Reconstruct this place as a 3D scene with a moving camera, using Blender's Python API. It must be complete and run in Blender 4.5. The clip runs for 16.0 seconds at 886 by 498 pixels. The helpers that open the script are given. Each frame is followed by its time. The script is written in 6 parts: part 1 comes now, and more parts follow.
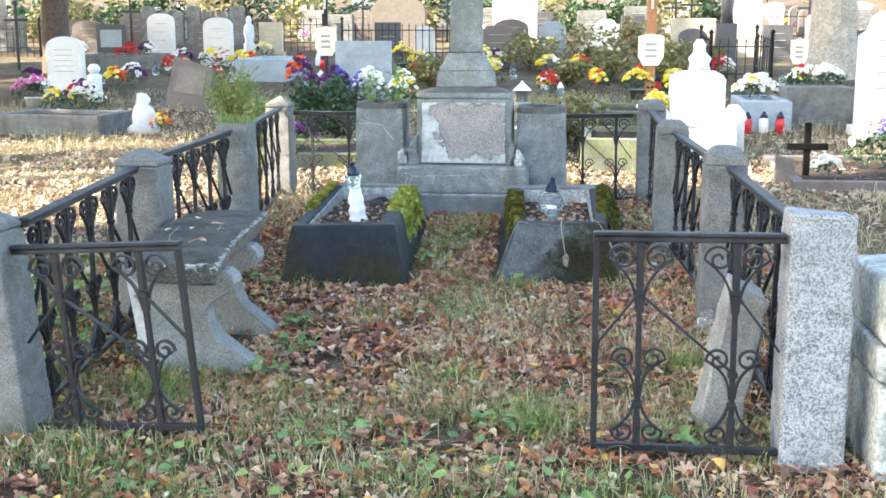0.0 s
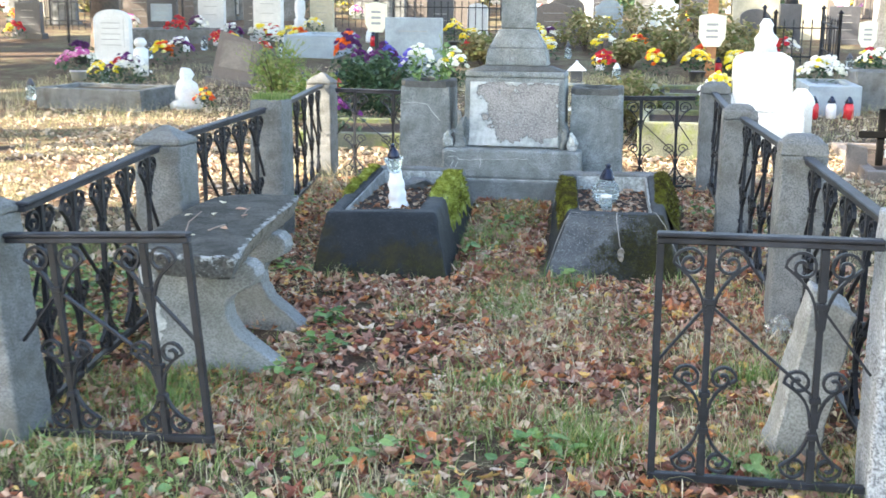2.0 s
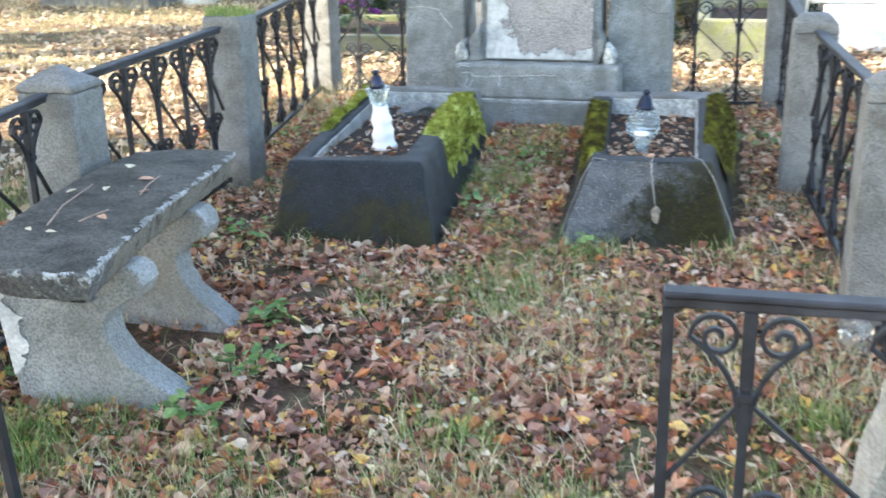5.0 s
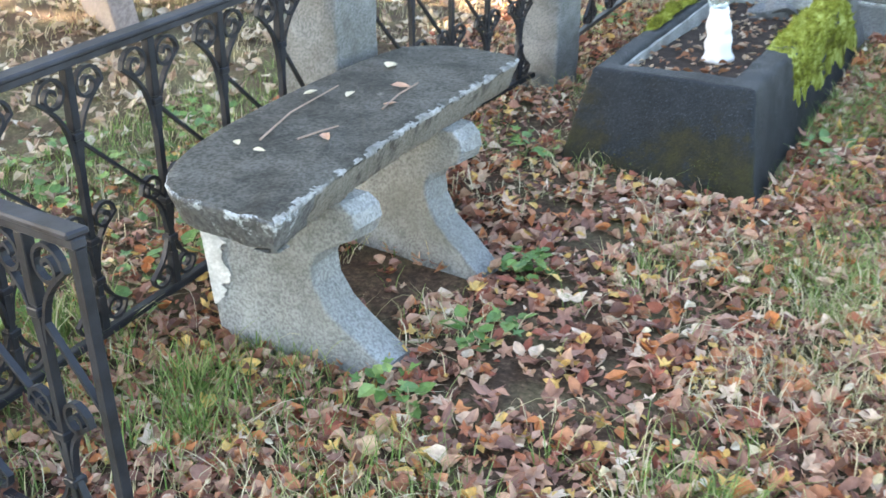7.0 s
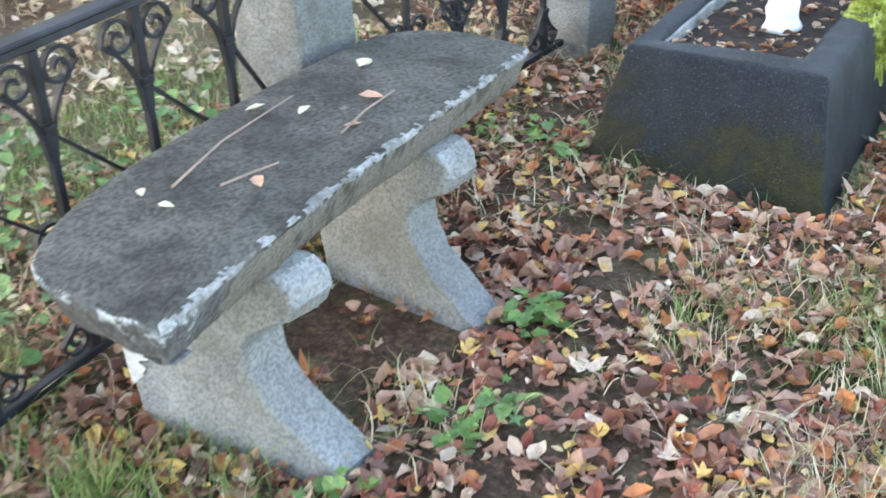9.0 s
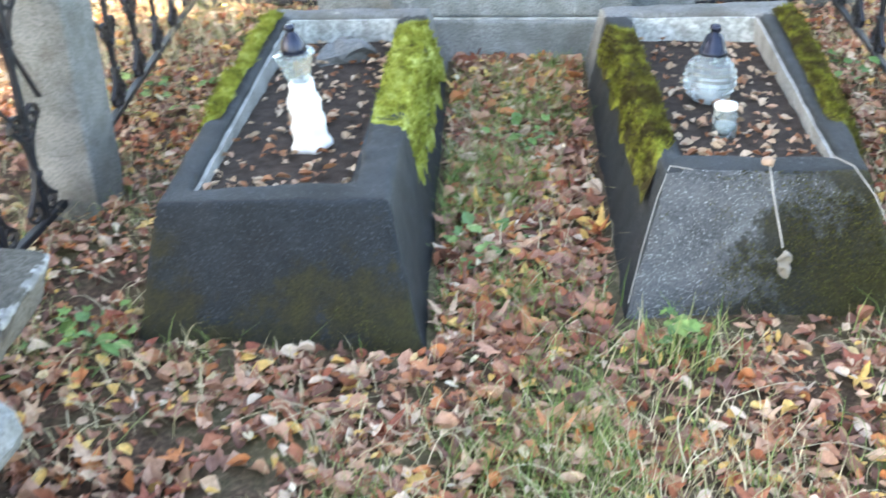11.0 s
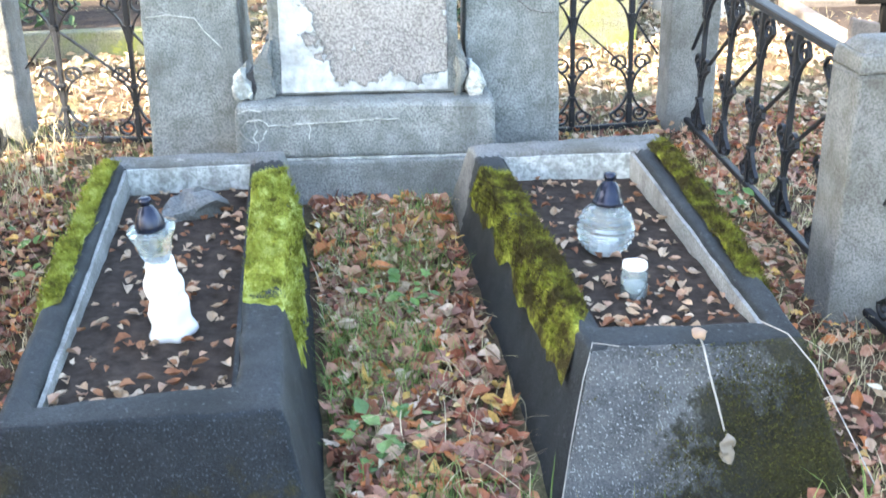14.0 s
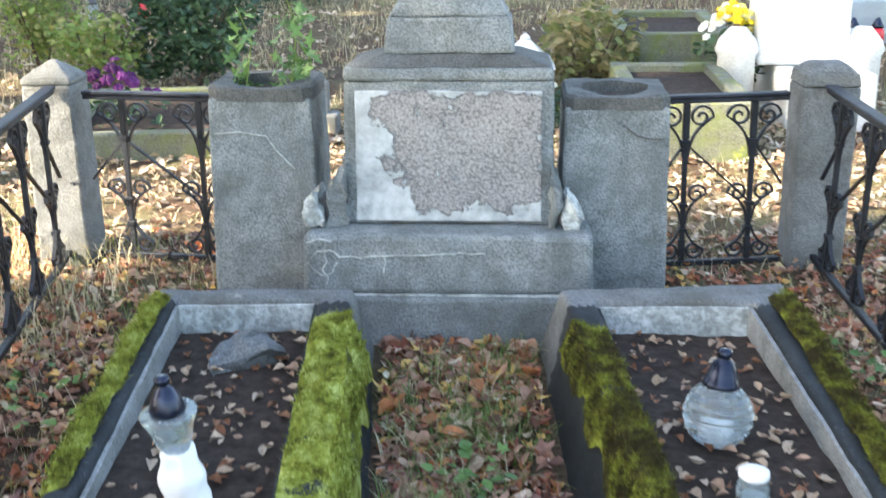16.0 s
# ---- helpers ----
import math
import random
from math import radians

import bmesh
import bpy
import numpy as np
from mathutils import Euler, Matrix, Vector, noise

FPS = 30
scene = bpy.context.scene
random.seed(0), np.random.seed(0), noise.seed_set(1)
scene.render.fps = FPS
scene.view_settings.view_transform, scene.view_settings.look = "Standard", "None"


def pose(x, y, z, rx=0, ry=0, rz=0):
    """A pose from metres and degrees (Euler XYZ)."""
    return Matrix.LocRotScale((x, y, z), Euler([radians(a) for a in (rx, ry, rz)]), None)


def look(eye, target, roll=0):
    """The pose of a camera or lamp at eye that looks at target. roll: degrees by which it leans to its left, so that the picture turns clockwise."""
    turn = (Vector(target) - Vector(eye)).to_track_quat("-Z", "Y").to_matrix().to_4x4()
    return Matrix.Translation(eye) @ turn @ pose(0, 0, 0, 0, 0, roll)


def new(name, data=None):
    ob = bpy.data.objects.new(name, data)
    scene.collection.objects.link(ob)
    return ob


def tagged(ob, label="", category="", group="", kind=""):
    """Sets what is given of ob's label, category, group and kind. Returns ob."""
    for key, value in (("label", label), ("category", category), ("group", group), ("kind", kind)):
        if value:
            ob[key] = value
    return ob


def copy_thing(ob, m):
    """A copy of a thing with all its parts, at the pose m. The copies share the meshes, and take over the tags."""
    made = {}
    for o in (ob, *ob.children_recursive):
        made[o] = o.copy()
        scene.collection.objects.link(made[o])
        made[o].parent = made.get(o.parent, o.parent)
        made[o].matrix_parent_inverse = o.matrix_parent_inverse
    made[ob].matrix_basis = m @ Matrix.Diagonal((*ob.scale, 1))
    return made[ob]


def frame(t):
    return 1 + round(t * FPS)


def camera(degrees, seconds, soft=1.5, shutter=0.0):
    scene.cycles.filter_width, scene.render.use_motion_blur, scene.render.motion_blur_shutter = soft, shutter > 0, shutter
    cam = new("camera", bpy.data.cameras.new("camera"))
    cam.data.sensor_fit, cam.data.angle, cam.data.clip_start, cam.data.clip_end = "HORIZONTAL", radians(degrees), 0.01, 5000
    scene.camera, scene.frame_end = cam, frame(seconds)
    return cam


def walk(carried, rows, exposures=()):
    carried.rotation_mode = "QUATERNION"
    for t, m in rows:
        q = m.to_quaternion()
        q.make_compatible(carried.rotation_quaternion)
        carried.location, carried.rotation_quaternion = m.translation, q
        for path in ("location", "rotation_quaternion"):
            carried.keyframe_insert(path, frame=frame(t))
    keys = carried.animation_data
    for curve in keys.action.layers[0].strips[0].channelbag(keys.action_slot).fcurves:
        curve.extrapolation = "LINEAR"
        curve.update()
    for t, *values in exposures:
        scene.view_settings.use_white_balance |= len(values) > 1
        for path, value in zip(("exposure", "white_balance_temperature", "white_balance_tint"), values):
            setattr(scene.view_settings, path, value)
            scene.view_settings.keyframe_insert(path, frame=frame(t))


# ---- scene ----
cam = camera(43.3, 16.0, 1.6, 0.5)
PATH = [
    (0, (0.78, 0.281, 1.451), (0.516, 2.231, 1.093), -0.0),
    (0.5, (0.798, 0.299, 1.45), (0.537, 2.249, 1.089), -0.2),
    (1, (0.85, 0.371, 1.448), (0.557, 2.316, 1.085), -0.0),
    (1.5, (0.854, 0.478, 1.432), (0.497, 2.41, 1.058), -0.2),
    (2, (0.743, 0.756, 1.423), (0.392, 2.685, 1.029), 0.7),
    (2.5, (0.698, 0.96, 1.428), (0.481, 2.903, 1.009), 0.7),
    (3, (0.716, 1.163, 1.428), (0.527, 3.093, 0.94), -0.1),
    (3.2, (0.741, 1.249, 1.436), (0.517, 3.172, 0.935), -0.1),
    (5.3, (0.898, 2.258, 1.544), (0.325, 4.073, 0.929), -0.7),
    (5.5, (0.918, 2.371, 1.55), (0.248, 4.155, 0.941), -0.9),
    (6, (0.915, 2.567, 1.53), (0.074, 4.26, 0.878), -2.1),
    (6.5, (0.819, 2.786, 1.514), (-0.101, 4.384, 0.74), -0.3),
    (7, (0.744, 2.956, 1.533), (-0.237, 4.479, 0.685), 1.1),
    (7.5, (0.685, 3.142, 1.529), (-0.333, 4.608, 0.626), 0.6),
    (8, (0.653, 3.396, 1.534), (-0.423, 4.819, 0.63), 0.1),
    (8.5, (0.61, 3.523, 1.542), (-0.468, 4.925, 0.608), -0.4),
    (9, (0.48, 3.674, 1.53), (-0.548, 5.081, 0.549), -0.7),
    (9.5, (0.323, 3.816, 1.533), (-0.547, 5.31, 0.528), -0.7),
    (10, (0.275, 3.914, 1.552), (-0.359, 5.538, 0.573), -2.6),
    (10.2, (0.247, 3.931, 1.541), (-0.308, 5.602, 0.593), -2.8),
    (12.3, (-0.029, 4.475, 1.58), (-0.014, 6.282, 0.723), -0.9),
    (12.5, (-0.045, 4.486, 1.582), (-0.027, 6.297, 0.735), -1.1),
    (13, (-0.074, 4.513, 1.589), (-0.041, 6.333, 0.762), -1.0),
    (13.5, (-0.099, 4.549, 1.591), (-0.027, 6.38, 0.791), -0.8),
    (14, (-0.119, 4.568, 1.615), (-0.039, 6.423, 0.871), -0.8),
    (14.5, (-0.151, 4.586, 1.625), (-0.076, 6.461, 0.934), -0.6),
    (15, (-0.138, 4.692, 1.626), (-0.131, 6.585, 0.979), -0.6),
    (15.5, (-0.053, 4.91, 1.631), (-0.108, 6.807, 1.0), 0.4),
    (16, (-0.037, 5.106, 1.67), (-0.144, 7.008, 1.061), -0.5),
]
EXPOSURES = [(0.0, 2.77, 7400, 10), (3.0, 2.81, 7400, 10), (6.0, 3.06, 7700, 10), (7.0, 3.22, 8000, 10), (8.5, 3.34, 8000, 10), (10.0, 3.4, 8200, 10), (12.5, 3.54, 7700, 10), (13.5, 3.54, 7500, 10), (14.5, 3.26, 7500, 10), (16.0, 2.75, 7500, 10)]
walk(cam, [(t, look(eye, target, roll)) for t, eye, target, roll in PATH], EXPOSURES)

# ---- light ----
SUN_EL, SUN_AZ = radians(33), radians(246)      # azimuth clockwise from +y
world = bpy.data.worlds.new("world")
scene.world = world
world.use_nodes = True
wn = world.node_tree.nodes
sky = wn.new("ShaderNodeTexSky")
sky.sky_type, sky.sun_disc = "NISHITA", False
sky.sun_elevation, sky.sun_rotation = SUN_EL, SUN_AZ
wn["Background"].inputs["Strength"].default_value = 0.15
world.node_tree.links.new(sky.outputs[0], wn["Background"].inputs["Color"])
sun_dir = Vector((math.sin(SUN_AZ) * math.cos(SUN_EL), math.cos(SUN_AZ) * math.cos(SUN_EL), math.sin(SUN_EL)))
sun = new("sun", bpy.data.lights.new("sun", "SUN"))
sun.data.energy, sun.data.angle, sun.data.color = 4.6, radians(0.6), (1.0, 0.93, 0.82)
sun.matrix_world = look(sun_dir * 60, (0, 0, 0))


# ---- helpers of this scene ----
def gz(y):
    """Height of the ground: level path, then a gentle rise."""
    return 0.035 * max(0.0, y - 4.5) + 0.025 * max(0.0, y - 14.0)


def thing(name, m, label, category, group="", kind=""):
    ob = new(name)
    ob.empty_display_size = 0.1
    ob.matrix_basis = m
    return tagged(ob, label, category, group, kind)


def part(name, bm, material, parent, label="", smooth=False):
    """Links a bmesh, in its thing's own metres, as one mesh under a thing or a part."""
    me = bpy.data.meshes.new(name)
    bm.normal_update()
    bm.to_mesh(me)
    bm.free()
    me.materials.append(material)
    if smooth:
        me.polygons.foreach_set("use_smooth", [True] * len(me.polygons))
    ob = new(name, me)
    ob.parent = parent
    if label:
        ob["label"] = label
    return ob


def solo(name, bm, material, m, label, category, group="", kind="", smooth=False):
    ob = part(name, bm, material, None, "", smooth)
    ob.matrix_basis = m
    return tagged(ob, label, category, group, kind)


def raw(name, verts, faces, material, parent=None, label="", smooth=False):
    me = bpy.data.meshes.new(name)
    me.from_pydata([tuple(v) for v in verts], [], faces)
    me.materials.append(material)
    if smooth:
        me.polygons.foreach_set("use_smooth", [True] * len(me.polygons))
    ob = new(name, me)
    ob.parent = parent
    if label:
        ob["label"] = label
    return ob


def box(bm, x0, x1, y0, y1, z0, z1, bevel=0.0, seg=1):
    r = bmesh.ops.create_cube(bm, size=1)
    vs = r["verts"]
    for v in vs:
        v.co = Vector((x0 if v.co.x < 0 else x1, y0 if v.co.y < 0 else y1, z0 if v.co.z < 0 else z1))
    if bevel > 0:
        es = list({e for v in vs for e in v.link_edges})
        bmesh.ops.bevel(bm, geom=es, offset=bevel, segments=seg, affect="EDGES", profile=0.5)
    return bm


def hexa(bm, low, high, bevel=0.0, seg=2):
    """A solid between two four-cornered rings (corners counter-clockwise from above)."""
    vs = [bm.verts.new(p) for p in low] + [bm.verts.new(p) for p in high]
    fs = [bm.faces.new([vs[3], vs[2], vs[1], vs[0]]), bm.faces.new(vs[4:8])]
    for i in range(4):
        j = (i + 1) % 4
        fs.append(bm.faces.new([vs[i], vs[j], vs[4 + j], vs[4 + i]]))
    if bevel > 0:
        es = list({e for f in fs for e in f.edges})
        bmesh.ops.bevel(bm, geom=es, offset=bevel, segments=seg, affect="EDGES", profile=0.5)
    return bm


def weather(bm, cuts=4, amp=0.004, freq=9.0, seed=0.0, limit=0.06):
    """Cuts long edges and pushes the skin in and out, as worn stone is."""
    for _ in range(cuts):
        es = [e for e in bm.edges if e.calc_length() > limit]
        if not es:
            break
        bmesh.ops.subdivide_edges(bm, edges=es, cuts=1, use_grid_fill=True)
    bmesh.ops.triangulate(bm, faces=[f for f in bm.faces if len(f.verts) > 4])
    off = Vector((seed * 3.1, seed * 7.7, seed * 1.3))
    for v in bm.verts:
        n = noise.noise_vector(v.co * freq + off) * amp + noise.noise_vector(v.co * freq * 3.3 + off) * amp * 0.5
        v.co += n
    return bm


def prism(bm, outline, y0, y1, bevel=0.0):
    """An outline in x, z drawn out from y0 to y1."""
    a = [bm.verts.new((x, y0, z)) for x, z in outline]
    b = [bm.verts.new((x, y1, z)) for x, z in outline]
    n = len(a)
    f = [bm.faces.new(a), bm.faces.new(list(reversed(b)))]
    for i in range(n):
        j = (i + 1) % n
        bm.faces.new([a[j], a[i], b[i], b[j]])
    bmesh.ops.recalc_face_normals(bm, faces=bm.faces[:])
    if bevel > 0:
        es = list({e for q in f for e in q.edges})
        bmesh.ops.bevel(bm, geom=es, offset=bevel, segments=2, affect="EDGES", profile=0.5)
    return bm


def slab(bm, outline, z0, z1, inset=0.0, inset_y=None):
    """An outline in x, y drawn up; the lower ring drawn in by a share."""
    cx = sum(p[0] for p in outline) / len(outline)
    cy = sum(p[1] for p in outline) / len(outline)
    iy = inset if inset_y is None else inset_y
    a = [bm.verts.new((cx + (x - cx) * (1 - inset), cy + (y - cy) * (1 - iy), z0)) for x, y in outline]
    b = [bm.verts.new((x, y, z1)) for x, y in outline]
    n = len(a)
    bm.faces.new(list(reversed(a))), bm.faces.new(b)
    for i in range(n):
        j = (i + 1) % n
        bm.faces.new([a[i], a[j], b[j], b[i]])
    bmesh.ops.recalc_face_normals(bm, faces=bm.faces[:])
    return bm


def lathe(bm, profile, cx=0.0, cy=0.0, cz=0.0, n=20, ripple=0.0, waves=0):
    """A profile of (radius, height) turned round an upright axis."""
    rings = []
    for r, z in profile:
        ring = []
        for i in range(n):
            a = 2 * math.pi * i / n
            rr = r * (1 + ripple * math.cos(waves * a)) if waves else r
            ring.append(bm.verts.new((cx + rr * math.cos(a), cy + rr * math.sin(a), cz + z)))
        rings.append(ring)
    for p, q in zip(rings, rings[1:]):
        for i in range(n):
            j = (i + 1) % n
            bm.faces.new([p[i], p[j], q[j], q[i]])
    bm.faces.new(list(reversed(rings[0]))), bm.faces.new(rings[-1])
    return bm


def strap(bm, pts, wide=0.012, thick=0.005, y=0.0):
    """A flat bar bent along points (x, z) in the panel's plane."""
    ring = []
    n = len(pts)
    for i, (x, z) in enumerate(pts):
        ax, az = pts[max(0, i - 1)]
        bx, bz = pts[min(n - 1, i + 1)]
        dx, dz = bx - ax, bz - az
        l = math.hypot(dx, dz) or 1.0
        nx, nz = -dz / l * thick / 2, dx / l * thick / 2
        ring.append([bm.verts.new(c) for c in ((x + nx, y - wide / 2, z + nz), (x + nx, y + wide / 2, z + nz), (x - nx, y + wide / 2, z - nz), (x - nx, y - wide / 2, z - nz))])
    for p, q in zip(ring, ring[1:]):
        for i in range(4):
            j = (i + 1) % 4
            bm.faces.new([p[i], p[j], q[j], q[i]])
    bm.faces.new(ring[0]), bm.faces.new(list(reversed(ring[-1])))
    return bm


def tube(bm, pts, r0, r1, n=6):
    """A round limb along points, thinning from r0 to r1."""
    rings = []
    m = len(pts)
    for i, p in enumerate(pts):
        p = Vector(p)
        d = (Vector(pts[min(m - 1, i + 1)]) - Vector(pts[max(0, i - 1)])).normalized()
        u = d.cross(Vector((0.3, 1.0, 0.2))).normalized()
        w = d.cross(u)
        r = r0 + (r1 - r0) * i / max(1, m - 1)
        rings.append([bm.verts.new(p + (u * math.cos(2 * math.pi * k / n) + w * math.sin(2 * math.pi * k / n)) * r) for k in range(n)])
    for p, q in zip(rings, rings[1:]):
        for i in range(n):
            j = (i + 1) % n
            bm.faces.new([p[i], p[j], q[j], q[i]])
    bm.faces.new(list(reversed(rings[0]))), bm.faces.new(rings[-1])
    bmesh.ops.recalc_face_normals(bm, faces=bm.faces[:])
    return bm


# ---- materials ----
def nodes_of(name):
    m = bpy.data.materials.new(name)
    m.use_nodes = True
    t = m.node_tree
    return m, t, t.nodes["Principled BSDF"]


def put(t, kind, **kw):
    n = t.nodes.new(kind)
    for k, v in kw.items():
        n.inputs[k.replace("_", " ")].default_value = v
    return n


def ramp(t, stops, fac, constant=False):
    n = t.nodes.new("ShaderNodeValToRGB")
    if constant:
        n.color_ramp.interpolation = "CONSTANT"
    els = n.color_ramp.elements
    while len(els) < len(stops):
        els.new(0.5)
    for e, (p, c) in zip(els, stops):
        e.position, e.color = p, (*c, 1.0) if len(c) == 3 else c
    t.links.new(fac, n.inputs[0])
    return n.outputs[0]


def mixed(t, fac, a, b, mode="MIX"):
    n = t.nodes.new("ShaderNodeMix")
    n.data_type, n.blend_type = "RGBA", mode
    for v, k in ((fac, 0), (a, 6), (b, 7)):
        if isinstance(v, (int, float)):
            n.inputs[k].default_value = v
        elif isinstance(v, tuple):
            n.inputs[k].default_value = (*v, 1.0)
        else:
            t.links.new(v, n.inputs[k])
    return n.outputs[2]


def coords(t):
    return t.nodes.new("ShaderNodeTexCoord").outputs["Object"]


def noisy(t, co, scale, detail=4.0, rough=0.6):
    n = put(t, "ShaderNodeTexNoise", Scale=scale, Detail=detail, Roughness=rough)
    t.links.new(co, n.inputs["Vector"])
    return n.outputs["Fac"]


def relief(t, bsdf, height, strength, distance):
    b = put(t, "ShaderNodeBump", Strength=strength, Distance=distance)
    t.links.new(height, b.inputs["Height"])
    t.links.new(b.outputs[0], bsdf.inputs["Normal"])


def stone(name, dark, light, stain, grain=160.0, amount=0.5, rough=0.85, stain_scale=3.0, spots=None, spot_lo=0.58, bump=0.35, flecks=None, spec=0.5):
    """Grained stone or concrete: grains, blotches, a stain colour and, if given, lichen spots."""
    m, t, b = nodes_of(name)
    co = coords(t)
    g = noisy(t, co, grain, 3.0, 0.7)
    blot = noisy(t, co, 11.0, 5.0)
    base = ramp(t, [(0.4, dark), (0.58, light)], g)
    base = mixed(t, 0.4, base, ramp(t, [(0.3, dark), (0.7, light)], blot))
    big = noisy(t, co, stain_scale, 6.0, 0.65)
    fac = ramp(t, [(0.44, (0, 0, 0)), (0.66, (amount, amount, amount))], big)
    col = mixed(t, fac, base, stain)
    if spots:
        sp = noisy(t, co, 6.5, 7.0, 0.75)
        col = mixed(t, ramp(t, [(spot_lo, (0, 0, 0)), (spot_lo + 0.05, (0.85, 0.85, 0.85))], sp), col, spots)
    if flecks:
        fl = noisy(t, co, 85.0, 2.0, 0.5)
        col = mixed(t, ramp(t, [(0.66, (0, 0, 0)), (0.7, (0.8, 0.8, 0.8))], fl), col, flecks)
    t.links.new(col, b.inputs["Base Color"])
    b.inputs["Roughness"].default_value = rough
    b.inputs["Specular IOR Level"].default_value = spec
    relief(t, b, mixed(t, 0.4, g, blot), bump, 0.01)
    return m


def plain(name, col, rough=0.5, metal=0.0, vary=0.25, scale=14.0, bump=0.1, spec=0.5):
    m, t, b = nodes_of(name)
    co = coords(t)
    n = noisy(t, co, scale, 5.0)
    lo = tuple(c * (1 - vary) for c in col)
    hi = tuple(min(1.0, c * (1 + vary)) for c in col)
    t.links.new(ramp(t, [(0.3, lo), (0.7, hi)], n), b.inputs["Base Color"])
    b.inputs["Roughness"].default_value, b.inputs["Metallic"].default_value = rough, metal
    b.inputs["Specular IOR Level"].default_value = spec
    if bump:
        relief(t, b, noisy(t, co, scale * 4), bump, 0.003)
    return m


def streaked(name, pale, dark):
    """Concrete edge with dark drips that run down it."""
    m, t, b = nodes_of(name)
    co = coords(t)
    long = t.nodes.new("ShaderNodeMapping")
    long.inputs["Scale"].default_value = (1.0, 1.0, 0.22)
    t.links.new(co, long.inputs["Vector"])
    g = noisy(t, co, 120.0, 3.0, 0.7)
    col = ramp(t, [(0.35, tuple(c * 0.5 for c in pale)), (0.65, pale)], g)
    col = mixed(t, ramp(t, [(0.53, (0, 0, 0)), (0.64, (0.75, 0.75, 0.75))], noisy(t, long.outputs[0], 20.0, 4.0, 0.6)), col, dark)
    t.links.new(col, b.inputs["Base Color"])
    b.inputs["Roughness"].default_value = 0.9
    b.inputs["Specular IOR Level"].default_value = 0.25
    relief(t, b, g, 0.8, 0.01)
    return m


def leafy(name, cols, rough=0.65, through_light=0.25, veins=True, by_object=False):
    """Leaves, petals and blades: each island takes one of the colours."""
    m, t, b = nodes_of(name)
    pick = t.nodes.new("ShaderNodeObjectInfo").outputs["Random"] if by_object else t.nodes.new("ShaderNodeNewGeometry").outputs["Random Per Island"]
    n = len(cols)
    col = ramp(t, [(i / n, c) for i, c in enumerate(cols)], pick, True)
    if veins:
        v = noisy(t, coords(t), 60.0, 4.0)
        col = mixed(t, 0.7, col, ramp(t, [(0.3, (0.45, 0.4, 0.38)), (0.7, (1.0, 1.0, 1.0))], v), "MULTIPLY")
    t.links.new(col, b.inputs["Base Color"])
    b.inputs["Roughness"].default_value = rough
    b.inputs["Specular IOR Level"].default_value = 0.35
    if through_light:
        tr = t.nodes.new("ShaderNodeBsdfTranslucent")
        t.links.new(col, tr.inputs["Color"])
        mx = t.nodes.new("ShaderNodeMixShader")
        mx.inputs[0].default_value = through_light
        t.links.new(b.outputs[0], mx.inputs[1]), t.links.new(tr.outputs[0], mx.inputs[2])
        t.links.new(mx.outputs[0], t.nodes["Material Output"].inputs["Surface"])
    return m


def glass(name, col=(0.95, 0.98, 0.98), rough=0.08, clear=0.9):
    m, t, b = nodes_of(name)
    b.inputs["Base Color"].default_value = (*col, 1)
    b.inputs["Roughness"].default_value = rough
    b.inputs["Transmission Weight"].default_value = clear
    b.inputs["IOR"].default_value = 1.3
    n = noisy(t, coords(t), 25.0)
    t.links.new(ramp(t, [(0.4, (rough,) * 3), (0.75, (rough + 0.3,) * 3)], n), b.inputs["Roughness"])
    return m


GRANITE = stone("grey_granite", (0.075, 0.086, 0.088), (0.305, 0.335, 0.34), (0.08, 0.09, 0.085), grain=140.0, amount=0.75, stain_scale=4.5, spots=(0.4, 0.42, 0.41), spot_lo=0.66, bump=0.8)
GRIMY = stone("grimy_stone_top", (0.035, 0.036, 0.034), (0.15, 0.155, 0.15), (0.03, 0.03, 0.026), grain=150.0, amount=0.7, bump=0.6)
ROUGH_GRANITE = stone("rough_granite", (0.05, 0.055, 0.064), (0.44, 0.47, 0.5), (0.16, 0.16, 0.165), grain=120.0, amount=0.35, bump=0.6)
POST = stone("post_concrete", (0.072, 0.076, 0.077), (0.235, 0.245, 0.245), (0.07, 0.07, 0.055), grain=140.0, amount=0.75, stain_scale=4.5, spots=(0.36, 0.36, 0.33), spot_lo=0.64, bump=0.7)
TERRAZZO = stone("dark_terrazzo", (0.005, 0.007, 0.009), (0.036, 0.043, 0.047), (0.005, 0.006, 0.005), grain=190.0, amount=0.7, rough=0.7, spots=(0.12, 0.125, 0.13), spot_lo=0.7, flecks=(0.08, 0.085, 0.09), spec=0.38)
BENCH_TOP = stone("weathered_bench_top", (0.036, 0.035, 0.029), (0.135, 0.13, 0.112), (0.022, 0.021, 0.017), grain=90.0, amount=0.9, stain_scale=4.0, spots=(0.19, 0.18, 0.16), spot_lo=0.62, bump=1.0, spec=0.2)
BENCH_LEG = stone("bench_leg_concrete", (0.13, 0.137, 0.137), (0.37, 0.385, 0.385), (0.1, 0.1, 0.085), grain=120.0, amount=0.55, spots=(0.5, 0.5, 0.5), spot_lo=0.7, bump=0.8)
RENDER = stone("worn_render", (0.16, 0.16, 0.15), (0.38, 0.39, 0.38), (0.09, 0.09, 0.08), grain=120.0, amount=0.7, stain_scale=5.0)
PLASTER = stone("pale_plaster", (0.22, 0.24, 0.23), (0.6, 0.64, 0.63), (0.14, 0.145, 0.13), grain=55.0, amount=0.75, stain_scale=9.0, bump=0.7)
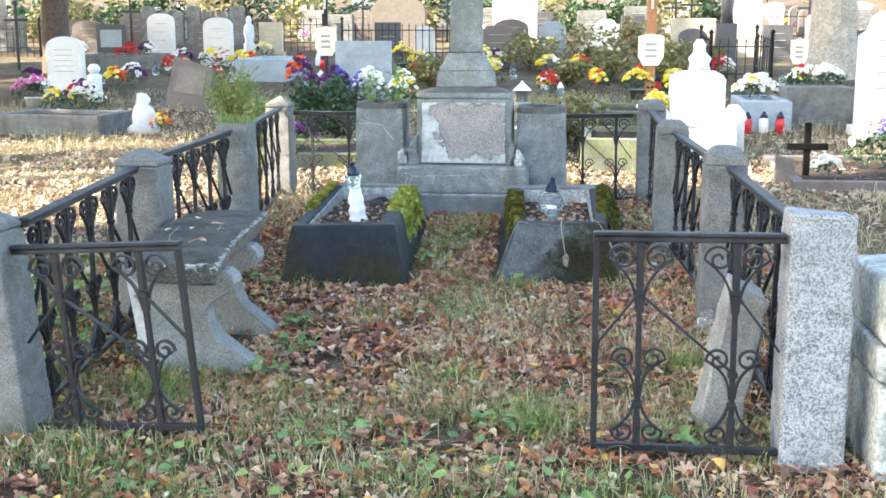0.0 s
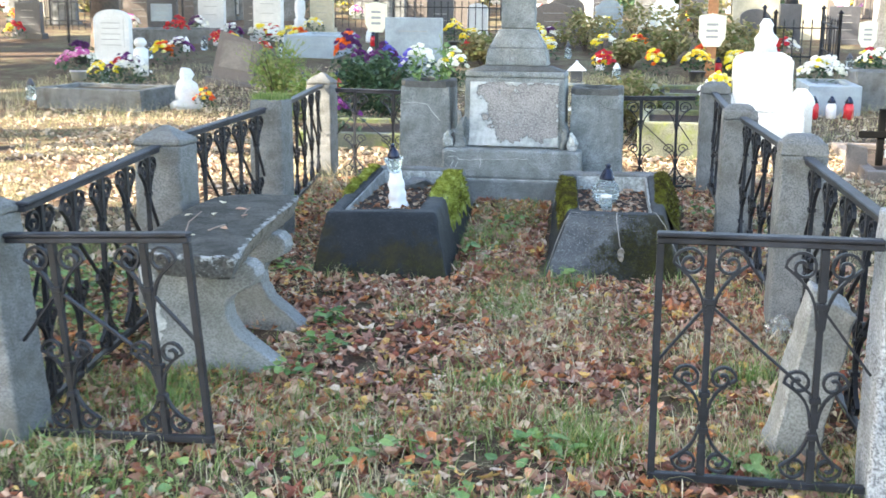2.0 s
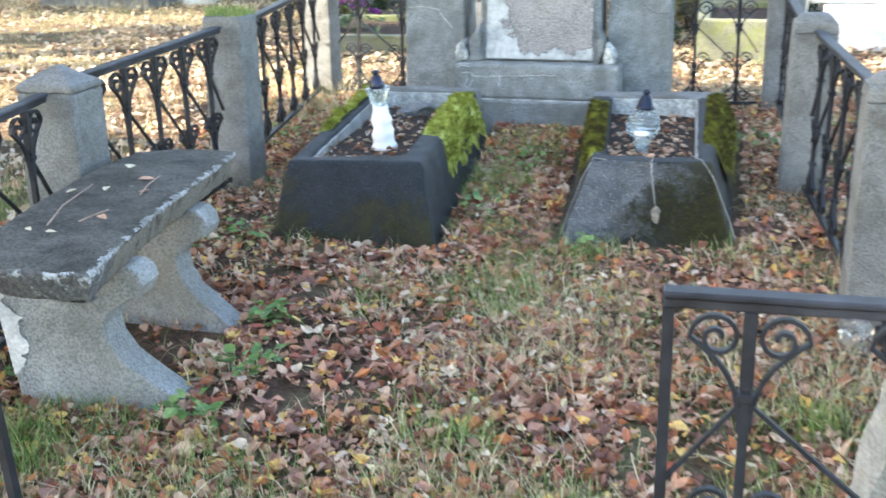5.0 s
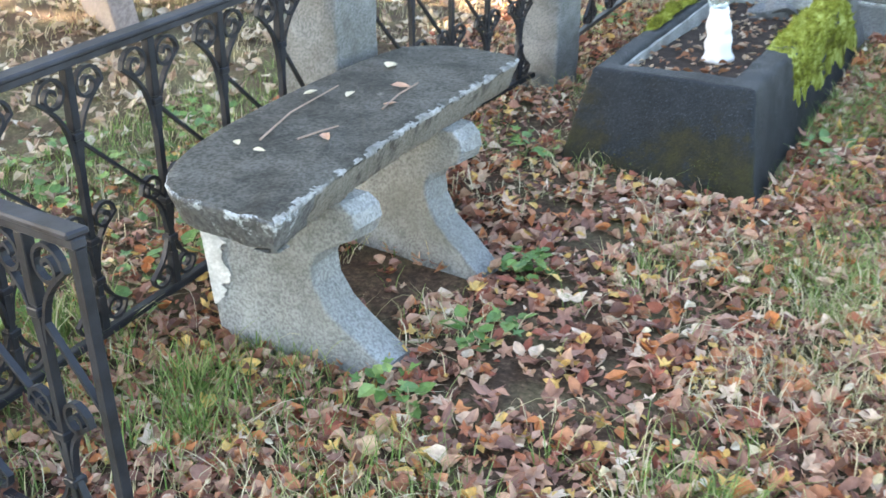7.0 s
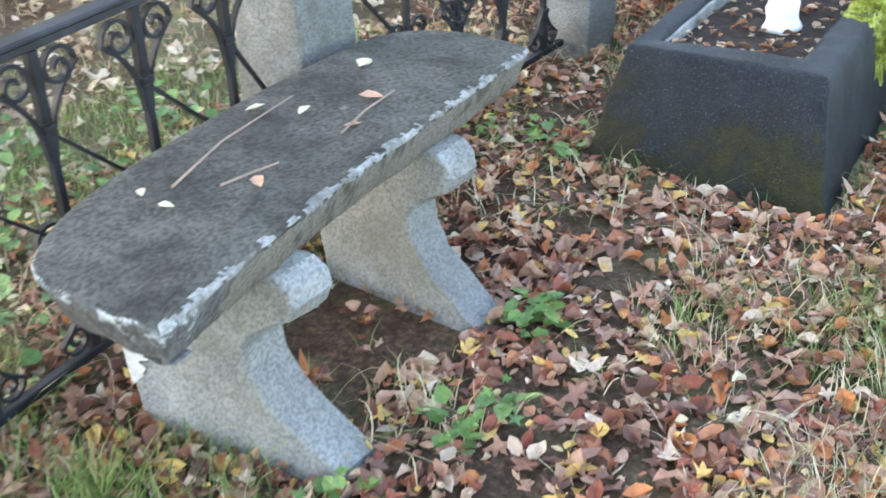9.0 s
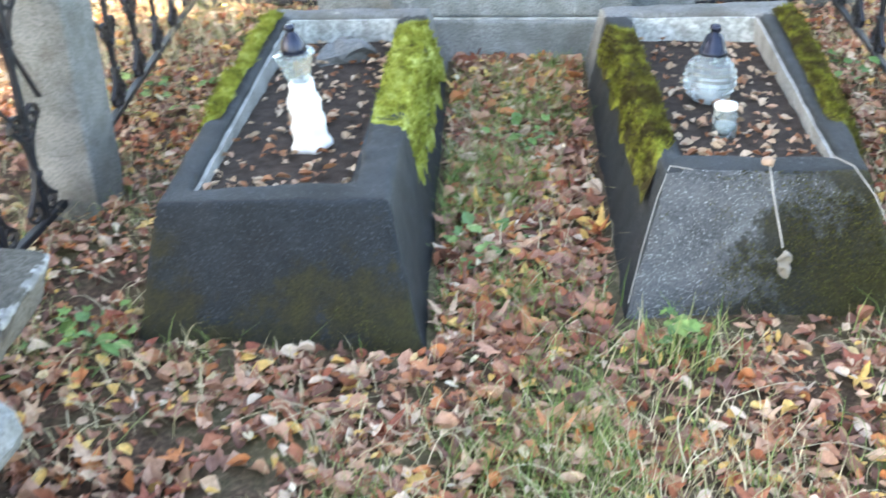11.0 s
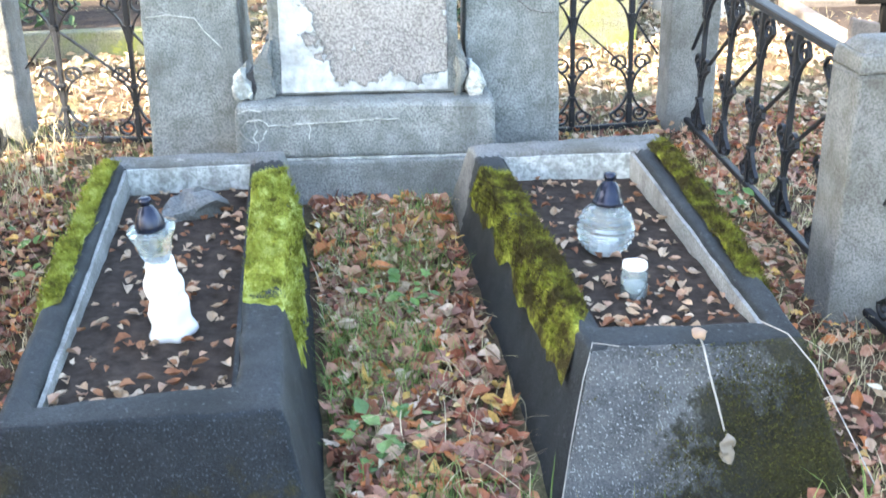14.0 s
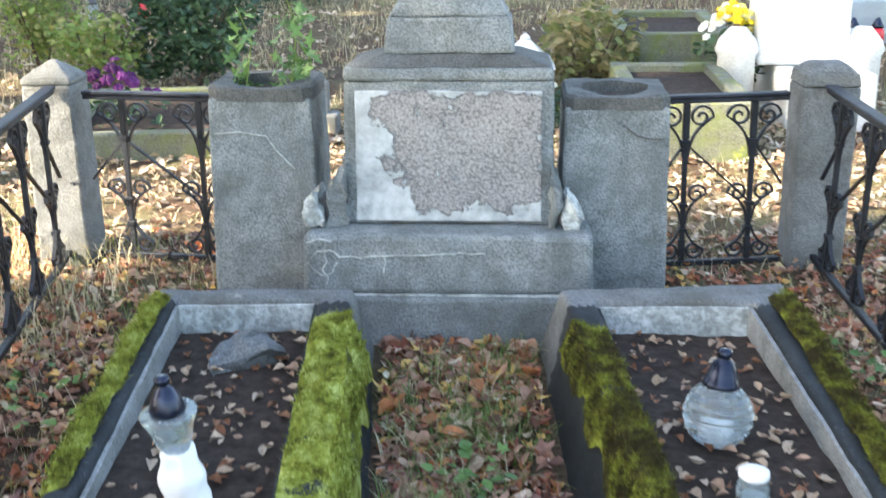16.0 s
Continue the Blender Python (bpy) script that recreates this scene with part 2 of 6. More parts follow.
MARBLE = stone("white_marble", (0.52, 0.52, 0.5), (0.72, 0.72, 0.7), (0.38, 0.38, 0.36), grain=60.0, amount=0.25, rough=0.55, bump=0.1)
BROWN_STONE = stone("brown_stone", (0.09, 0.075, 0.065), (0.2, 0.17, 0.15), (0.12, 0.1, 0.09), grain=120.0, amount=0.5)
BLUE_STONE = stone("blue_grey_stone", (0.2, 0.25, 0.29), (0.36, 0.42, 0.46), (0.16, 0.19, 0.2), grain=150.0, amount=0.5, rough=0.5)
DARK_STONE = stone("dark_polished_stone", (0.03, 0.03, 0.035), (0.09, 0.09, 0.1), (0.05, 0.05, 0.05), grain=200.0, amount=0.4, rough=0.35)
ROSE_STONE = stone("rose_stone", (0.16, 0.125, 0.115), (0.34, 0.28, 0.26), (0.2, 0.16, 0.15), grain=60.0, amount=0.5, bump=0.6)
BLACK_STONE = stone("black_stone", (0.008, 0.008, 0.01), (0.03, 0.03, 0.033), (0.012, 0.012, 0.013), grain=120.0, amount=0.5, rough=0.6, spec=0.3)
SAND_STONE = stone("sand_stone", (0.38, 0.34, 0.24), (0.6, 0.55, 0.42), (0.3, 0.28, 0.22), grain=100.0, amount=0.5)
IRON = plain("black_painted_iron", (0.011, 0.013, 0.018), 0.5, 0.0, 0.5, 18.0, 0.35, 0.35)
RAIL = plain("worn_black_rail", (0.024, 0.026, 0.033), 0.55, 0.0, 0.6, 9.0, 0.4, 0.28)
WAX = plain("white_wax", (0.72, 0.72, 0.72), 0.4, 0.0, 0.05, 10.0, 0.05)
BLUE_CAP = plain("blue_metallic_cap", (0.014, 0.02, 0.04), 0.25, 0.5, 0.35)
RED_PLASTIC = plain("red_glass", (0.55, 0.02, 0.03), 0.25, 0.0, 0.2)
TWIG = plain("dry_twig", (0.26, 0.18, 0.14), 0.8)
WOOD = plain("varnished_wood", (0.38, 0.16, 0.06), 0.5, 0.0, 0.3, 20.0, 0.2)
PAPER = plain("cream_plaque", (0.75, 0.72, 0.55), 0.5, 0.0, 0.08)
LETTER = plain("faded_lettering", (0.3, 0.3, 0.29), 0.6, 0.0, 0.1)
BARK = stone("tree_bark", (0.034, 0.024, 0.019), (0.12, 0.08, 0.06), (0.06, 0.06, 0.04), grain=30.0, amount=0.5, bump=0.9)
PALE_BARK = stone("pale_bark", (0.22, 0.19, 0.15), (0.5, 0.45, 0.38), (0.16, 0.14, 0.11), grain=26.0, amount=0.5, bump=0.9)
GLASS = glass("lantern_glass")
MILKY = glass("milky_glass", (0.6, 0.69, 0.72), 0.12, 0.84)
CORD = plain("grey_cord", (0.3, 0.29, 0.27), 0.8)
WORN_ARRIS = stone("worn_pale_arris", (0.13, 0.13, 0.125), (0.36, 0.36, 0.345), (0.07, 0.068, 0.06), grain=80.0, amount=0.85, stain_scale=14.0, bump=0.8)
PALE_CHIP = stone("chipped_edge", (0.04, 0.042, 0.042), (0.15, 0.155, 0.155), (0.03, 0.03, 0.028), grain=70.0, amount=0.7, stain_scale=9.0, spots=(0.5, 0.55, 0.58), spot_lo=0.545)
BENCH_EDGE = streaked("stained_bench_edge", (0.24, 0.225, 0.195), (0.045, 0.042, 0.036))
# Sunlight on the near bench leg, put into a pale colour.
SUN_PATCH = stone("painted_sunlight", (0.4, 0.42, 0.42), (0.68, 0.69, 0.69), (0.32, 0.33, 0.33), grain=80.0, amount=0.6, stain_scale=14.0)
LEAVES = leafy("autumn_leaves", [(0.335, 0.143, 0.090), (0.559, 0.249, 0.132), (0.168, 0.079, 0.056), (0.564, 0.339, 0.222), (0.446, 0.168, 0.094), (0.680, 0.477, 0.339), (0.248, 0.130, 0.104), (0.775, 0.615, 0.477), (0.646, 0.251, 0.101), (0.315, 0.165, 0.123), (0.620, 0.375, 0.258), (0.519, 0.317, 0.231), (0.405, 0.213, 0.159), (0.832, 0.554, 0.191), (0.562, 0.306, 0.210), (0.202, 0.095, 0.070), (0.378, 0.122, 0.079), (0.495, 0.260, 0.185)], 0.6, 0.15)
# Lighter copy of LEAVES for the outer litter: sunlight put into the colour.
SUNLIT_LEAVES = leafy("leaves_painted_sunlit", [(0.5, 0.38, 0.27), (0.65, 0.55, 0.42), (0.42, 0.29, 0.2), (0.72, 0.62, 0.5), (0.34, 0.22, 0.15), (0.6, 0.48, 0.34)], 0.6, 0.15)
DRY_GRASS = leafy("dry_grass", [(0.56, 0.46, 0.28), (0.43, 0.38, 0.2), (0.68, 0.59, 0.4), (0.26, 0.29, 0.11), (0.52, 0.46, 0.3)], 0.7, 0.2, False)
GREEN_GRASS = leafy("green_grass", [(0.125, 0.213, 0.05), (0.188, 0.288, 0.075), (0.25, 0.338, 0.112), (0.1, 0.163, 0.0438), (0.338, 0.35, 0.138)], 0.6, 0.3, False)
WEED = leafy("green_weeds", [(0.12, 0.24, 0.07), (0.19, 0.34, 0.1), (0.15, 0.28, 0.11), (0.26, 0.4, 0.14)], 0.5, 0.25)
FOLIAGE = leafy("tree_foliage", [(0.05, 0.09, 0.02), (0.09, 0.12, 0.03), (0.2, 0.17, 0.03), (0.12, 0.12, 0.03)], 0.6, 0.25, False)
EVERGREEN = leafy("evergreen", [(0.025, 0.06, 0.03), (0.045, 0.09, 0.045), (0.06, 0.11, 0.05)], 0.5, 0.2, False)
PALE_SHRUB = leafy("feathery_shrub", [(0.16, 0.24, 0.06), (0.22, 0.3, 0.08), (0.28, 0.28, 0.1)], 0.6, 0.3, False)
DRY_SHRUB = leafy("dry_shrub", [(0.22, 0.2, 0.09), (0.3, 0.25, 0.13), (0.15, 0.17, 0.06)], 0.7, 0.25, False)


def moss_material(name, lo):
    m, t, b = nodes_of(name)
    co = coords(t)
    a, c = noisy(t, co, 13.0, 8.0, 0.72), noisy(t, co, 120.0, 3.0)
    col = ramp(t, [(lo, (0.06, 0.048, 0.02)), (lo + 0.09, (0.16, 0.16, 0.03)), (lo + 0.19, (0.33, 0.36, 0.06)), (lo + 0.3, (0.6, 0.64, 0.22))], a)
    col = mixed(t, 0.6, col, ramp(t, [(0.3, (0.4, 0.4, 0.3)), (0.65, (1.0, 1.0, 1.0))], c), "MULTIPLY")
    t.links.new(col, b.inputs["Base Color"])
    b.inputs["Roughness"].default_value = 0.95
    b.inputs["Specular IOR Level"].default_value = 0.1
    relief(t, b, c, 0.9, 0.012)
    return m


def ground_material():
    """Soil with litter, worn grass and moss in patches."""
    m, t, b = nodes_of("cemetery_ground")
    co = coords(t)
    big, mid, fine = noisy(t, co, 0.55, 4.0), noisy(t, co, 4.0, 6.0), noisy(t, co, 55.0, 4.0, 0.7)
    soil = ramp(t, [(0.3, (0.03, 0.02, 0.014)), (0.55, (0.085, 0.055, 0.038)), (0.75, (0.2, 0.13, 0.085))], fine)
    turf = ramp(t, [(0.3, (0.06, 0.066, 0.03)), (0.55, (0.15, 0.135, 0.075)), (0.75, (0.3, 0.25, 0.17))], fine)
    fac = ramp(t, [(0.46, (0, 0, 0)), (0.62, (1, 1, 1))], mixed(t, 0.5, big, mid))
    t.links.new(mixed(t, fac, soil, turf), b.inputs["Base Color"])
    b.inputs["Roughness"].default_value = 0.95
    b.inputs["Specular IOR Level"].default_value = 0.15
    relief(t, b, mixed(t, 0.5, fine, mid), 0.8, 0.02)
    return m


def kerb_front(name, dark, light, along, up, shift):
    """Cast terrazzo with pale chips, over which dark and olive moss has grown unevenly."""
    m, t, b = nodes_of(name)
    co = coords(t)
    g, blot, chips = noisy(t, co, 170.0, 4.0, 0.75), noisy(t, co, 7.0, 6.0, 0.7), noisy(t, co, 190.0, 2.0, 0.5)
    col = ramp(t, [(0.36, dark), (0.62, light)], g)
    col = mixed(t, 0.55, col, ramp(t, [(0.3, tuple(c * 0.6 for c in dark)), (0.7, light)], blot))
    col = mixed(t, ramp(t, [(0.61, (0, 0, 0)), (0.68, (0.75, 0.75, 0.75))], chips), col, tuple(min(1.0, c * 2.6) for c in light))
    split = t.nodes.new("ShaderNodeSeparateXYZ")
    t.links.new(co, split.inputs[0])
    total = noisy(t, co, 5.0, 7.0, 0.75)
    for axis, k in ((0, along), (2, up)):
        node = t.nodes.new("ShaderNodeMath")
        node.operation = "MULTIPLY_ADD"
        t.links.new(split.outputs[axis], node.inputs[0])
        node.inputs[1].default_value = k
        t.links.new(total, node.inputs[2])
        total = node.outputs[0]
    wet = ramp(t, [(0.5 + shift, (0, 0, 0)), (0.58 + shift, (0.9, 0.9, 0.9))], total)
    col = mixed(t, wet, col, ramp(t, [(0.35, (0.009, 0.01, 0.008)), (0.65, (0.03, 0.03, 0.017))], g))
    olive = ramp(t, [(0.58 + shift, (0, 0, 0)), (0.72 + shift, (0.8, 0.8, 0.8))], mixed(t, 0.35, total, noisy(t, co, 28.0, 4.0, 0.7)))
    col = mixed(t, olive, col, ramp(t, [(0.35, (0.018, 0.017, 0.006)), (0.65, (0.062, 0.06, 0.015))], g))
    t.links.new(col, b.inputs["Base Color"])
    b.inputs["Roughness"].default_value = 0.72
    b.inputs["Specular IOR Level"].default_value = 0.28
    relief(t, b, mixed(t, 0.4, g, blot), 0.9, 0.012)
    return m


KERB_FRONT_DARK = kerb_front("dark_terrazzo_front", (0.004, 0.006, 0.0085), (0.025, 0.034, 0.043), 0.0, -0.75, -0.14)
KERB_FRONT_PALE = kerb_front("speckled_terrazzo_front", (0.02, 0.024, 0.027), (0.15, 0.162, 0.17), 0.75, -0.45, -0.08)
DARK_MOSS = leafy("dark_moss_tips", [(0.03, 0.032, 0.01), (0.06, 0.062, 0.016), (0.1, 0.1, 0.025), (0.045, 0.038, 0.014)], 0.9, 0.1, False)
MOSSY_STONE = stone("mossy_grey_stone", (0.05, 0.055, 0.04), (0.2, 0.21, 0.16), (0.11, 0.14, 0.03), grain=110.0, amount=0.9, stain_scale=5.0, spots=(0.2, 0.23, 0.05), spot_lo=0.58, bump=0.8)
WORN_PLATE = stone("worn_brown_plate", (0.13, 0.11, 0.095), (0.27, 0.235, 0.205), (0.1, 0.09, 0.08), grain=120.0, amount=0.6)


def flaked_panel(name):
    """Rough pinkish-grey stone with pale plaster left along its left and lower edges and in patches."""
    m, t, b = nodes_of(name)
    co = coords(t)
    g, blot, cut = noisy(t, co, 95.0, 4.0, 0.75), noisy(t, co, 8.0, 5.0), noisy(t, co, 6.0, 8.0, 0.68)
    raw_stone = mixed(t, 0.35, ramp(t, [(0.38, (0.075, 0.074, 0.076)), (0.6, (0.4, 0.385, 0.38))], g), ramp(t, [(0.3, (0.12, 0.115, 0.11)), (0.7, (0.36, 0.345, 0.34))], blot))
    plaster = mixed(t, 0.5, ramp(t, [(0.3, (0.2, 0.22, 0.22)), (0.65, (0.52, 0.56, 0.57))], noisy(t, co, 26.0, 6.0, 0.7)), ramp(t, [(0.35, (0.17, 0.185, 0.19)), (0.6, (0.5, 0.53, 0.54))], blot))
    split = t.nodes.new("ShaderNodeSeparateXYZ")
    t.links.new(co, split.inputs[0])
    left = ramp(t, [(0.0, (0.26, 0.26, 0.26)), (0.16, (0.08, 0.08, 0.08)), (0.3, (0, 0, 0)), (0.93, (0, 0, 0)), (1.0, (0.1, 0.1, 0.1))], stretch(t, split.outputs[0], -0.33, 0.33))
    low = ramp(t, [(0.0, (0.2, 0.2, 0.2)), (0.12, (0.09, 0.09, 0.09)), (0.24, (0, 0, 0)), (0.93, (0, 0, 0)), (1.0, (0.13, 0.13, 0.13))], stretch(t, split.outputs[2], 0.4, 0.87))
    total = mixed(t, 1.0, mixed(t, 1.0, cut, left, "ADD"), low, "ADD")
    mask = ramp(t, [(0.6, (0, 0, 0)), (0.63, (1, 1, 1))], total)
    col = mixed(t, mask, raw_stone, plaster)
    col = mixed(t, ramp(t, [(0.575, (0, 0, 0)), (0.6, (0.6, 0.6, 0.6)), (0.605, (0, 0, 0))], total), col, (0.06, 0.06, 0.058))
    t.links.new(col, b.inputs["Base Color"])
    b.inputs["Roughness"].default_value = 0.9
    relief(t, b, mixed(t, 1.0, mixed(t, 0.75, g, blot), mixed(t, 0.5, mask, (0, 0, 0)), "ADD"), 0.9, 0.012)
    return m


def stretch(t, value, lo, hi):
    n = t.nodes.new("ShaderNodeMapRange")
    t.links.new(value, n.inputs["Value"])
    n.inputs["From Min"].default_value, n.inputs["From Max"].default_value = lo, hi
    return n.outputs["Result"]


FLAKED_PANEL = flaked_panel("flaked_panel")
MOSS, BROWN_MOSS, GROUND = moss_material("moss", 0.32), moss_material("brown_moss", 0.45), ground_material()
SOIL = plain("dark_soil", (0.045, 0.034, 0.028), 0.95, 0.0, 0.5, 30.0, 0.9, 0.15)

# ---- ground ----
def spaced(a, b, near0, near1, fine, coarse):
    out, v = [], a
    while v < b:
        out.append(v)
        d = 0.0 if near0 <= v <= near1 else min(abs(v - near0), abs(v - near1))
        v += min(coarse, fine + d * 0.12)
    return out + [b]


def bumps(x, y):
    return 0.018 * noise.noise((x * 1.7, y * 1.7, 3.0)) + 0.01 * noise.noise((x * 6.0, y * 6.0, 8.0))


def ground_at(x, y):
    return gz(y) + bumps(x, y)


gxs, gys = spaced(-260, 260, -2.2, 2.2, 0.09, 22.0), spaced(-220, 420, 3.0, 10.0, 0.09, 22.0)
gv = [(x, y, ground_at(x, y)) for y in gys for x in gxs]
nx = len(gxs)
gf = [(j * nx + i, j * nx + i + 1, (j + 1) * nx + i + 1, (j + 1) * nx + i) for j in range(len(gys) - 1) for i in range(nx - 1)]
tagged(raw("ground", gv, gf, GROUND, smooth=True), "brown cemetery soil with worn grass and fallen leaves", "ground", kind="structure")

# ---- the plot's stone posts ----
PLOT_POSTS = "stone posts round the plot"


def post(x, y, w, d, h, cap, material, label, seed, turn=0.0, taper=0.93, lean=0.0):
    """A fence post: tapered shaft with a pointed, rounded, flat or broken top."""
    z = ground_at(x, y)
    t = thing("fence_post", pose(x, y, z, 0, lean, turn), label, "fence post", PLOT_POSTS)
    bm = bmesh.new()
    a, b = w / 2, d / 2
    top = h - (0.09 if cap in ("point", "round") else 0.0)
    k = taper
    hexa(bm, [(-a, -b, -0.1), (a, -b, -0.1), (a, b, -0.1), (-a, b, -0.1)], [(-a * k, -b * k, top), (a * k, -b * k, top), (a * k, b * k, top), (-a * k, b * k, top)], 0.012, 2)
    if cap == "broken":
        for v in bm.verts:
            if v.co.z > 0.5:
                v.co.z += 0.03 * noise.noise((v.co.x * 9, v.co.y * 9, seed)) - 0.12 * max(0.0, v.co.x)
    part("shaft", weather(bm, 5, 0.006 if cap == "broken" else 0.003, 12.0, seed, 0.05), material, t)
    if cap in ("point", "round"):
        bm = bmesh.new()
        a, b = a * k + 0.001, b * k + 0.001
        low = [(-a, -b, top), (a, -b, top), (a, b, top), (-a, b, top)]
        mid = [(-a, -b, top + 0.025), (a, -b, top + 0.025), (a, b, top + 0.025), (-a, b, top + 0.025)]
        if cap == "point":
            hexa(bm, low, mid, 0.006, 1)
            s = 0.12
            hexa(bm, mid, [(-a * s, -b * s, h), (a * s, -b * s, h), (a * s, b * s, h), (-a * s, b * s, h)], 0.008, 2)
        else:
            s = 0.55
            hexa(bm, low, [(-a * 0.93, -b * 0.93, top + 0.055), (a * 0.93, -b * 0.93, top + 0.055), (a * 0.93, b * 0.93, top + 0.055), (-a * 0.93, b * 0.93, top + 0.055)], 0.008, 2)
            hexa(bm, [(-a * 0.92, -b * 0.92, top + 0.05), (a * 0.92, -b * 0.92, top + 0.05), (a * 0.92, b * 0.92, top + 0.05), (-a * 0.92, b * 0.92, top + 0.05)], [(-a * s, -b * s, h), (a * s, -b * s, h), (a * s, b * s, h), (-a * s, b * s, h)], 0.02, 3)
        part("cap", weather(bm, 3, 0.004, 14.0, seed + 5, 0.04), material, t)
    return t


post(-1.385, 4.1, 0.22, 0.22, 0.87, "point", POST, "weathered grey concrete gate post leaning outwards", 1, 0, 0.93, -5)
post(-1.52, 5.76, 0.25, 0.23, 0.905, "point", POST, "grey concrete fence post with a low pyramid cap", 2)
post(-1.52, 7.29, 0.22, 0.22, 0.875, "flat", POST, "grey concrete fence post, its flat top overgrown with moss", 3)
post(-1.885, 9.6, 0.22, 0.22, 0.85, "point", POST, "lichen-grey concrete corner post with a pointed top", 4)
post(1.545, 4.17, 0.22, 0.21, 0.9, "broken", ROUGH_GRANITE, "rough speckled granite gate post with a chipped top", 5, 0, 0.97)
post(1.43, 5.98, 0.22, 0.22, 0.91, "round", POST, "grey stone fence post with a rounded top", 6)
post(1.28, 7.68, 0.22, 0.22, 0.865, "round", POST, "grey stone fence post with a rounded top", 7)
post(1.24, 9.62, 0.215, 0.21, 0.84, "round", POST, "grey stone corner post with a rounded top", 8, 0, 1.05)


# ---- wrought-iron panels ----
def spiral(cx, cz, r, turns, a0, way=1, n=26, end=0.18):
    """Points of a scroll that winds inwards from angle a0 (degrees)."""
    out = []
    for i in range(n):
        f = i / (n - 1)
        a = radians(a0) + way * f * turns * 2 * math.pi
        rr = r * (1 - (1 - end) * f)
        out.append((cx + rr * math.cos(a), cz + rr * math.sin(a)))
    return out


def bow(p, q, bulge, n=8):
    """Points along a bowed line from p to q."""
    (ax, az), (bx, bz) = p, q
    nx_, nz_ = -(bz - az), bx - ax
    return [(ax + (bx - ax) * f + nx_ * bulge * math.sin(math.pi * f), az + (bz - az) * f + nz_ * bulge * math.sin(math.pi * f)) for f in (i / n for i in range(n + 1))]


def iron_panel(m, length, h, bars, label, left_end=False, right_end=False, low=0.05, slump=0.0):
    """Scrollwork between a handrail and a foot rail, along local x."""
    t = thing("iron_fence_panel", m, label, "iron fence", "iron panels round the plot")
    bm = bmesh.new()
    box(bm, 0, length, -0.024, 0.024, h - 0.014, h, 0.004)
    box(bm, 0, length, -0.015, 0.015, h - 0.034, h - 0.0145, 0.003)
    part("handrail", bm, RAIL, t, "worn black handrail with a moulded edge")
    bm = bmesh.new()
    box(bm, 0, length, -0.013, 0.013, low, low + 0.024, 0.003)
    part("foot_rail", bm, IRON, t)
    xs = [length * (i + 0.5) / bars for i in range(bars)]
    d = length / bars
    top, bot = h - 0.035, low + 0.025
    H = top - bot

    def upright(x, w=0.0095, collars=True):
        b2 = bmesh.new()
        box(b2, x - w, x + w, -w, w, bot, top, 0.001)
        if collars:
            for f in (0.2, 0.36, 0.76):
                box(b2, x - w - 0.007, x + w + 0.007, -w - 0.007, w + 0.007, bot + f * H - 0.009, bot + f * H + 0.009, 0.002)
            box(b2, x - w - 0.003, x + w + 0.003, -w - 0.003, w + 0.003, bot, bot + 0.14 * H, 0.002)
            box(b2, x - w - 0.003, x + w + 0.003, -w - 0.003, w + 0.003, bot + 0.78 * H, top, 0.002)
        part("bar", b2, IRON, t)

    def scroll(pts, wide=0.015, thick=0.0085):
        b2 = bmesh.new()
        part("scroll", strap(b2, pts, wide, thick), IRON, t)

    for x in xs:
        upright(x)
    if left_end:
        upright(0.012, 0.011, False)
    if right_end:
        upright(length - 0.012, 0.011, False)
    e = 0.009
    for x in xs:
        for s in (-1, 1):
            # a pair of large scrolls under the rail, one at mid height and one on the foot rail
            a0 = 0 if s > 0 else 180
            r = min(0.05, d * 0.2)
            zc = top - r - 0.006
            scroll(bow((x + s * e, bot + 0.66 * H), (x + s * (e + 2 * r), zc), 0.14 * s, 8) + spiral(x + s * (e + r), zc, r, 1.5, a0, s, 24, 0.18)[1:])
            zc, r2 = bot + 0.43 * H, r * 0.84
            scroll(bow((x + s * e, bot + 0.24 * H), (x + s * (e + 2 * r2), zc), 0.16 * s, 8) + spiral(x + s * (e + r2), zc, r2, 1.35, a0, s, 20, 0.22)[1:])
            r3 = r * 0.8
            zc = bot + r3 + 0.005
            scroll(bow((x + s * e, bot + 0.22 * H), (x + s * (e + 2 * r3), zc), -0.12 * s, 8) + spiral(x + s * (e + r3), zc, r3, 1.35, a0, -s, 20, 0.22)[1:])
    ends = [0.0] + xs + [length]
    for k, (a, b) in enumerate(zip(ends, ends[1:])):
        lo_, hi_ = (bot + 0.48 * H, bot + 0.74 * H)
        if b - a > d * 0.8:
            scroll([(a + e, hi_), (b - e, lo_ - 0.1 * H)], 0.014, 0.008)
        elif a == 0.0:
            scroll([(a + e, lo_), (b - e, hi_)], 0.014, 0.008)
        else:
            scroll([(a + e, hi_), (b - e, lo_)], 0.014, 0.008)
    if slump:
        for o in t.children:
            for v in o.data.vertices:
                v.co.x += slump * (h - v.co.z)
    return t


def panel_between(ax, ay, bx, by, h, bars, label, left_end=False, right_end=False, low=0.05, slump=0.0, drop=0.0):
    za, zb = ground_at(ax, ay) - drop, ground_at(bx, by)
    length = math.hypot(bx - ax, by - ay)
    turn = math.degrees(math.atan2(by - ay, bx - ax))
    tilt = -math.degrees(math.atan2(zb - za, length))
    return iron_panel(pose(ax, ay, za, 0, 0, turn) @ pose(0, 0, 0, 0, tilt, 0), length, h, bars, label, left_end, right_end, low, slump)


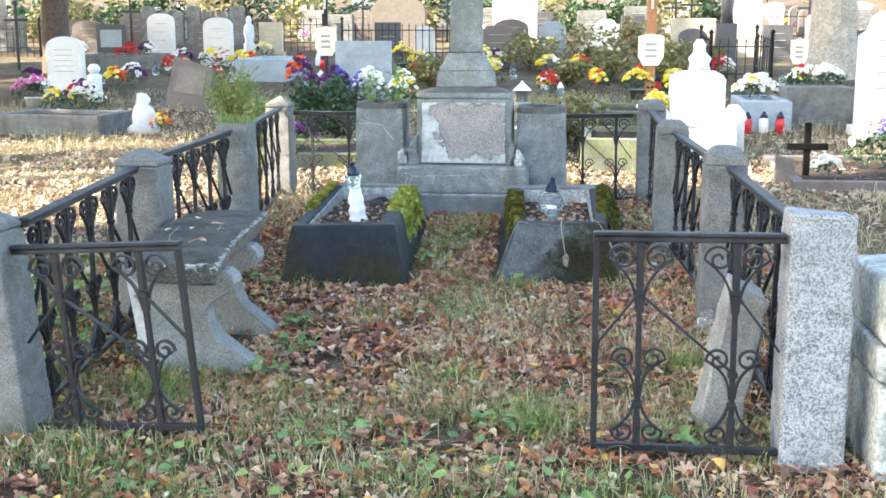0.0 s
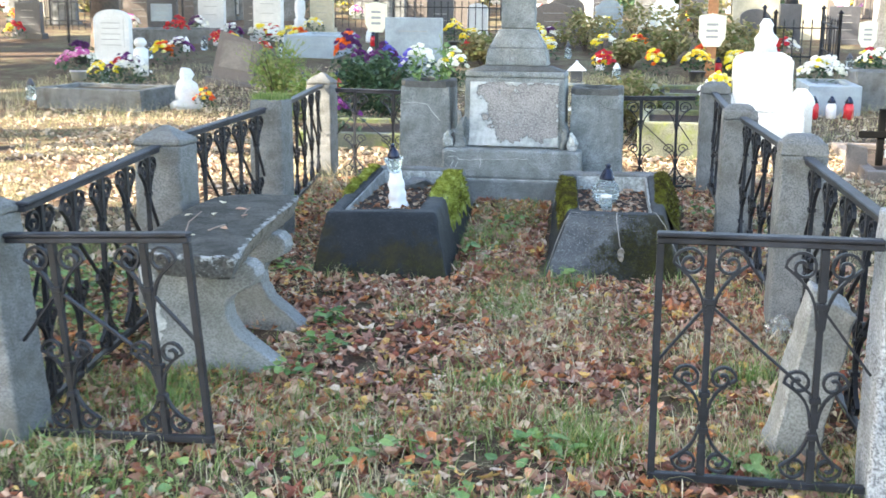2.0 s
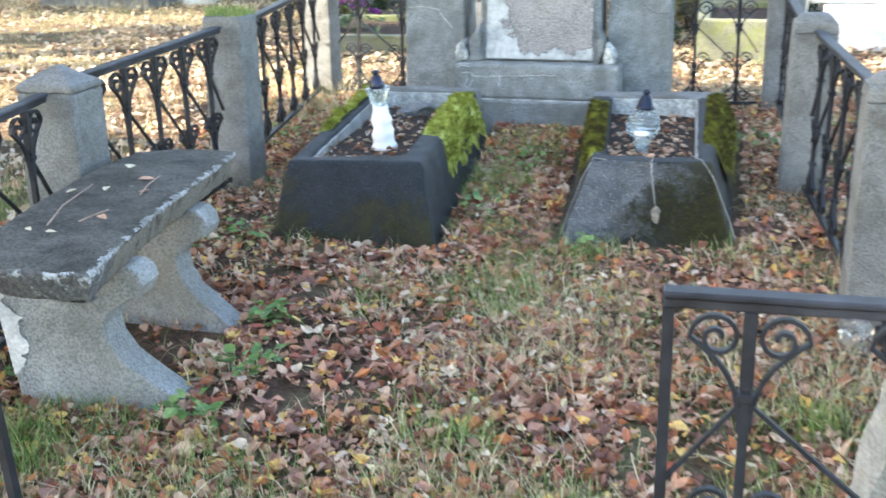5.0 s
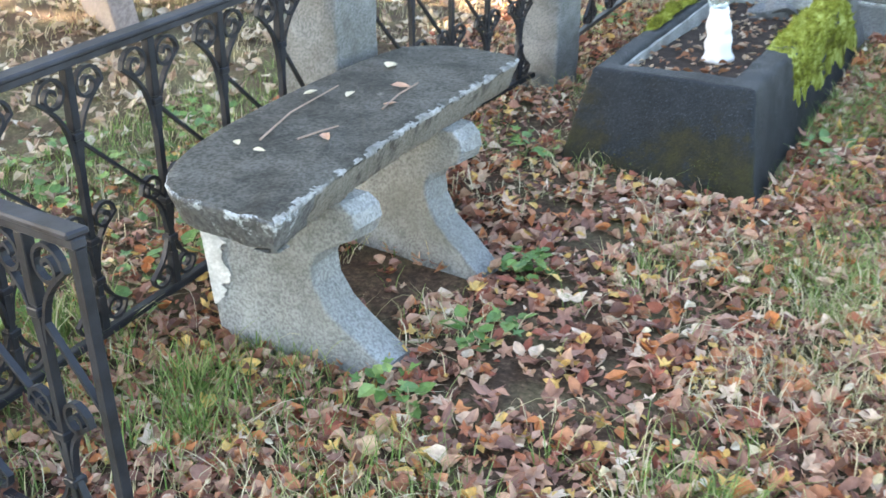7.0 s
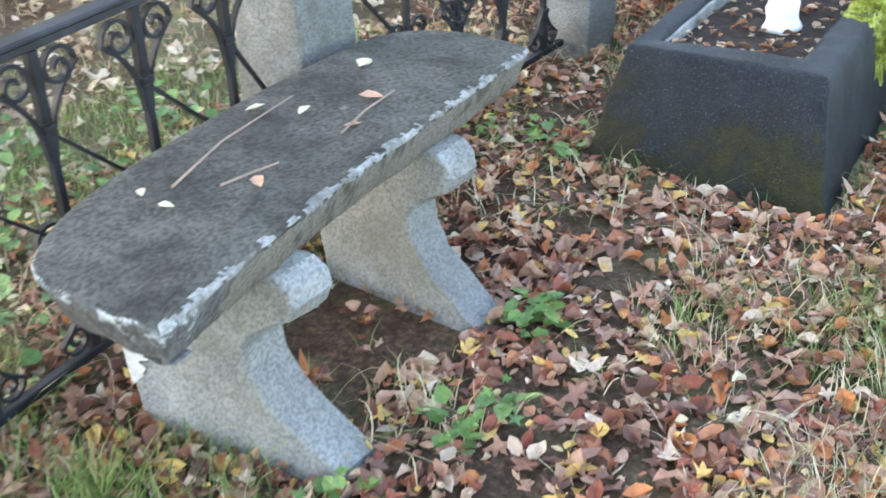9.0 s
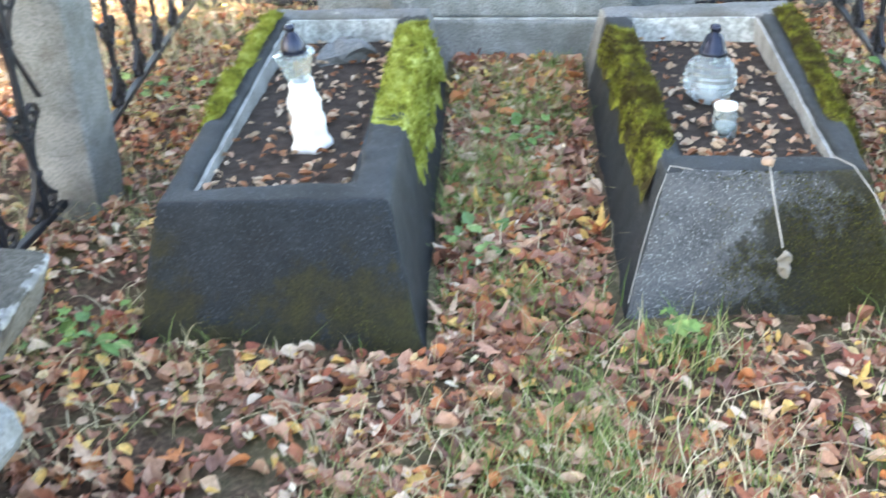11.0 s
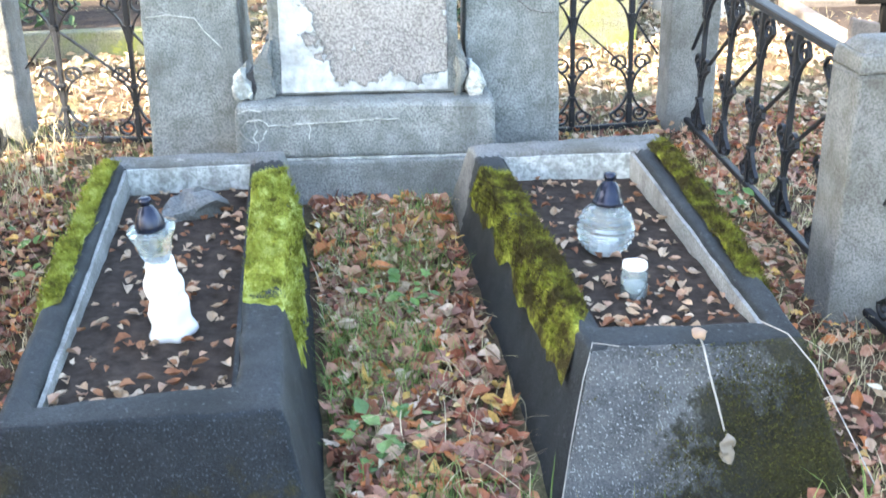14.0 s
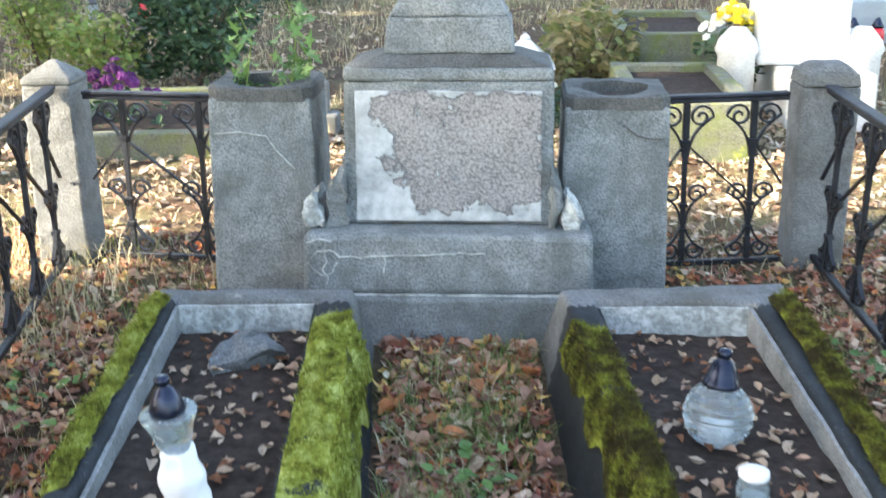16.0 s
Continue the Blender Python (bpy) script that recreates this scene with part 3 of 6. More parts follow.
SIDE = "black wrought-iron fence panel with scrolls between stone posts"
panel_between(-1.295, 4.08, -0.63, 4.04, 0.77, 2, "black wrought-iron entrance panel with scrolls and a leaning end bar", False, True, 0.065, 0.035, 0.035)
panel_between(0.79, 4.085, 1.435, 4.09, 0.83, 2, "black wrought-iron entrance panel with scrolls and a worn handrail", True, False, 0.05)
panel_between(-1.34, 4.2, -1.51, 5.65, 0.82, 5, SIDE)
panel_between(-1.53, 5.87, -1.525, 7.185, 0.835, 5, SIDE)
panel_between(-1.54, 7.395, -1.86, 9.49, 0.77, 6, SIDE, drop=-0.05)
panel_between(1.53, 4.28, 1.44, 5.87, 0.83, 5, SIDE)
panel_between(1.42, 6.09, 1.29, 7.57, 0.81, 5, SIDE)
panel_between(1.275, 7.79, 1.225, 9.51, 0.77, 5, SIDE)
panel_between(-1.76, 9.56, -1.11, 9.5, 0.73, 2, "short black wrought-iron panel beside a stone planter pier", False, False, 0.02)
panel_between(0.56, 9.5, 1.1, 9.56, 0.73, 2, "short black wrought-iron panel beside a stone planter pier", False, False, 0.02)


# ---- monument ----
def monument():
    x0, y0 = -0.23, 9.0
    z0 = 0.15
    t = thing("gravestone", pose(x0, y0, z0), "tall grey granite monument with a blank, flaking panel", "gravestone")

    def b4(wa, ya, yb, za, wb, yc, yd, zb, bev=0.012, seed=0.0, amp=0.004, mat=GRANITE, name="block", label=""):
        bm = bmesh.new()
        hexa(bm, [(-wa, ya, za), (wa, ya, za), (wa, yb, za), (-wa, yb, za)], [(-wb, yc, zb), (wb, yc, zb), (wb, yd, zb), (-wb, yd, zb)], bev, 2)
        return part(name, weather(bm, 5, amp, 11.0, seed, 0.05), mat, t, label)

    b4(0.44, -0.25, 0.3, -0.1, 0.44, -0.25, 0.3, 0.168, 0.01, 1, name="foundation")
    b4(0.512, -0.21, 0.34, 0.17, 0.505, -0.2, 0.33, 0.385, 0.02, 2, name="plinth", label="cracked plinth slab with pale crack lines")
    b4(0.375, -0.06, 0.3, 0.386, 0.365, -0.06, 0.3, 0.9, 0.015, 3, name="die")
    b4(0.33, -0.072, -0.055, 0.4, 0.325, -0.072, -0.055, 0.868, 0.004, 4, 0.003, FLAKED_PANEL, "panel", "rough grey panel whose plaster has flaked off")
    b4(0.367, -0.063, 0.305, 0.9, 0.362, -0.06, 0.3, 0.945, 0.012, 5, name="cornice")
    b4(0.36, -0.055, 0.29, 0.945, 0.24, 0.0, 0.24, 0.985, 0.008, 6, 0.004, GRIMY, "cap")
    b4(0.23, 0.0, 0.24, 0.985, 0.215, 0.01, 0.23, 1.11, 0.012, 7, name="neck_block")
    b4(0.21, 0.015, 0.225, 1.11, 0.135, 0.05, 0.19, 1.25, 0.01, 8, name="taper")
    b4(0.125, 0.055, 0.185, 1.25, 0.115, 0.06, 0.18, 2.35, 0.01, 9, 0.003, name="shaft")
    # broken volutes at the foot of the die, each split in two
    for s, big in ((-1, 1.0), (1, 0.9)):
        bm = bmesh.new()
        prism(bm, [(s * 0.36, 0.386), (s * 0.435 * big, 0.386), (s * 0.43 * big, 0.43), (s * 0.445 * big, 0.475), (s * 0.425 * big, 0.52), (s * 0.4, 0.55 * big), (s * 0.385, 0.6 * big), (s * 0.36, 0.61)], -0.105, 0.12, 0.008)
        part("volute", weather(bm, 4, 0.022, 15.0, 20 + s, 0.03), GRANITE, t, "broken stone volute, split by a crack")
        bm = bmesh.new()
        prism(bm, [(s * 0.45 * big, 0.386), (s * 0.515 * big, 0.386), (s * 0.52 * big, 0.43), (s * 0.505 * big, 0.475), (s * 0.47 * big, 0.505), (s * 0.458 * big, 0.47), (s * 0.445 * big, 0.425)], -0.12, 0.1, 0.008)
        part("volute_shard", weather(bm, 4, 0.018, 17.0, 27 + s, 0.025), PLASTER, t, "pale split-off outer shard of the volute")
        bm = bmesh.new()
        prism(bm, [(s * 0.425 * big, 0.39), (s * 0.46 * big, 0.39), (s * 0.465 * big, 0.48), (s * 0.43 * big, 0.5)], -0.07, 0.08)
        part("crack", bm, DARK_STONE, t)
    # the long pale crack on the plinth
    bm = bmesh.new()
    for k, line in enumerate((
            [(-0.49, 0.36), (-0.45, 0.372), (-0.4, 0.365)],
            [(-0.48, 0.3), (-0.45, 0.33), (-0.41, 0.335), (-0.38, 0.31), (-0.3, 0.305), (-0.22, 0.312), (-0.1, 0.316), (0.02, 0.322), (0.13, 0.325)],
            [(-0.49, 0.29), (-0.47, 0.255), (-0.43, 0.24), (-0.4, 0.255), (-0.385, 0.285)],
            [(-0.43, 0.333), (-0.425, 0.29), (-0.44, 0.26), (-0.42, 0.235), (-0.425, 0.21)],
            [(-0.22, 0.31), (-0.215, 0.285), (-0.222, 0.25)])):
        fine = []
        for (ax, az), (bx, bz) in zip(line, line[1:]):
            for i in range(5):
                f = i / 5
                px, pz = ax + (bx - ax) * f, az + (bz - az) * f
                fine.append((px + 0.006 * noise.noise((px * 40, pz * 40, k)), pz + 0.007 * noise.noise((px * 35, pz * 35, k + 5.0))))
        strap(bm, fine + [line[-1]], 0.0055, 0.004, -0.2085 - 0.0004 * k)
    strap(bm, [(-0.42, 0.169), (0.42, 0.171)], 0.012, 0.008, -0.212)
    part("crack_line", bm, PLASTER, t, "pale mortar lines")
    return t


monument()


def pier(x, w, seed, label):
    """A tall stone planter with a hollow top, its front at y 9.03."""
    y0 = 9.03
    z0 = ground_at(x, y0)
    t = thing("stone_planter", pose(x, y0, z0), label, "planter", "planter piers beside the monument")
    h = 1.02 - z0 if x < 0 else 0.99 - z0
    a = w / 2
    bm = bmesh.new()
    hexa(bm, [(-a - 0.015, 0, -0.1), (a + 0.015, 0, -0.1), (a + 0.015, 0.36, -0.1), (-a - 0.015, 0.36, -0.1)], [(-a + 0.005, 0.01, h - 0.05), (a - 0.005, 0.01, h - 0.05), (a - 0.005, 0.35, h - 0.05), (-a + 0.005, 0.35, h - 0.05)], 0.012, 2)
    part("body", weather(bm, 5, 0.004, 10.0, seed, 0.05), GRANITE, t)
    bm = bmesh.new()
    n = 32
    rings = []
    for k, (f, z) in enumerate(((0.99, h - 0.06), (0.985, h - 0.015), (0.93, h), (0.0, h), (0.0, h - 0.13))):
        ring = []
        for i in range(n):
            ang = 2 * math.pi * (i + 0.5) / n
            c, s = math.cos(ang), math.sin(ang)
            q = min(1 / max(abs(c), 1e-6), 1 / max(abs(s), 1e-6))
            bx, by = a * c * q, 0.175 * s * q
            hx, hy = a * 0.66 * c, 0.12 * s
            px, py = (bx * f, by * f) if k < 3 else (hx, hy)
            dip = -0.02 * max(0.0, 1 - abs(px) / a) if k in (2, 3) and py < 0 else 0.0
            ring.append(bm.verts.new((px, 0.18 + py, z + dip)))
        rings.append(ring)
    for p, q in zip(rings, rings[1:]):
        for i in range(n):
            j = (i + 1) % n
            bm.faces.new([p[i], p[j], q[j], q[i]])
    part("rim", weather(bm, 2, 0.006, 12.0, seed + 2, 0.06), GRIMY, t, "dark weathered rim round a hollow")
    bm = bmesh.new()
    lathe(bm, [(0.12, h - 0.1), (0.12, h - 0.05), (0.04, h - 0.03)], 0, 0.18, 0, 16)
    for v in bm.verts:
        v.co.x *= a * 0.66 / 0.12
    part("soil", bm, SOIL, t)
    bm = bmesh.new()
    if x < 0:
        strap(bm, [(-0.17, 0.68), (-0.08, 0.687), (0.02, 0.672), (0.055, 0.62), (0.12, 0.55)], 0.006, 0.004, 0.004)
    else:
        strap(bm, [(0.02, 0.72), (0.07, 0.68), (0.12, 0.668), (0.17, 0.67)], 0.006, 0.004, 0.004)
    part("crack_line", bm, PLASTER if x < 0 else DARK_STONE, t, "hairline crack")
    return t, h


pier_l = pier(-0.915, 0.385, 1, "grey stone planter pier with ivy growing from its top")
pier_r = pier(0.365, 0.38, 2, "grey stone planter pier with bare soil in its top")


# ---- two kerbed graves ----
def curb(name, low, high, inner, zr, soil_z, z0, seed, label):
    """A hollow kerb with sloping sides: bottom ring, top ring and inner ring of corners, from the front left round."""
    cx, cy = sum(p[0] for p in low) / 4, sum(p[1] for p in low) / 4
    t = thing(name, pose(cx, cy, z0), label, "grave kerb", "kerbed graves in the plot")

    def P(p, z):
        return (p[0] - cx, p[1] - cy, z - z0)

    bm = bmesh.new()
    lo, hi = [bm.verts.new(P(p, z0 - 0.08)) for p in low], [bm.verts.new(P(p, z)) for p, z in zip(high, zr)]
    ih, il = [bm.verts.new(P(p, z - 0.004)) for p, z in zip(inner, zr)], [bm.verts.new(P(p, z0 - 0.08)) for p in inner]
    for i in range(4):
        j = (i + 1) % 4
        bm.faces.new([lo[i], lo[j], hi[j], hi[i]])
        bm.faces.new([hi[i], hi[j], ih[j], ih[i]])
        bm.faces.new([ih[i], ih[j], il[j], il[i]])
    sharp = [bm.edges.get([a, b]) for ring in (hi, ih) for a, b in zip(ring, ring[1:] + ring[:1])] + [bm.edges.get([a, b]) for a, b in zip(lo, hi)]
    bmesh.ops.bevel(bm, geom=sharp, offset=0.016, segments=3, affect="EDGES", profile=0.5)
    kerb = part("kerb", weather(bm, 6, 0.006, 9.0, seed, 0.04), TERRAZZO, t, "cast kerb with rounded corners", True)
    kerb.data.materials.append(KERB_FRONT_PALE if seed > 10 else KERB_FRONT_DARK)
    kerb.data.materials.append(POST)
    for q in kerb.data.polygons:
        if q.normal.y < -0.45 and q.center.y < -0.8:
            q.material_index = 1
        elif q.center.y > inner[2][1] - cy - 0.03:
            q.material_index = 2
    for i in range(4):
        j = (i + 1) % 4
        # pale render on the inner face
        if i in (1, 2, 3):
            bm = bmesh.new()
            a, b = Vector(P(inner[i], 0)), Vector(P(inner[j], 0))
            d = (b - a).normalized()
            nrm = Vector((-d.y, d.x, 0)) * 0.012
            q = [a + d * 0.01, b - d * 0.01, b - d * 0.01 + nrm, a + d * 0.01 + nrm]
            ends = (zr[i], zr[j], zr[j], zr[i])
            hexa(bm, [Vector((v.x, v.y, soil_z - 0.06 - z0)) for v in q], [Vector((v.x, v.y, e - 0.022 - z0)) for v, e in zip(q, ends)])
            part("inner_render", weather(bm, 4, 0.003, 16.0, seed + 9, 0.06), (PLASTER if i == 2 else RENDER if i == (1 if seed > 10 else 3) else TERRAZZO), t, "pale worn render on the inner face" if i == 2 else "")
    bm = bmesh.new()
    n = 18
    grid = []
    for a in range(n + 1):
        row = []
        for b in range(n + 1):
            u, v = a / n, b / n
            fl, fr, br, bl = (Vector(p) for p in inner)
            p = fl.lerp(fr, u).lerp(bl.lerp(br, u), v)
            z = soil_z + 0.04 * (1 - v) + 0.012 * noise.noise((p.x * 7, p.y * 7, seed)) + 0.006 * noise.noise((p.x * 25, p.y * 25, seed))
            row.append(bm.verts.new((p.x - cx, p.y - cy, z - z0)))
        grid.append(row)
    for a in range(n):
        for b in range(n):
            bm.faces.new([grid[a][b], grid[a + 1][b], grid[a + 1][b + 1], grid[a][b + 1]])
    part("soil", bm, SOIL, t, "dark bare soil", True)
    return t, cx, cy, z0


def moss_strip(owner, a0, a1, b0, b1, c0, c1, seed, lo=0.0, hi=1.0, thick=0.022, material=None):
    """Moss over a kerb: three lines (inner edge, top edge, outer side) from front to back, clipped to a stretch."""
    t, cx, cy, z0 = owner
    rng = random.Random(seed)
    bm = bmesh.new()
    m, k = 46, 12
    rows = []
    for i in range(m + 1):
        f = lo + (hi - lo) * i / m
        A, B, C = Vector(a0).lerp(Vector(a1), f), Vector(b0).lerp(Vector(b1), f), Vector(c0).lerp(Vector(c1), f)
        row = []
        for j in range(k + 1):
            g = j / k
            p = A.lerp(B, g * 2) if g < 0.5 else B.lerp(C, g * 2 - 1)
            edge = min(1.0, 5 * min(i / m, 1 - i / m)) * min(1.0, 4.5 * min(g + 0.1, 1 - g))
            ragged = 0.68 + 0.4 * noise.noise((i * 0.2, seed, 1.0)) + 0.12 * noise.noise((i * 1.1, seed, 2.0))
            if g > 0.5 and C != B:
                p = B.lerp(C, (g * 2 - 1) * min(1.0, max(0.25, ragged + 0.2)))
            e = edge * (0.55 + 0.9 * noise.noise((p.x * 9, p.y * 9, p.z * 9 + seed))) + 0.3 * noise.noise((p.x * 30, p.y * 30, seed)) * edge
            out = (Vector((0, 0, 1)) if g < 0.45 else Vector(((C - B).z * -0.5 * (1 if C.x > B.x else -1), 0, 0.7)).normalized())
            row.append(bm.verts.new(p + out * (thick * e - 0.004) - Vector((cx, cy, z0))))
        rows.append(row)
    for i in range(m):
        for j in range(k):
            bm.faces.new([rows[i][j], rows[i][j + 1], rows[i + 1][j + 1], rows[i + 1][j]])
    tips = [v.co.copy() for r in rows[2:-2] for v in r[1:-2]]
    material = material or MOSS
    part("moss", bm, material, t, "thick yellow-green moss", True)
    bm = bmesh.new()
    for _ in range(12000):
        p = rng.choice(tips) + Vector((rng.uniform(-0.012, 0.012), rng.uniform(-0.03, 0.03), -0.004))
        d = Vector((rng.uniform(-1, 1), rng.uniform(-1, 1), rng.uniform(0.2, 1.2))).normalized() * rng.uniform(0.008, 0.026)
        w = Vector((rng.uniform(-1, 1), rng.uniform(-1, 1), 0)).normalized() * 0.0022
        bm.faces.new([bm.verts.new(p - w), bm.verts.new(p + w), bm.verts.new(p + d)])
    tagged(part("moss_tips", bm, material, t), kind="stuff")


g1_low = [(-1.05, 6.47), (-0.25, 6.45), (-0.46, 8.85), (-1.32, 8.8)]
g1_high = [(-0.99, 6.65), (-0.375, 6.66), (-0.535, 8.56), (-1.17, 8.52)]
g1_in = [(-0.93, 6.76), (-0.49, 6.79), (-0.63, 8.46), (-1.09, 8.43)]
G1Z = [0.40, 0.42, 0.43, 0.43]
g1 = curb("grave_kerb", g1_low, g1_high, g1_in, G1Z, 0.315, 0.06, 3, "dark terrazzo grave kerb with mossy sides, filled with soil")
g2_low = [(0.2, 6.62), (0.98, 6.75), (1.02, 8.9), (0.06, 8.85)]
g2_high = [(0.33, 6.93), (0.85, 6.93), (0.88, 8.62), (0.15, 8.56)]
g2_in = [(0.37, 7.06), (0.79, 7.04), (0.75, 8.45), (0.26, 8.46)]
G2Z = [0.40, 0.41, 0.44, 0.43]
g2 = curb("grave_kerb", g2_low, g2_high, g2_in, G2Z, 0.32, 0.07, 13, "speckled terrazzo grave kerb half covered with dark moss")


def v3(p, z):
    return (p[0], p[1], z)


moss_strip(g1, v3(g1_in[1], 0.42), v3(g1_in[2], 0.43), v3(g1_high[1], 0.42), v3(g1_high[2], 0.43), (-0.31, 6.55, 0.16), (-0.48, 8.75, 0.16), 4, 0.26, 0.9, 0.05)
moss_strip(g1, (-0.955, 6.72, 0.405), (-1.115, 8.46, 0.435), v3(g1_high[0], 0.40), v3(g1_high[3], 0.43), (-1.05, 6.55, 0.18), (-1.29, 8.7, 0.2), 6, 0.32, 1.0, 0.045)
moss_strip(g2, v3(g2_in[0], 0.40), v3(g2_in[3], 0.43), v3(g2_high[0], 0.40), v3(g2_high[3], 0.43), (0.27, 6.83, 0.28), (0.115, 8.65, 0.28), 8, 0.06, 0.85, 0.035, BROWN_MOSS)
moss_strip(g2, (0.81, 7.0, 0.415), (0.8, 8.5, 0.445), v3(g2_high[1], 0.41), v3(g2_high[2], 0.44), (0.96, 6.8, 0.2), (1.0, 8.8, 0.2), 9, 0.2, 0.98, 0.04, BROWN_MOSS)


# ---- bench ----
def closed_curve(pts, step):
    """Points at even steps along a smooth closed line through the given corners."""
    n, fine = len(pts), []
    for i in range(n):
        p0, p1, p2, p3 = (Vector(pts[(i + k) % n]) for k in (-1, 0, 1, 2))
        for q in range(24):
            f = q / 24
            fine.append(0.5 * ((2 * p1) + (p2 - p0) * f + (2 * p0 - 5 * p1 + 4 * p2 - p3) * f * f + (3 * p1 - p0 - 3 * p2 + p3) * f * f * f))
    out, carry = [], 0.0
    for a, b in zip(fine, fine[1:] + fine[:1]):
        l = (b - a).length
        while carry <= l:
            out.append(a.lerp(b, carry / l) if l else a.copy())
            carry += step
        carry -= l
    return out


def bench():
    t = thing("stone_bench", pose(-1.02, 5.25, ground_at(-1.02, 5.25)), "weathered concrete bench with scrolled legs and a dark lichened seat", "bench")
    ox, oy = -1.02, 5.25
    z0 = ground_at(ox, oy)
    top = 0.585 - z0
    # seat slab: straight sides, clipped and worn ends
    corners = [(-1.16, 4.73), (-1.08, 4.605), (-1.0, 4.57), (-0.87, 4.565), (-0.76, 4.575), (-0.73, 4.59), (-0.735, 4.66), (-0.775, 4.86), (-0.825, 5.15), (-0.865, 5.45), (-0.9, 5.75), (-0.925, 5.95), (-0.955, 6.005), (-1.08, 6.015), (-1.21, 5.99), (-1.31, 5.89), (-1.325, 5.7), (-1.29, 5.3), (-1.225, 4.93)]
    ring = closed_curve([(x - ox, y - oy) for x, y in corners], 0.0085)
    n = len(ring)
    mid = sum(ring, Vector((0, 0))) / n
    outward = []
    for k in range(n):
        d = ring[(k + 1) % n] - ring[k - 1]
        outward.append(Vector((d.y, -d.x)).normalized())
    if (ring[0] - mid).dot(outward[0]) < 0:
        outward = [-o for o in outward]
    profile = [(0.09, -0.104), (0.045, -0.102), (0.034, -0.096), (0.028, -0.08), (0.022, -0.066), (0.016, -0.052), (0.01, -0.038), (0.005, -0.024), (0.001, -0.012), (0.001, -0.006), (0.004, -0.002), (0.01, 0.0), (0.02, 0.0005), (0.034, 0.001)]
    grid = []
    for off, dz in profile:
        row = []
        for k in range(n):
            p, o = ring[k], outward[k]
            near = min(1.0, max(0.0, (-0.56 - p.y) * 12))
            rough = 0.004 * noise.noise((p.x * 16, p.y * 16, dz * 25)) + 0.003 * noise.noise((p.x * 48, p.y * 48, dz * 60))
            sag = near * (0.006 + 0.012 * noise.noise((p.x * 14, p.y * 14, 3.0)))
            c = p - o * (off + rough)
            row.append(Vector((c.x, c.y, top + dz - sag * (1 if dz > -0.05 else 0.3) + 0.5 * rough)))
        grid.append(row)
    for f in (0.86, 0.7, 0.52, 0.34, 0.16):
        grid.append([Vector((mid.x + (v.x - mid.x) * f, mid.y + (v.y - mid.y) * f, top + 0.004 * noise.noise((v.x * f * 9, v.y * f * 9, 6.0)) + 0.002 * noise.noise((v.x * f * 40, v.y * f * 40, 6.0)))) for v in grid[len(profile) - 1]])
    seat, edge = ([], []), ([], [])
    slots = {"seat": [], "seat_edge": []}
    for r in range(len(grid) - 1):
        for k in range(n):
            j = (k + 1) % n
            q = [grid[r][k], grid[r][j], grid[r + 1][j], grid[r + 1][k]]
            c = sum(q, Vector()) / 4
            upper = r >= 8
            near, front = c.y < -0.5, outward[k].x > 0.75
            jag = noise.noise((c.x * 22, c.y * 22, c.z * 30)) + 0.6 * noise.noise((c.x * 70, c.y * 70, c.z * 70))
            slot = 0
            if front and r in (8, 9, 10, 11) and jag > -0.5 + 0.32 * abs(r - 9):
                slot = 1
            elif near and c.x > -0.1 and r < 10:
                slot = 2
            box_ = seat if upper else edge
            o = len(box_[0])
            box_[0].extend(q), box_[1].append((o, o + 1, o + 2, o + 3))
            slots["seat" if upper else "seat_edge"].append(slot)
    o = len(seat[0])
    seat[0].extend(grid[-1] + [Vector((mid.x, mid.y, top))])
    for k in range(n):
        seat[1].append((o + k, o + (k + 1) % n, o + n))
        slots["seat"].append(0)
    for name, box_, mats, label in (("seat", seat, (BENCH_TOP, WORN_ARRIS, PALE_CHIP), "dark lichened seat slab with a pale worn edge"), ("seat_edge", edge, (BENCH_EDGE, WORN_ARRIS, PALE_CHIP), "pale moulded edge with dark drip stains")):
        bm = bmesh.new()
        vs = [bm.verts.new(v) for v in box_[0]]
        for f, slot in zip(box_[1], slots[name]):
            bm.faces.new([vs[i] for i in f]).material_index = slot
        bmesh.ops.remove_doubles(bm, verts=bm.verts[:], dist=0.0004)
        bmesh.ops.recalc_face_normals(bm, faces=bm.faces[:])
        if name == "seat" and sum(f.normal.z for f in bm.faces) < 0:
            bmesh.ops.reverse_faces(bm, faces=bm.faces[:])
        ob = part(name, bm, mats[0], t, label, True)
        for m in mats[1:]:
            ob.data.materials.append(m)
    leg = [(-0.19, -0.12), (-0.205, 0.06), (-0.225, 0.22), (-0.26, top - 0.1)]
    leg += [(0.1, top - 0.1), (0.17, top - 0.105), (0.2, top - 0.13), (0.21, top - 0.165), (0.195, top - 0.2), (0.15, top - 0.225), (0.1, top - 0.25), (0.08, top - 0.29), (0.088, top - 0.345), (0.125, top - 0.405), (0.185, top - 0.455), (0.24, top - 0.5), (0.285, top - 0.535), (0.29, -0.12)]
    for yy, dx, s in ((4.86, 0.0, 1), (5.53, -0.075, 2)):
        bm = bmesh.new()
        prism(bm, [(x + dx + 0.035, z) for x, z in leg], yy - oy - 0.0, yy - oy + 0.12, 0.008)
        for v in bm.verts:
            v.co.y += (0.17 if s == 1 else -0.03) * (v.co.x + 0.1)
        part("leg", weather(bm, 4, 0.004, 12.0, 6 + s, 0.05), BENCH_LEG, t, "pale grey scrolled slab leg")
    # sunlight painted as a white patch down the back edge of the near leg
    bm = bmesh.new()
    rows = []
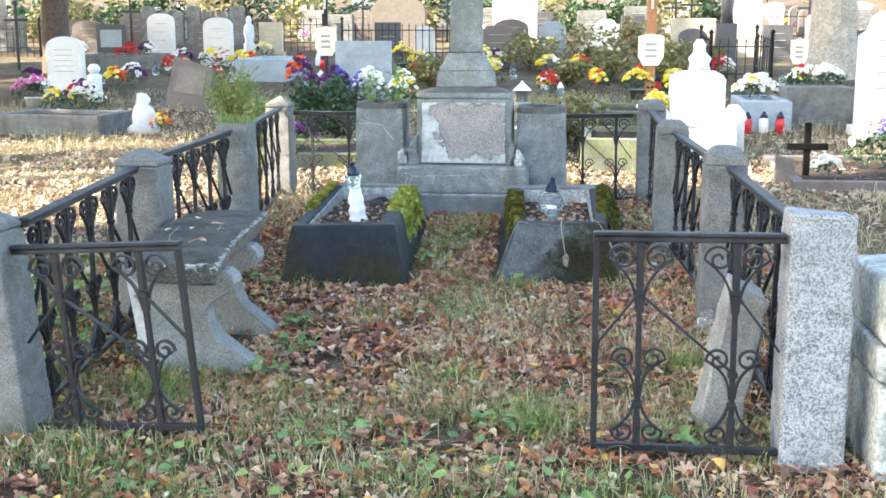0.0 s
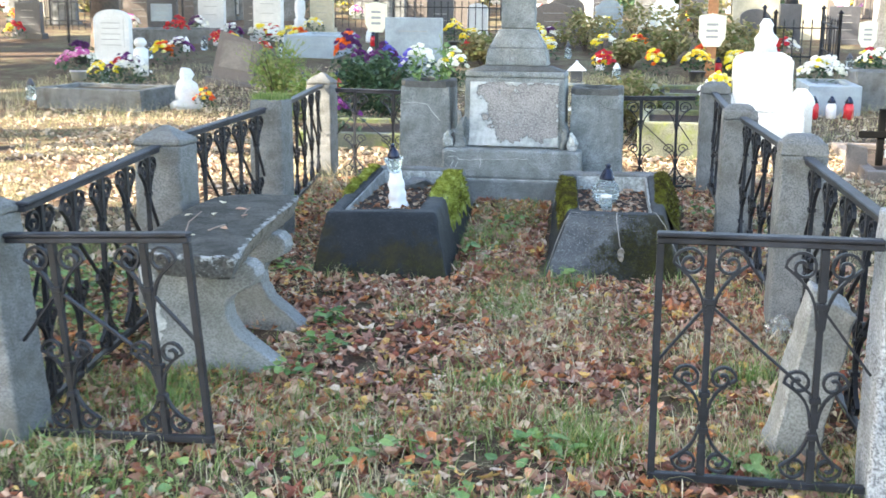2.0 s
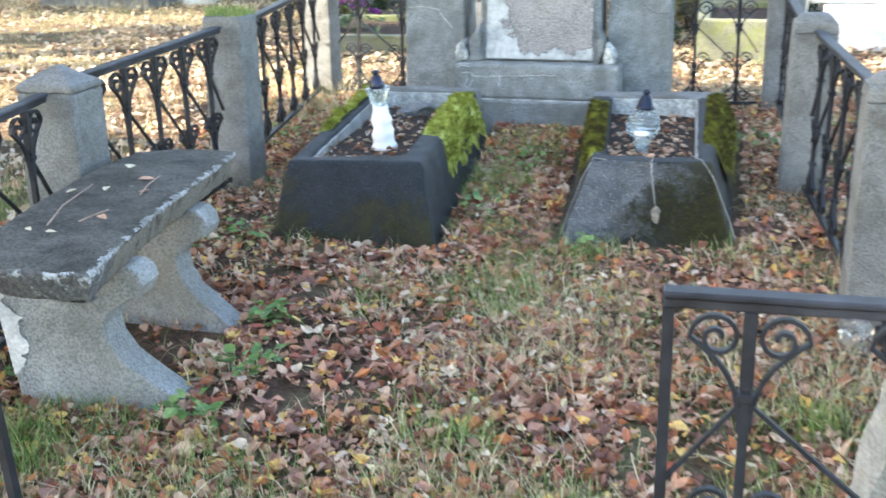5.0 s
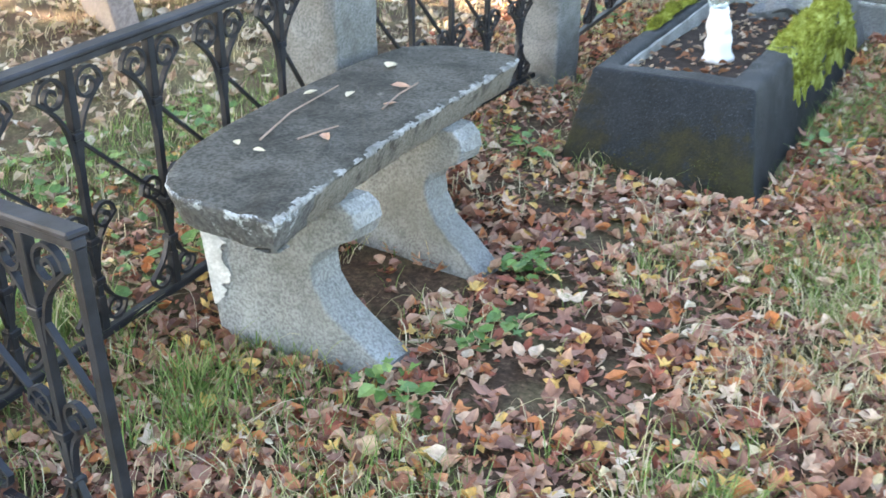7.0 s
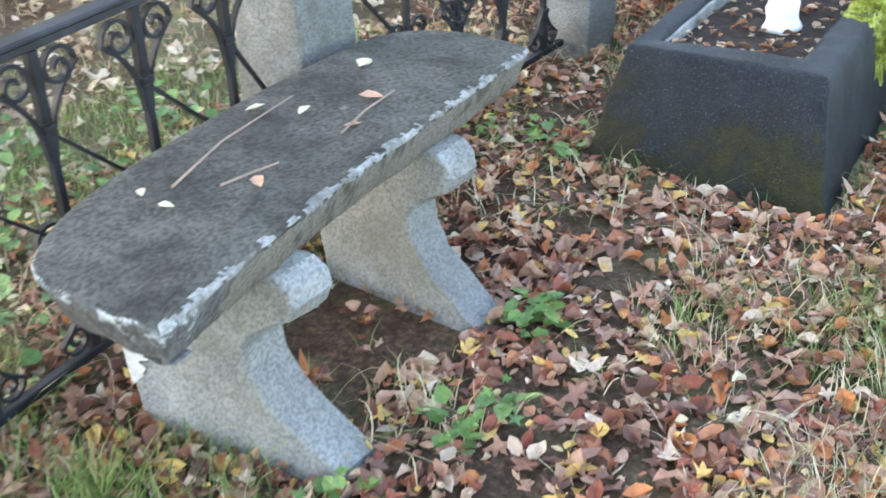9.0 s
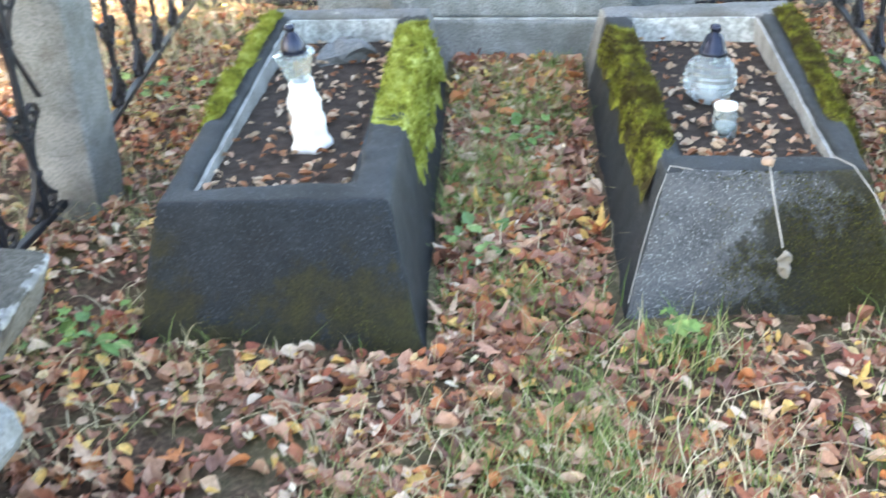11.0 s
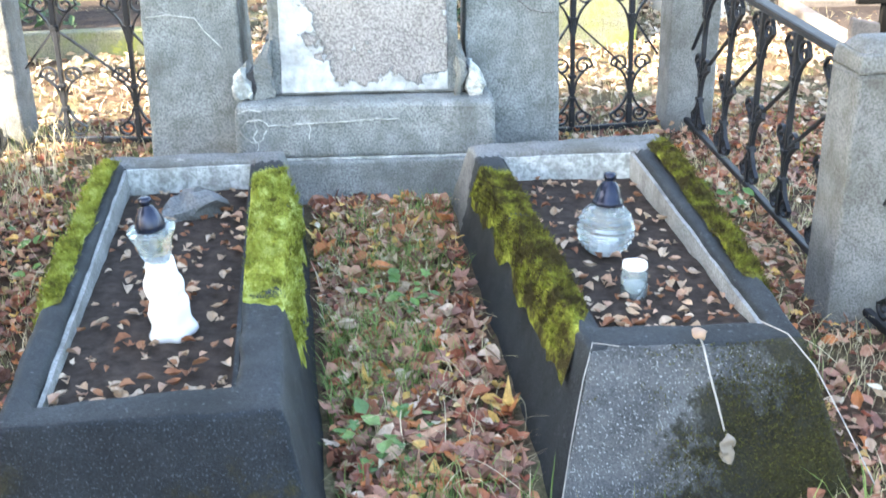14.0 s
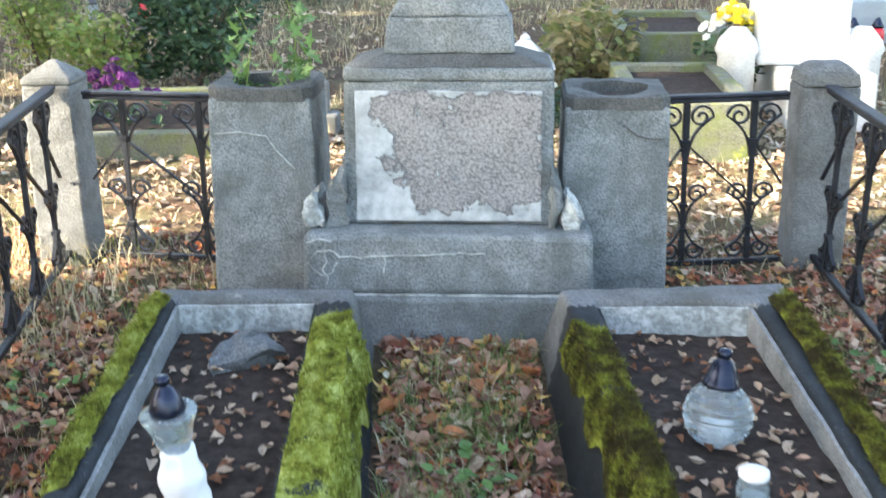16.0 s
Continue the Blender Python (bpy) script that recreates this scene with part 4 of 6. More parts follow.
    for i in range(61):
        f = i / 60
        z = 0.1 + (top - 0.215) * f
        x = (-0.205 - 0.02 * (z - 0.06) / 0.16 if z < 0.22 else -0.225 - 0.035 * (z - 0.22) / (top - 0.32)) + 0.035 + 0.004
        w = (0.05 + 0.04 * noise.noise((f * 5, 2.0, 6.0)) + 0.02 * noise.noise((f * 19, 2.0, 6.0)) + 0.01 * noise.noise((f * 50, 2.0, 6.0))) * min(1.0, 6 * f + 0.1, 5 * (1 - f) + 0.15)
        rows.append((bm.verts.new((x, 4.852 - oy + 0.17 * (x + 0.1), z)), bm.verts.new((x + w, 4.852 - oy + 0.17 * (x + w + 0.1), z))))
    for (a, b), (c, d) in zip(rows, rows[1:]):
        bm.faces.new([a, b, d, c])
    part("sun_patch", bm, SUN_PATCH, t, "white patch painted as sunlight", True)
    return t


bench()


# ---- things in the plot ----
def grave_lantern_figure(x, y, z):
    t = thing("grave_lantern", pose(x, y, z, 4, -5, 10), "white wax grave lantern with a clear glass collar and blue cap", "grave lantern")
    bm = bmesh.new()
    lathe(bm, [(0.05, 0.0), (0.06, 0.006), (0.062, 0.016), (0.057, 0.028), (0.049, 0.04), (0.047, 0.055), (0.051, 0.07), (0.053, 0.085), (0.05, 0.1), (0.046, 0.115), (0.048, 0.13), (0.05, 0.145), (0.047, 0.16), (0.042, 0.175), (0.038, 0.19), (0.036, 0.205), (0.033, 0.217), (0.026, 0.225)], n=40, ripple=0.07, waves=5)
    for v in bm.verts:
        v.co += noise.noise_vector(v.co * 24) * 0.007 + noise.noise_vector(v.co * 60) * 0.0025
    part("base", bm, WAX, t, "white moulded wax base", True)
    bm = bmesh.new()
    lathe(bm, [(0.03, 0.215), (0.04, 0.24), (0.046, 0.27), (0.058, 0.295), (0.06, 0.305), (0.045, 0.306)], n=22)
    part("glass_collar", bm, MILKY, t, "clear flared glass collar", True)
    bm = bmesh.new()
    lathe(bm, [(0.036, 0.304), (0.038, 0.31), (0.036, 0.322), (0.029, 0.342), (0.018, 0.362), (0.012, 0.367), (0.012, 0.371), (0.016, 0.373), (0.016, 0.386), (0.009, 0.389)], n=22)
    part("cap", bm, BLUE_CAP, t, "dark blue metallic cap", True)
    return t


def grave_lantern_globe(x, y, z):
    t = thing("grave_lantern", pose(x, y, z, -3, 3, 0) @ Matrix.Scale(1.1, 4), "round ribbed glass grave lantern with a blue cap", "grave lantern")
    prof = []
    for i in range(73):
        a = -1.15 + 2.25 * i / 72
        prof.append((0.078 * math.cos(a) + 0.0026 * math.cos(i * 2 * math.pi / 8), 0.075 + 0.078 * math.sin(a)))
    bm = bmesh.new()
    part("globe", lathe(bm, prof, n=28), MILKY, t, "ribbed clear glass globe", True)
    bm = bmesh.new()
    lathe(bm, [(0.03, 0.004), (0.03, 0.05), (0.02, 0.056)], n=14)
    part("candle", bm, WAX, t, "white candle inside")
    bm = bmesh.new()
    lathe(bm, [(0.036, 0.142), (0.043, 0.145), (0.043, 0.155), (0.038, 0.16), (0.034, 0.178), (0.024, 0.2), (0.015, 0.208), (0.012, 0.211), (0.017, 0.214), (0.017, 0.228), (0.01, 0.233)], n=22)
    part("cap", bm, BLUE_CAP, t, "blue metallic cap with a vented top", True)
    return t


grave_lantern_figure(-0.705, 7.2, 0.345)
grave_lantern_globe(0.5, 7.67, 0.338)

jar = thing("glass_jar", pose(0.52, 7.33, 0.352), "small clear glass jar with a white candle", "jar")
bm = bmesh.new()
lathe(bm, [(0.033, 0.0), (0.037, 0.006), (0.037, 0.066), (0.031, 0.078), (0.031, 0.09), (0.029, 0.09), (0.029, 0.076), (0.034, 0.064), (0.034, 0.008)], n=20)
part("glass", bm, MILKY, jar, "", True)
bm = bmesh.new()
part("wax", lathe(bm, [(0.031, 0.008), (0.031, 0.036), (0.028, 0.038)], n=18), WAX, jar, "white wax filling", True)
bm = bmesh.new()
part("rim", lathe(bm, [(0.0335, 0.084), (0.0345, 0.088), (0.0335, 0.099), (0.026, 0.1)], n=20), WAX, jar, "pale rim", True)

# lump of concrete at the head of the left grave
bm = bmesh.new()
bmesh.ops.create_icosphere(bm, subdivisions=3, radius=0.12)
for v in bm.verts:
    v.co = Vector((v.co.x * 1.0, v.co.y * 0.7, v.co.z * 0.5)) + noise.noise_vector(v.co * 9) * 0.05 + noise.noise_vector(v.co * 24) * 0.018
solo("concrete_lump", bm, POST, pose(-0.81, 8.17, 0.325, 8, 5, 30), "grey lump of broken concrete lying on grave soil", "stone")

# ribbon and wire hanging over the front of the right grave
rib = thing("withered_flower", pose(0.6, 6.9, 0.4), "withered flower on a pale ribbon hanging over kerb", "flower")
bm = bmesh.new()
tube(bm, [(0.0, 0.06, 0.012), (-0.005, 0.0, 0.012), (0.0, -0.04, -0.03), (0.015, -0.085, -0.1), (0.025, -0.115, -0.15)], 0.003, 0.0025, 6)
part("ribbon", bm, CORD, rib, "pale ribbon")
bm = bmesh.new()
bmesh.ops.create_icosphere(bm, subdivisions=3, radius=0.019)
for v in bm.verts:
    v.co = Vector((v.co.x * 0.8, v.co.y * 0.5, v.co.z * 1.7)) + noise.noise_vector(v.co * 60) * 0.016 + Vector((0.03, -0.13, -0.19))
part("bloom", bm, plain("withered_petals", (0.22, 0.2, 0.17), 0.8), rib, "withered grey bloom", True)
bm = bmesh.new()
bmesh.ops.create_icosphere(bm, subdivisions=2, radius=0.02)
for v in bm.verts:
    v.co = Vector((v.co.x, v.co.y, v.co.z * 0.6)) + noise.noise_vector(v.co * 40) * 0.01 + Vector((-0.01, 0.03, 0.03))
part("bud", bm, plain("dry_bud", (0.34, 0.23, 0.16), 0.7), rib, "dry pinkish bud", True)
bm = bmesh.new()
tube(bm, [(0.76, 7.0, 0.425), (0.81, 6.94, 0.418), (0.86, 6.88, 0.36), (0.92, 6.8, 0.24), (0.97, 6.72, 0.13)], 0.002, 0.0018, 6)
solo("pale_cord", bm, CORD, pose(0, 0, 0), "thin pale cord draped over the kerb's corner", "cord")
bm = bmesh.new()
tube(bm, [(0.4, 6.93, 0.404), (0.34, 6.95, 0.406), (0.305, 6.87, 0.345), (0.27, 6.79, 0.24), (0.235, 6.7, 0.12)], 0.0016, 0.0014, 6)
solo("pale_cord", bm, CORD, pose(0, 0, 0), "pale mortar-grey cord along the kerb's corner", "cord")


def moss_film(owner, p00, p10, p11, p01, seed, thick, n):
    """Short moss tips on a sloping face, dense where the growth is thick."""
    t, cx, cy, z0 = owner
    r = random.Random(seed)
    A, B, C, D = (Vector(p) for p in (p00, p10, p11, p01))
    nrm = (B - A).cross(D - A).normalized()
    bm = bmesh.new()
    made = 0
    while made < n:
        u, v = r.random(), r.random()
        k = noise.noise((u * 3.2 + seed, v * 3.2, seed)) + 0.5 * noise.noise((u * 11, v * 11, seed)) + 0.45 * noise.noise((u * 33, v * 33, seed))
        made += 1
        if k + r.uniform(-0.25, 0.25) < thick(u, v):
            continue
        p = A.lerp(B, u).lerp(D.lerp(C, u), v) - Vector((cx, cy, z0)) - nrm * 0.002
        d = (nrm + Vector((r.uniform(-1, 1), r.uniform(-1, 1), r.uniform(-0.3, 1)))).normalized() * r.uniform(0.005, 0.013)
        w = Vector((r.uniform(-1, 1), r.uniform(-1, 1), r.uniform(-1, 1))).normalized() * 0.002
        bm.faces.new([bm.verts.new(p - w), bm.verts.new(p + w), bm.verts.new(p + d)])
    tagged(part("moss_film", bm, DARK_MOSS, t, "dark olive moss creeping over the front slab"), kind="stuff")


moss_film(g2, (0.2, 6.62, 0.07), (0.98, 6.75, 0.07), (0.85, 6.93, 0.405), (0.33, 6.93, 0.4), 3.0, lambda u, v: 0.75 - 1.35 * u if v > 0.55 else 0.35 - 1.0 * u, 16000)
moss_film(g1, (-1.05, 6.47, 0.06), (-0.25, 6.45, 0.06), (-0.4, 6.7, 0.42), (-0.99, 6.66, 0.4), 7.0, lambda u, v: -0.25 + 2.0 * v + abs(u - 0.45), 14000)

# leaning stone stump behind the entrance panel, and a plastic bag on it
bm = bmesh.new()
hexa(bm, [(-0.085, -0.07, -0.1), (0.075, -0.07, -0.1), (0.075, 0.09, -0.1), (-0.085, 0.09, -0.1)], [(-0.075, -0.05, 0.58), (0.075, -0.05, 0.53), (0.075, 0.07, 0.56), (-0.075, 0.07, 0.6)], 0.008, 1)
solo("stone_stump", weather(bm, 5, 0.01, 10.0, 31, 0.05), RENDER, pose(1.27, 4.5, 0.0, 0, 10, 8), "grey broken stone stump leaning behind the fence", "stone")
bm = bmesh.new()
bmesh.ops.create_icosphere(bm, subdivisions=3, radius=0.055)
for v in bm.verts:
    v.co = Vector((v.co.x, v.co.y * 0.7, v.co.z * 1.1)) + noise.noise_vector(v.co * 30) * 0.03
solo("plastic_wrap", bm, GLASS, pose(1.36, 5.79, ground_at(1.36, 5.79) + 0.055), "crumpled clear plastic wrap lying in the grass", "litter", smooth=True)

# neighbouring grave beside the granite post
t = thing("tomb_block", pose(2.05, 4.25, 0.0), "pale stone tomb block with a moulded band", "tomb")
for z0, z1, k in ((-0.05, 0.34, 0.0), (0.345, 0.47, 0.012), (0.475, 0.69, 0.0)):
    bm = bmesh.new()
    box(bm, -0.31 - k, 0.35, -0.24 - k, 0.3, z0, z1, 0.02, 3)
    part("course", weather(bm, 4, 0.006, 9.0, z0 + 40, 0.07), PLASTER, t)
t = thing("upright_stone", pose(2.3, 4.85, ground_at(2.3, 4.85)), "upright grey stone slab behind a pale tomb block", "gravestone")
bm = bmesh.new()
box(bm, -0.32, 0.4, -0.12, 0.12, -0.1, 0.86, 0.02, 2)
part("slab", weather(bm, 5, 0.008, 8.0, 51, 0.07), POST, t)


# ---- leaves, blades and blooms in numbers ----
def scatter_mesh(name, shapes, material, label, category, parent=None, kind="stuff", smooth=False):
    """Joins many small outlines (lists of points, with faces) into one object."""
    verts, faces = [], []
    for pts, fs in shapes:
        o = len(verts)
        verts += pts
        faces += [tuple(o + i for i in f) for f in fs]
    ob = raw(name, verts, faces, material, parent, "", smooth)
    return tagged(ob, label, category, "", kind)


MAPLE = (1.0, 0.6, 0.46, 0.66, 0.95, 0.6, 0.4, 0.52, 0.7, 0.4, 0.12)


def leaf_shape(p, length, width, turn, tilt, roll, fold, rng, maple=False, fine=False):
    """A bent leaf: two folded halves of an outline, or a five-lobed one; fine: curled along its length too."""
    m = Euler((tilt, roll, turn)).to_matrix()
    if maple:
        out, n, ph, bend = [], 20, rng.uniform(0, 6.3), rng.uniform(-0.6, 1.3)
        for i in range(n):
            a = 2 * math.pi * i / n
            r = MAPLE[i if i <= 10 else 20 - i] * rng.uniform(0.86, 1.1)
            x, y = math.cos(a) * r * length / 2, math.sin(a) * r * width / 2 * 1.15
            out.append(Vector((x, y, fold * length * (0.55 * r * r * (1 + math.sin(3 * a + ph)) + 0.4 * bend * math.cos(a + ph) ** 2 * r + rng.uniform(-0.12, 0.12)))))
        pts = [Vector((0, 0, 0))] + out
        return [p + m @ q for q in pts], [(0, i + 1, (i + 1) % n + 1) for i in range(n)]
    h, w = length / 2, width / 2
    f = fold * width
    if fine:
        c, k, e = rng.uniform(-0.7, 1.1) * fold * length, rng.uniform(-0.4, 0.4) * fold * length, [rng.uniform(0.8, 1.15) for _ in range(6)]
        spine = [(-h, 0), (-0.3 * h, 0), (0.35 * h, 0), (h, 0)]
        edge = [(-0.6 * h, 0.72 * w), (0.0, w), (0.55 * h, 0.58 * w)]
        flat = spine + [(x, y * e[i]) for i, (x, y) in enumerate(edge)] + [(x, -y * e[i + 3]) for i, (x, y) in enumerate(edge)]
        pts = [Vector((x, y, f * 1.6 * abs(y) / w + c * (x / h) ** 2 + k * (x * y) / (h * w))) for x, y in flat]
        return [p + m @ q for q in pts], [(0, 1, 4), (1, 5, 4), (1, 2, 5), (2, 6, 5), (2, 3, 6), (0, 7, 1), (1, 7, 8), (1, 8, 2), (2, 8, 9), (2, 9, 3)]
    pts = [Vector((-h, 0, 0)), Vector((0, 0, -f * 0.4)), Vector((h, 0, f * 0.5)), Vector((h * 0.35, w * 0.75, f)), Vector((-h * 0.4, w, f)), Vector((h * 0.35, -w * 0.75, f * 0.8)), Vector((-h * 0.4, -w, f * 0.8))]
    return [p + m @ q for q in pts], [(0, 1, 4), (1, 3, 4), (1, 2, 3), (0, 6, 1), (1, 6, 5), (1, 5, 2)]


def stalk_shape(p, length, rise, w, a, rng):
    """A thin dry stalk that springs up and bends back down to lie on the leaves."""
    pts, n, d = [], 6, rng.uniform(-0.9, 0.9)
    for i in range(n + 1):
        f = i / n
        an = a + d * f
        q = p + Vector((math.cos(an) * length * f, math.sin(an) * length * f, rise * math.sin(math.pi * min(1.0, f * 0.85 + 0.05)) + 0.006))
        s = Vector((-math.sin(an), math.cos(an), 0)) * w * (1 - 0.6 * f) / 2
        pts += [q - s, q + s]
    return pts, [(2 * i, 2 * i + 1, 2 * i + 3, 2 * i + 2) for i in range(n)]


def blade_shape(p, h, w, lean, a):
    d = Vector((math.cos(a), math.sin(a), 0))
    s = Vector((-d.y, d.x, 0)) * w / 2
    b, c = p + d * lean * 0.35 + Vector((0, 0, h * 0.6)), p + d * lean + Vector((0, 0, h))
    return [p - s, p + s, b + s * 0.7, b - s * 0.7, c], [(0, 1, 2, 3), (3, 2, 4)]


def crown_leaves(rng, centre, rx, ry, rz, n, size, shell=0.0, gaps=0.0, freq=0.5):
    """Leaves in an uneven round crown."""
    out, c = [], Vector(centre)
    while len(out) < n:
        q = Vector((rng.uniform(-1, 1), rng.uniform(-1, 1), rng.uniform(-1, 1)))
        if q.length > 1 or q.length < shell:
            continue
        p = c + Vector((q.x * rx, q.y * ry, q.z * rz))
        edge = noise.noise(p * freq) * 0.35
        if q.length > 0.85 + edge or (gaps and noise.noise(p * freq * 1.7 + Vector((7, 3, 1))) < gaps - 0.5):
            continue
        s = size * rng.uniform(0.6, 1.3)
        out.append(leaf_shape(p, s, s * 0.62, rng.uniform(0, 6.3), rng.uniform(-0.9, 0.9), rng.uniform(-0.9, 0.9), 0.15, rng))
    return out


def tree(x, y, r, h, crown_r, crown_z, crown_h, n, size, bark, label, seed, lean=(0.0, 0.0), gaps=0.0):
    rng = random.Random(seed)
    z = ground_at(x, y)
    t = thing("tree", pose(x, y, z), label, "tree")
    pts = [(lean[0] * f * h + 0.12 * math.sin(f * 5 + seed) * f, lean[1] * f * h, -0.2 + f * h) for f in (i / 10 for i in range(11))]
    bm = bmesh.new()
    tube(bm, pts, r * 1.12, r * 0.35, 16)
    for v in bm.verts:
        k = max(0.0, 1 - v.co.z / 0.6)
        o = Vector((v.co.x, v.co.y, 0)) * (0.35 * k * (0.6 + 0.8 * noise.noise((v.co.x * 3, v.co.y * 3, seed))))
        v.co += o
    part("trunk", weather(bm, 2, 0.03, 5.0, seed, 0.25), bark, t)
    top = Vector(pts[-1])
    for i in range(7):
        a = 2 * math.pi * i / 7 + rng.uniform(-0.3, 0.3)
        f = rng.uniform(0.5, 0.95)
        base = Vector(pts[int(f * 10)])
        e = Vector((lean[0] * h, lean[1] * h, crown_z)) + Vector((math.cos(a) * crown_r * 0.75, math.sin(a) * crown_r * 0.75, rng.uniform(-0.4, 0.5) * crown_h))
        mid = base.lerp(e, 0.5) + Vector((0, 0, 0.5))
        bm = bmesh.new()
        tube(bm, [base, mid, e], r * 0.35, 0.03, 7)
        part("limb", bm, bark, t)
    if n:
        sh = crown_leaves(rng, (lean[0] * h, lean[1] * h, crown_z), crown_r, crown_r, crown_h, n, size, 0.0, gaps)
        scatter_mesh("crown", sh, FOLIAGE, "", "", t, "")
    return t


def shrub(x, y, rx, rz, n, size, material, label, seed, name="shrub", category="shrub"):
    rng = random.Random(seed)
    z = ground_at(x, y)
    t = thing(name, pose(x, y, z), label, category)
    for i in range(4):
        bm = bmesh.new()
        a = rng.uniform(0, 6.28)
        tube(bm, [(0, 0, -0.05), (math.cos(a) * rx * 0.3, math.sin(a) * rx * 0.3, rz * 0.8), (math.cos(a) * rx * 0.6, math.sin(a) * rx * 0.6, rz * 1.5)], 0.012, 0.004, 5)
        part("stem", bm, BARK, t)
    scatter_mesh("leaves", crown_leaves(rng, (0, 0, rz), rx, rx, rz, n, size, 0.0, 0.0, 2.0 / rx), material, "", "", t, "")
    return t


PETALS = {}


def petals(cols):
    if cols not in PETALS:
        PETALS[cols] = leafy("petals", list(cols), 0.6, 0.3, False)
    return PETALS[cols]


WHITE = ((0.85, 0.85, 0.82), (0.8, 0.78, 0.66))
YELLOW = ((0.85, 0.68, 0.05), (0.8, 0.55, 0.04), (0.85, 0.78, 0.3))
PURPLE = ((0.09, 0.015, 0.1), (0.16, 0.03, 0.17), (0.06, 0.01, 0.07))
ORANGE = ((0.85, 0.16, 0.02), (0.8, 0.09, 0.02))
BLUE = ((0.12, 0.1, 0.5), (0.2, 0.16, 0.6))
PINK = ((0.65, 0.12, 0.4), (0.75, 0.3, 0.5))
RED = ((0.6, 0.03, 0.03), (0.45, 0.02, 0.04))


BLOOM_MESHES = {}


def bloom_mesh(cols):
    """One round bloom of radius 1, shared by all blooms of its colours."""
    if cols not in BLOOM_MESHES:
        m = 12
        pts, fs = [(0, 0, 0.25)], []
        for r, z in ((0.3, 0.48), (0.62, 0.4), (1.0, -0.1)):
            for k in range(m):
                a = 2 * math.pi * k / m
                q = r * (1.0 if k % 2 == 0 else 0.74)
                pts.append((math.cos(a) * q, math.sin(a) * q, z if k % 2 == 0 else z - 0.12))
        for k in range(m):
            j = (k + 1) % m
            fs.append((0, 1 + k, 1 + j))
            for ring in (0, 1):
                o = 1 + ring * m
                fs.append((o + k, o + m + k, o + m + j, o + j))
        me = bpy.data.meshes.new("bloom")
        me.from_pydata(pts, [], fs)
        me.materials.append(leafy("petals", list(cols), 0.6, 0.3, False, True))
        BLOOM_MESHES[cols] = me
    return BLOOM_MESHES[cols]


def bouquet(x, y, z, rx, h, groups, label, seed, pot=None, bloom=0.05, green=120, name="flowers", single=True):
    """Blooms in one or more colours over foliage, in a pot if a material is given."""
    rng = random.Random(seed)
    t = thing(name, pose(x, y, z), label, "flowers")
    base = 0.0
    if pot:
        base = min(0.16, h * 0.45)
        bm = bmesh.new()
        r = min(rx * 0.7, 0.13)
        part("pot", lathe(bm, [(r * 0.72, -0.02), (r, base - 0.02), (r * 1.06, base - 0.02), (r * 1.06, base), (r * 0.9, base - 0.004)], n=18), pot, t, "", True)
    sh = []
    for _ in range(green):
        a, q = rng.uniform(0, 6.28), math.sqrt(rng.random())
        p = Vector((math.cos(a) * q * rx, math.sin(a) * q * rx * 0.8, base + (h - base) * rng.uniform(0.05, 0.85) * (1 - 0.5 * q * q)))
        s = rng.uniform(0.04, 0.09)
        sh.append(leaf_shape(p, s, s * 0.5, rng.uniform(0, 6.3), rng.uniform(-0.9, 0.9), rng.uniform(-0.9, 0.9), 0.15, rng))
    scatter_mesh("foliage", sh, EVERGREEN, "", "", t, "")
    for cols, n, cx, spread in groups:
        sh = []
        for _ in range(int(n * 1.5)):
            a, q = rng.uniform(0, 6.28), math.sqrt(rng.random()) * spread
            px, py = cx * rx + math.cos(a) * q * rx, math.sin(a) * q * rx * 0.8
            e = min(1.0, math.hypot(px, py) / rx)
            c = Vector((px, py, base + (h - base) * (1.0 - 0.6 * e * e) * rng.uniform(0.8, 1.05)))
            up = Vector((px * 0.9, py * 0.9 - 0.25 * rx, rx * 0.8)).normalized()
            u = up.cross(Vector((0.2, 0.3, 1))).normalized()
            w = up.cross(u)
            r = bloom * rng.uniform(0.5, 0.9)
            if single:
                ob = new("bloom", bloom_mesh(cols))
                ob.parent = t
                ob.matrix_basis = Matrix.LocRotScale(c, up.to_track_quat("Z", "Y"), (r, r, r))
                continue
            pts, fs = [c + up * r * 0.25], []
            m = 12
            for k in range(m):
                an = 2 * math.pi * k / m
                rr = r * (1.0 if k % 2 == 0 else 0.72)
                pts.append(c + (u * math.cos(an) + w * math.sin(an)) * rr * 0.55 + up * r * 0.42)
            for k in range(m):
                an = 2 * math.pi * k / m
                rr = r * (1.0 if k % 2 == 0 else 0.72)
                pts.append(c + (u * math.cos(an) + w * math.sin(an)) * rr + up * (-r * 0.1))
            for k in range(m):
                j = (k + 1) % m
                fs.append((0, 1 + k, 1 + j))
                fs.append((1 + k, 1 + m + k, 1 + m + j, 1 + j))
            sh.append((pts, fs))
        scatter_mesh("bloom", sh, petals(cols), "", "", t, "stuff") if not single else None
    return t


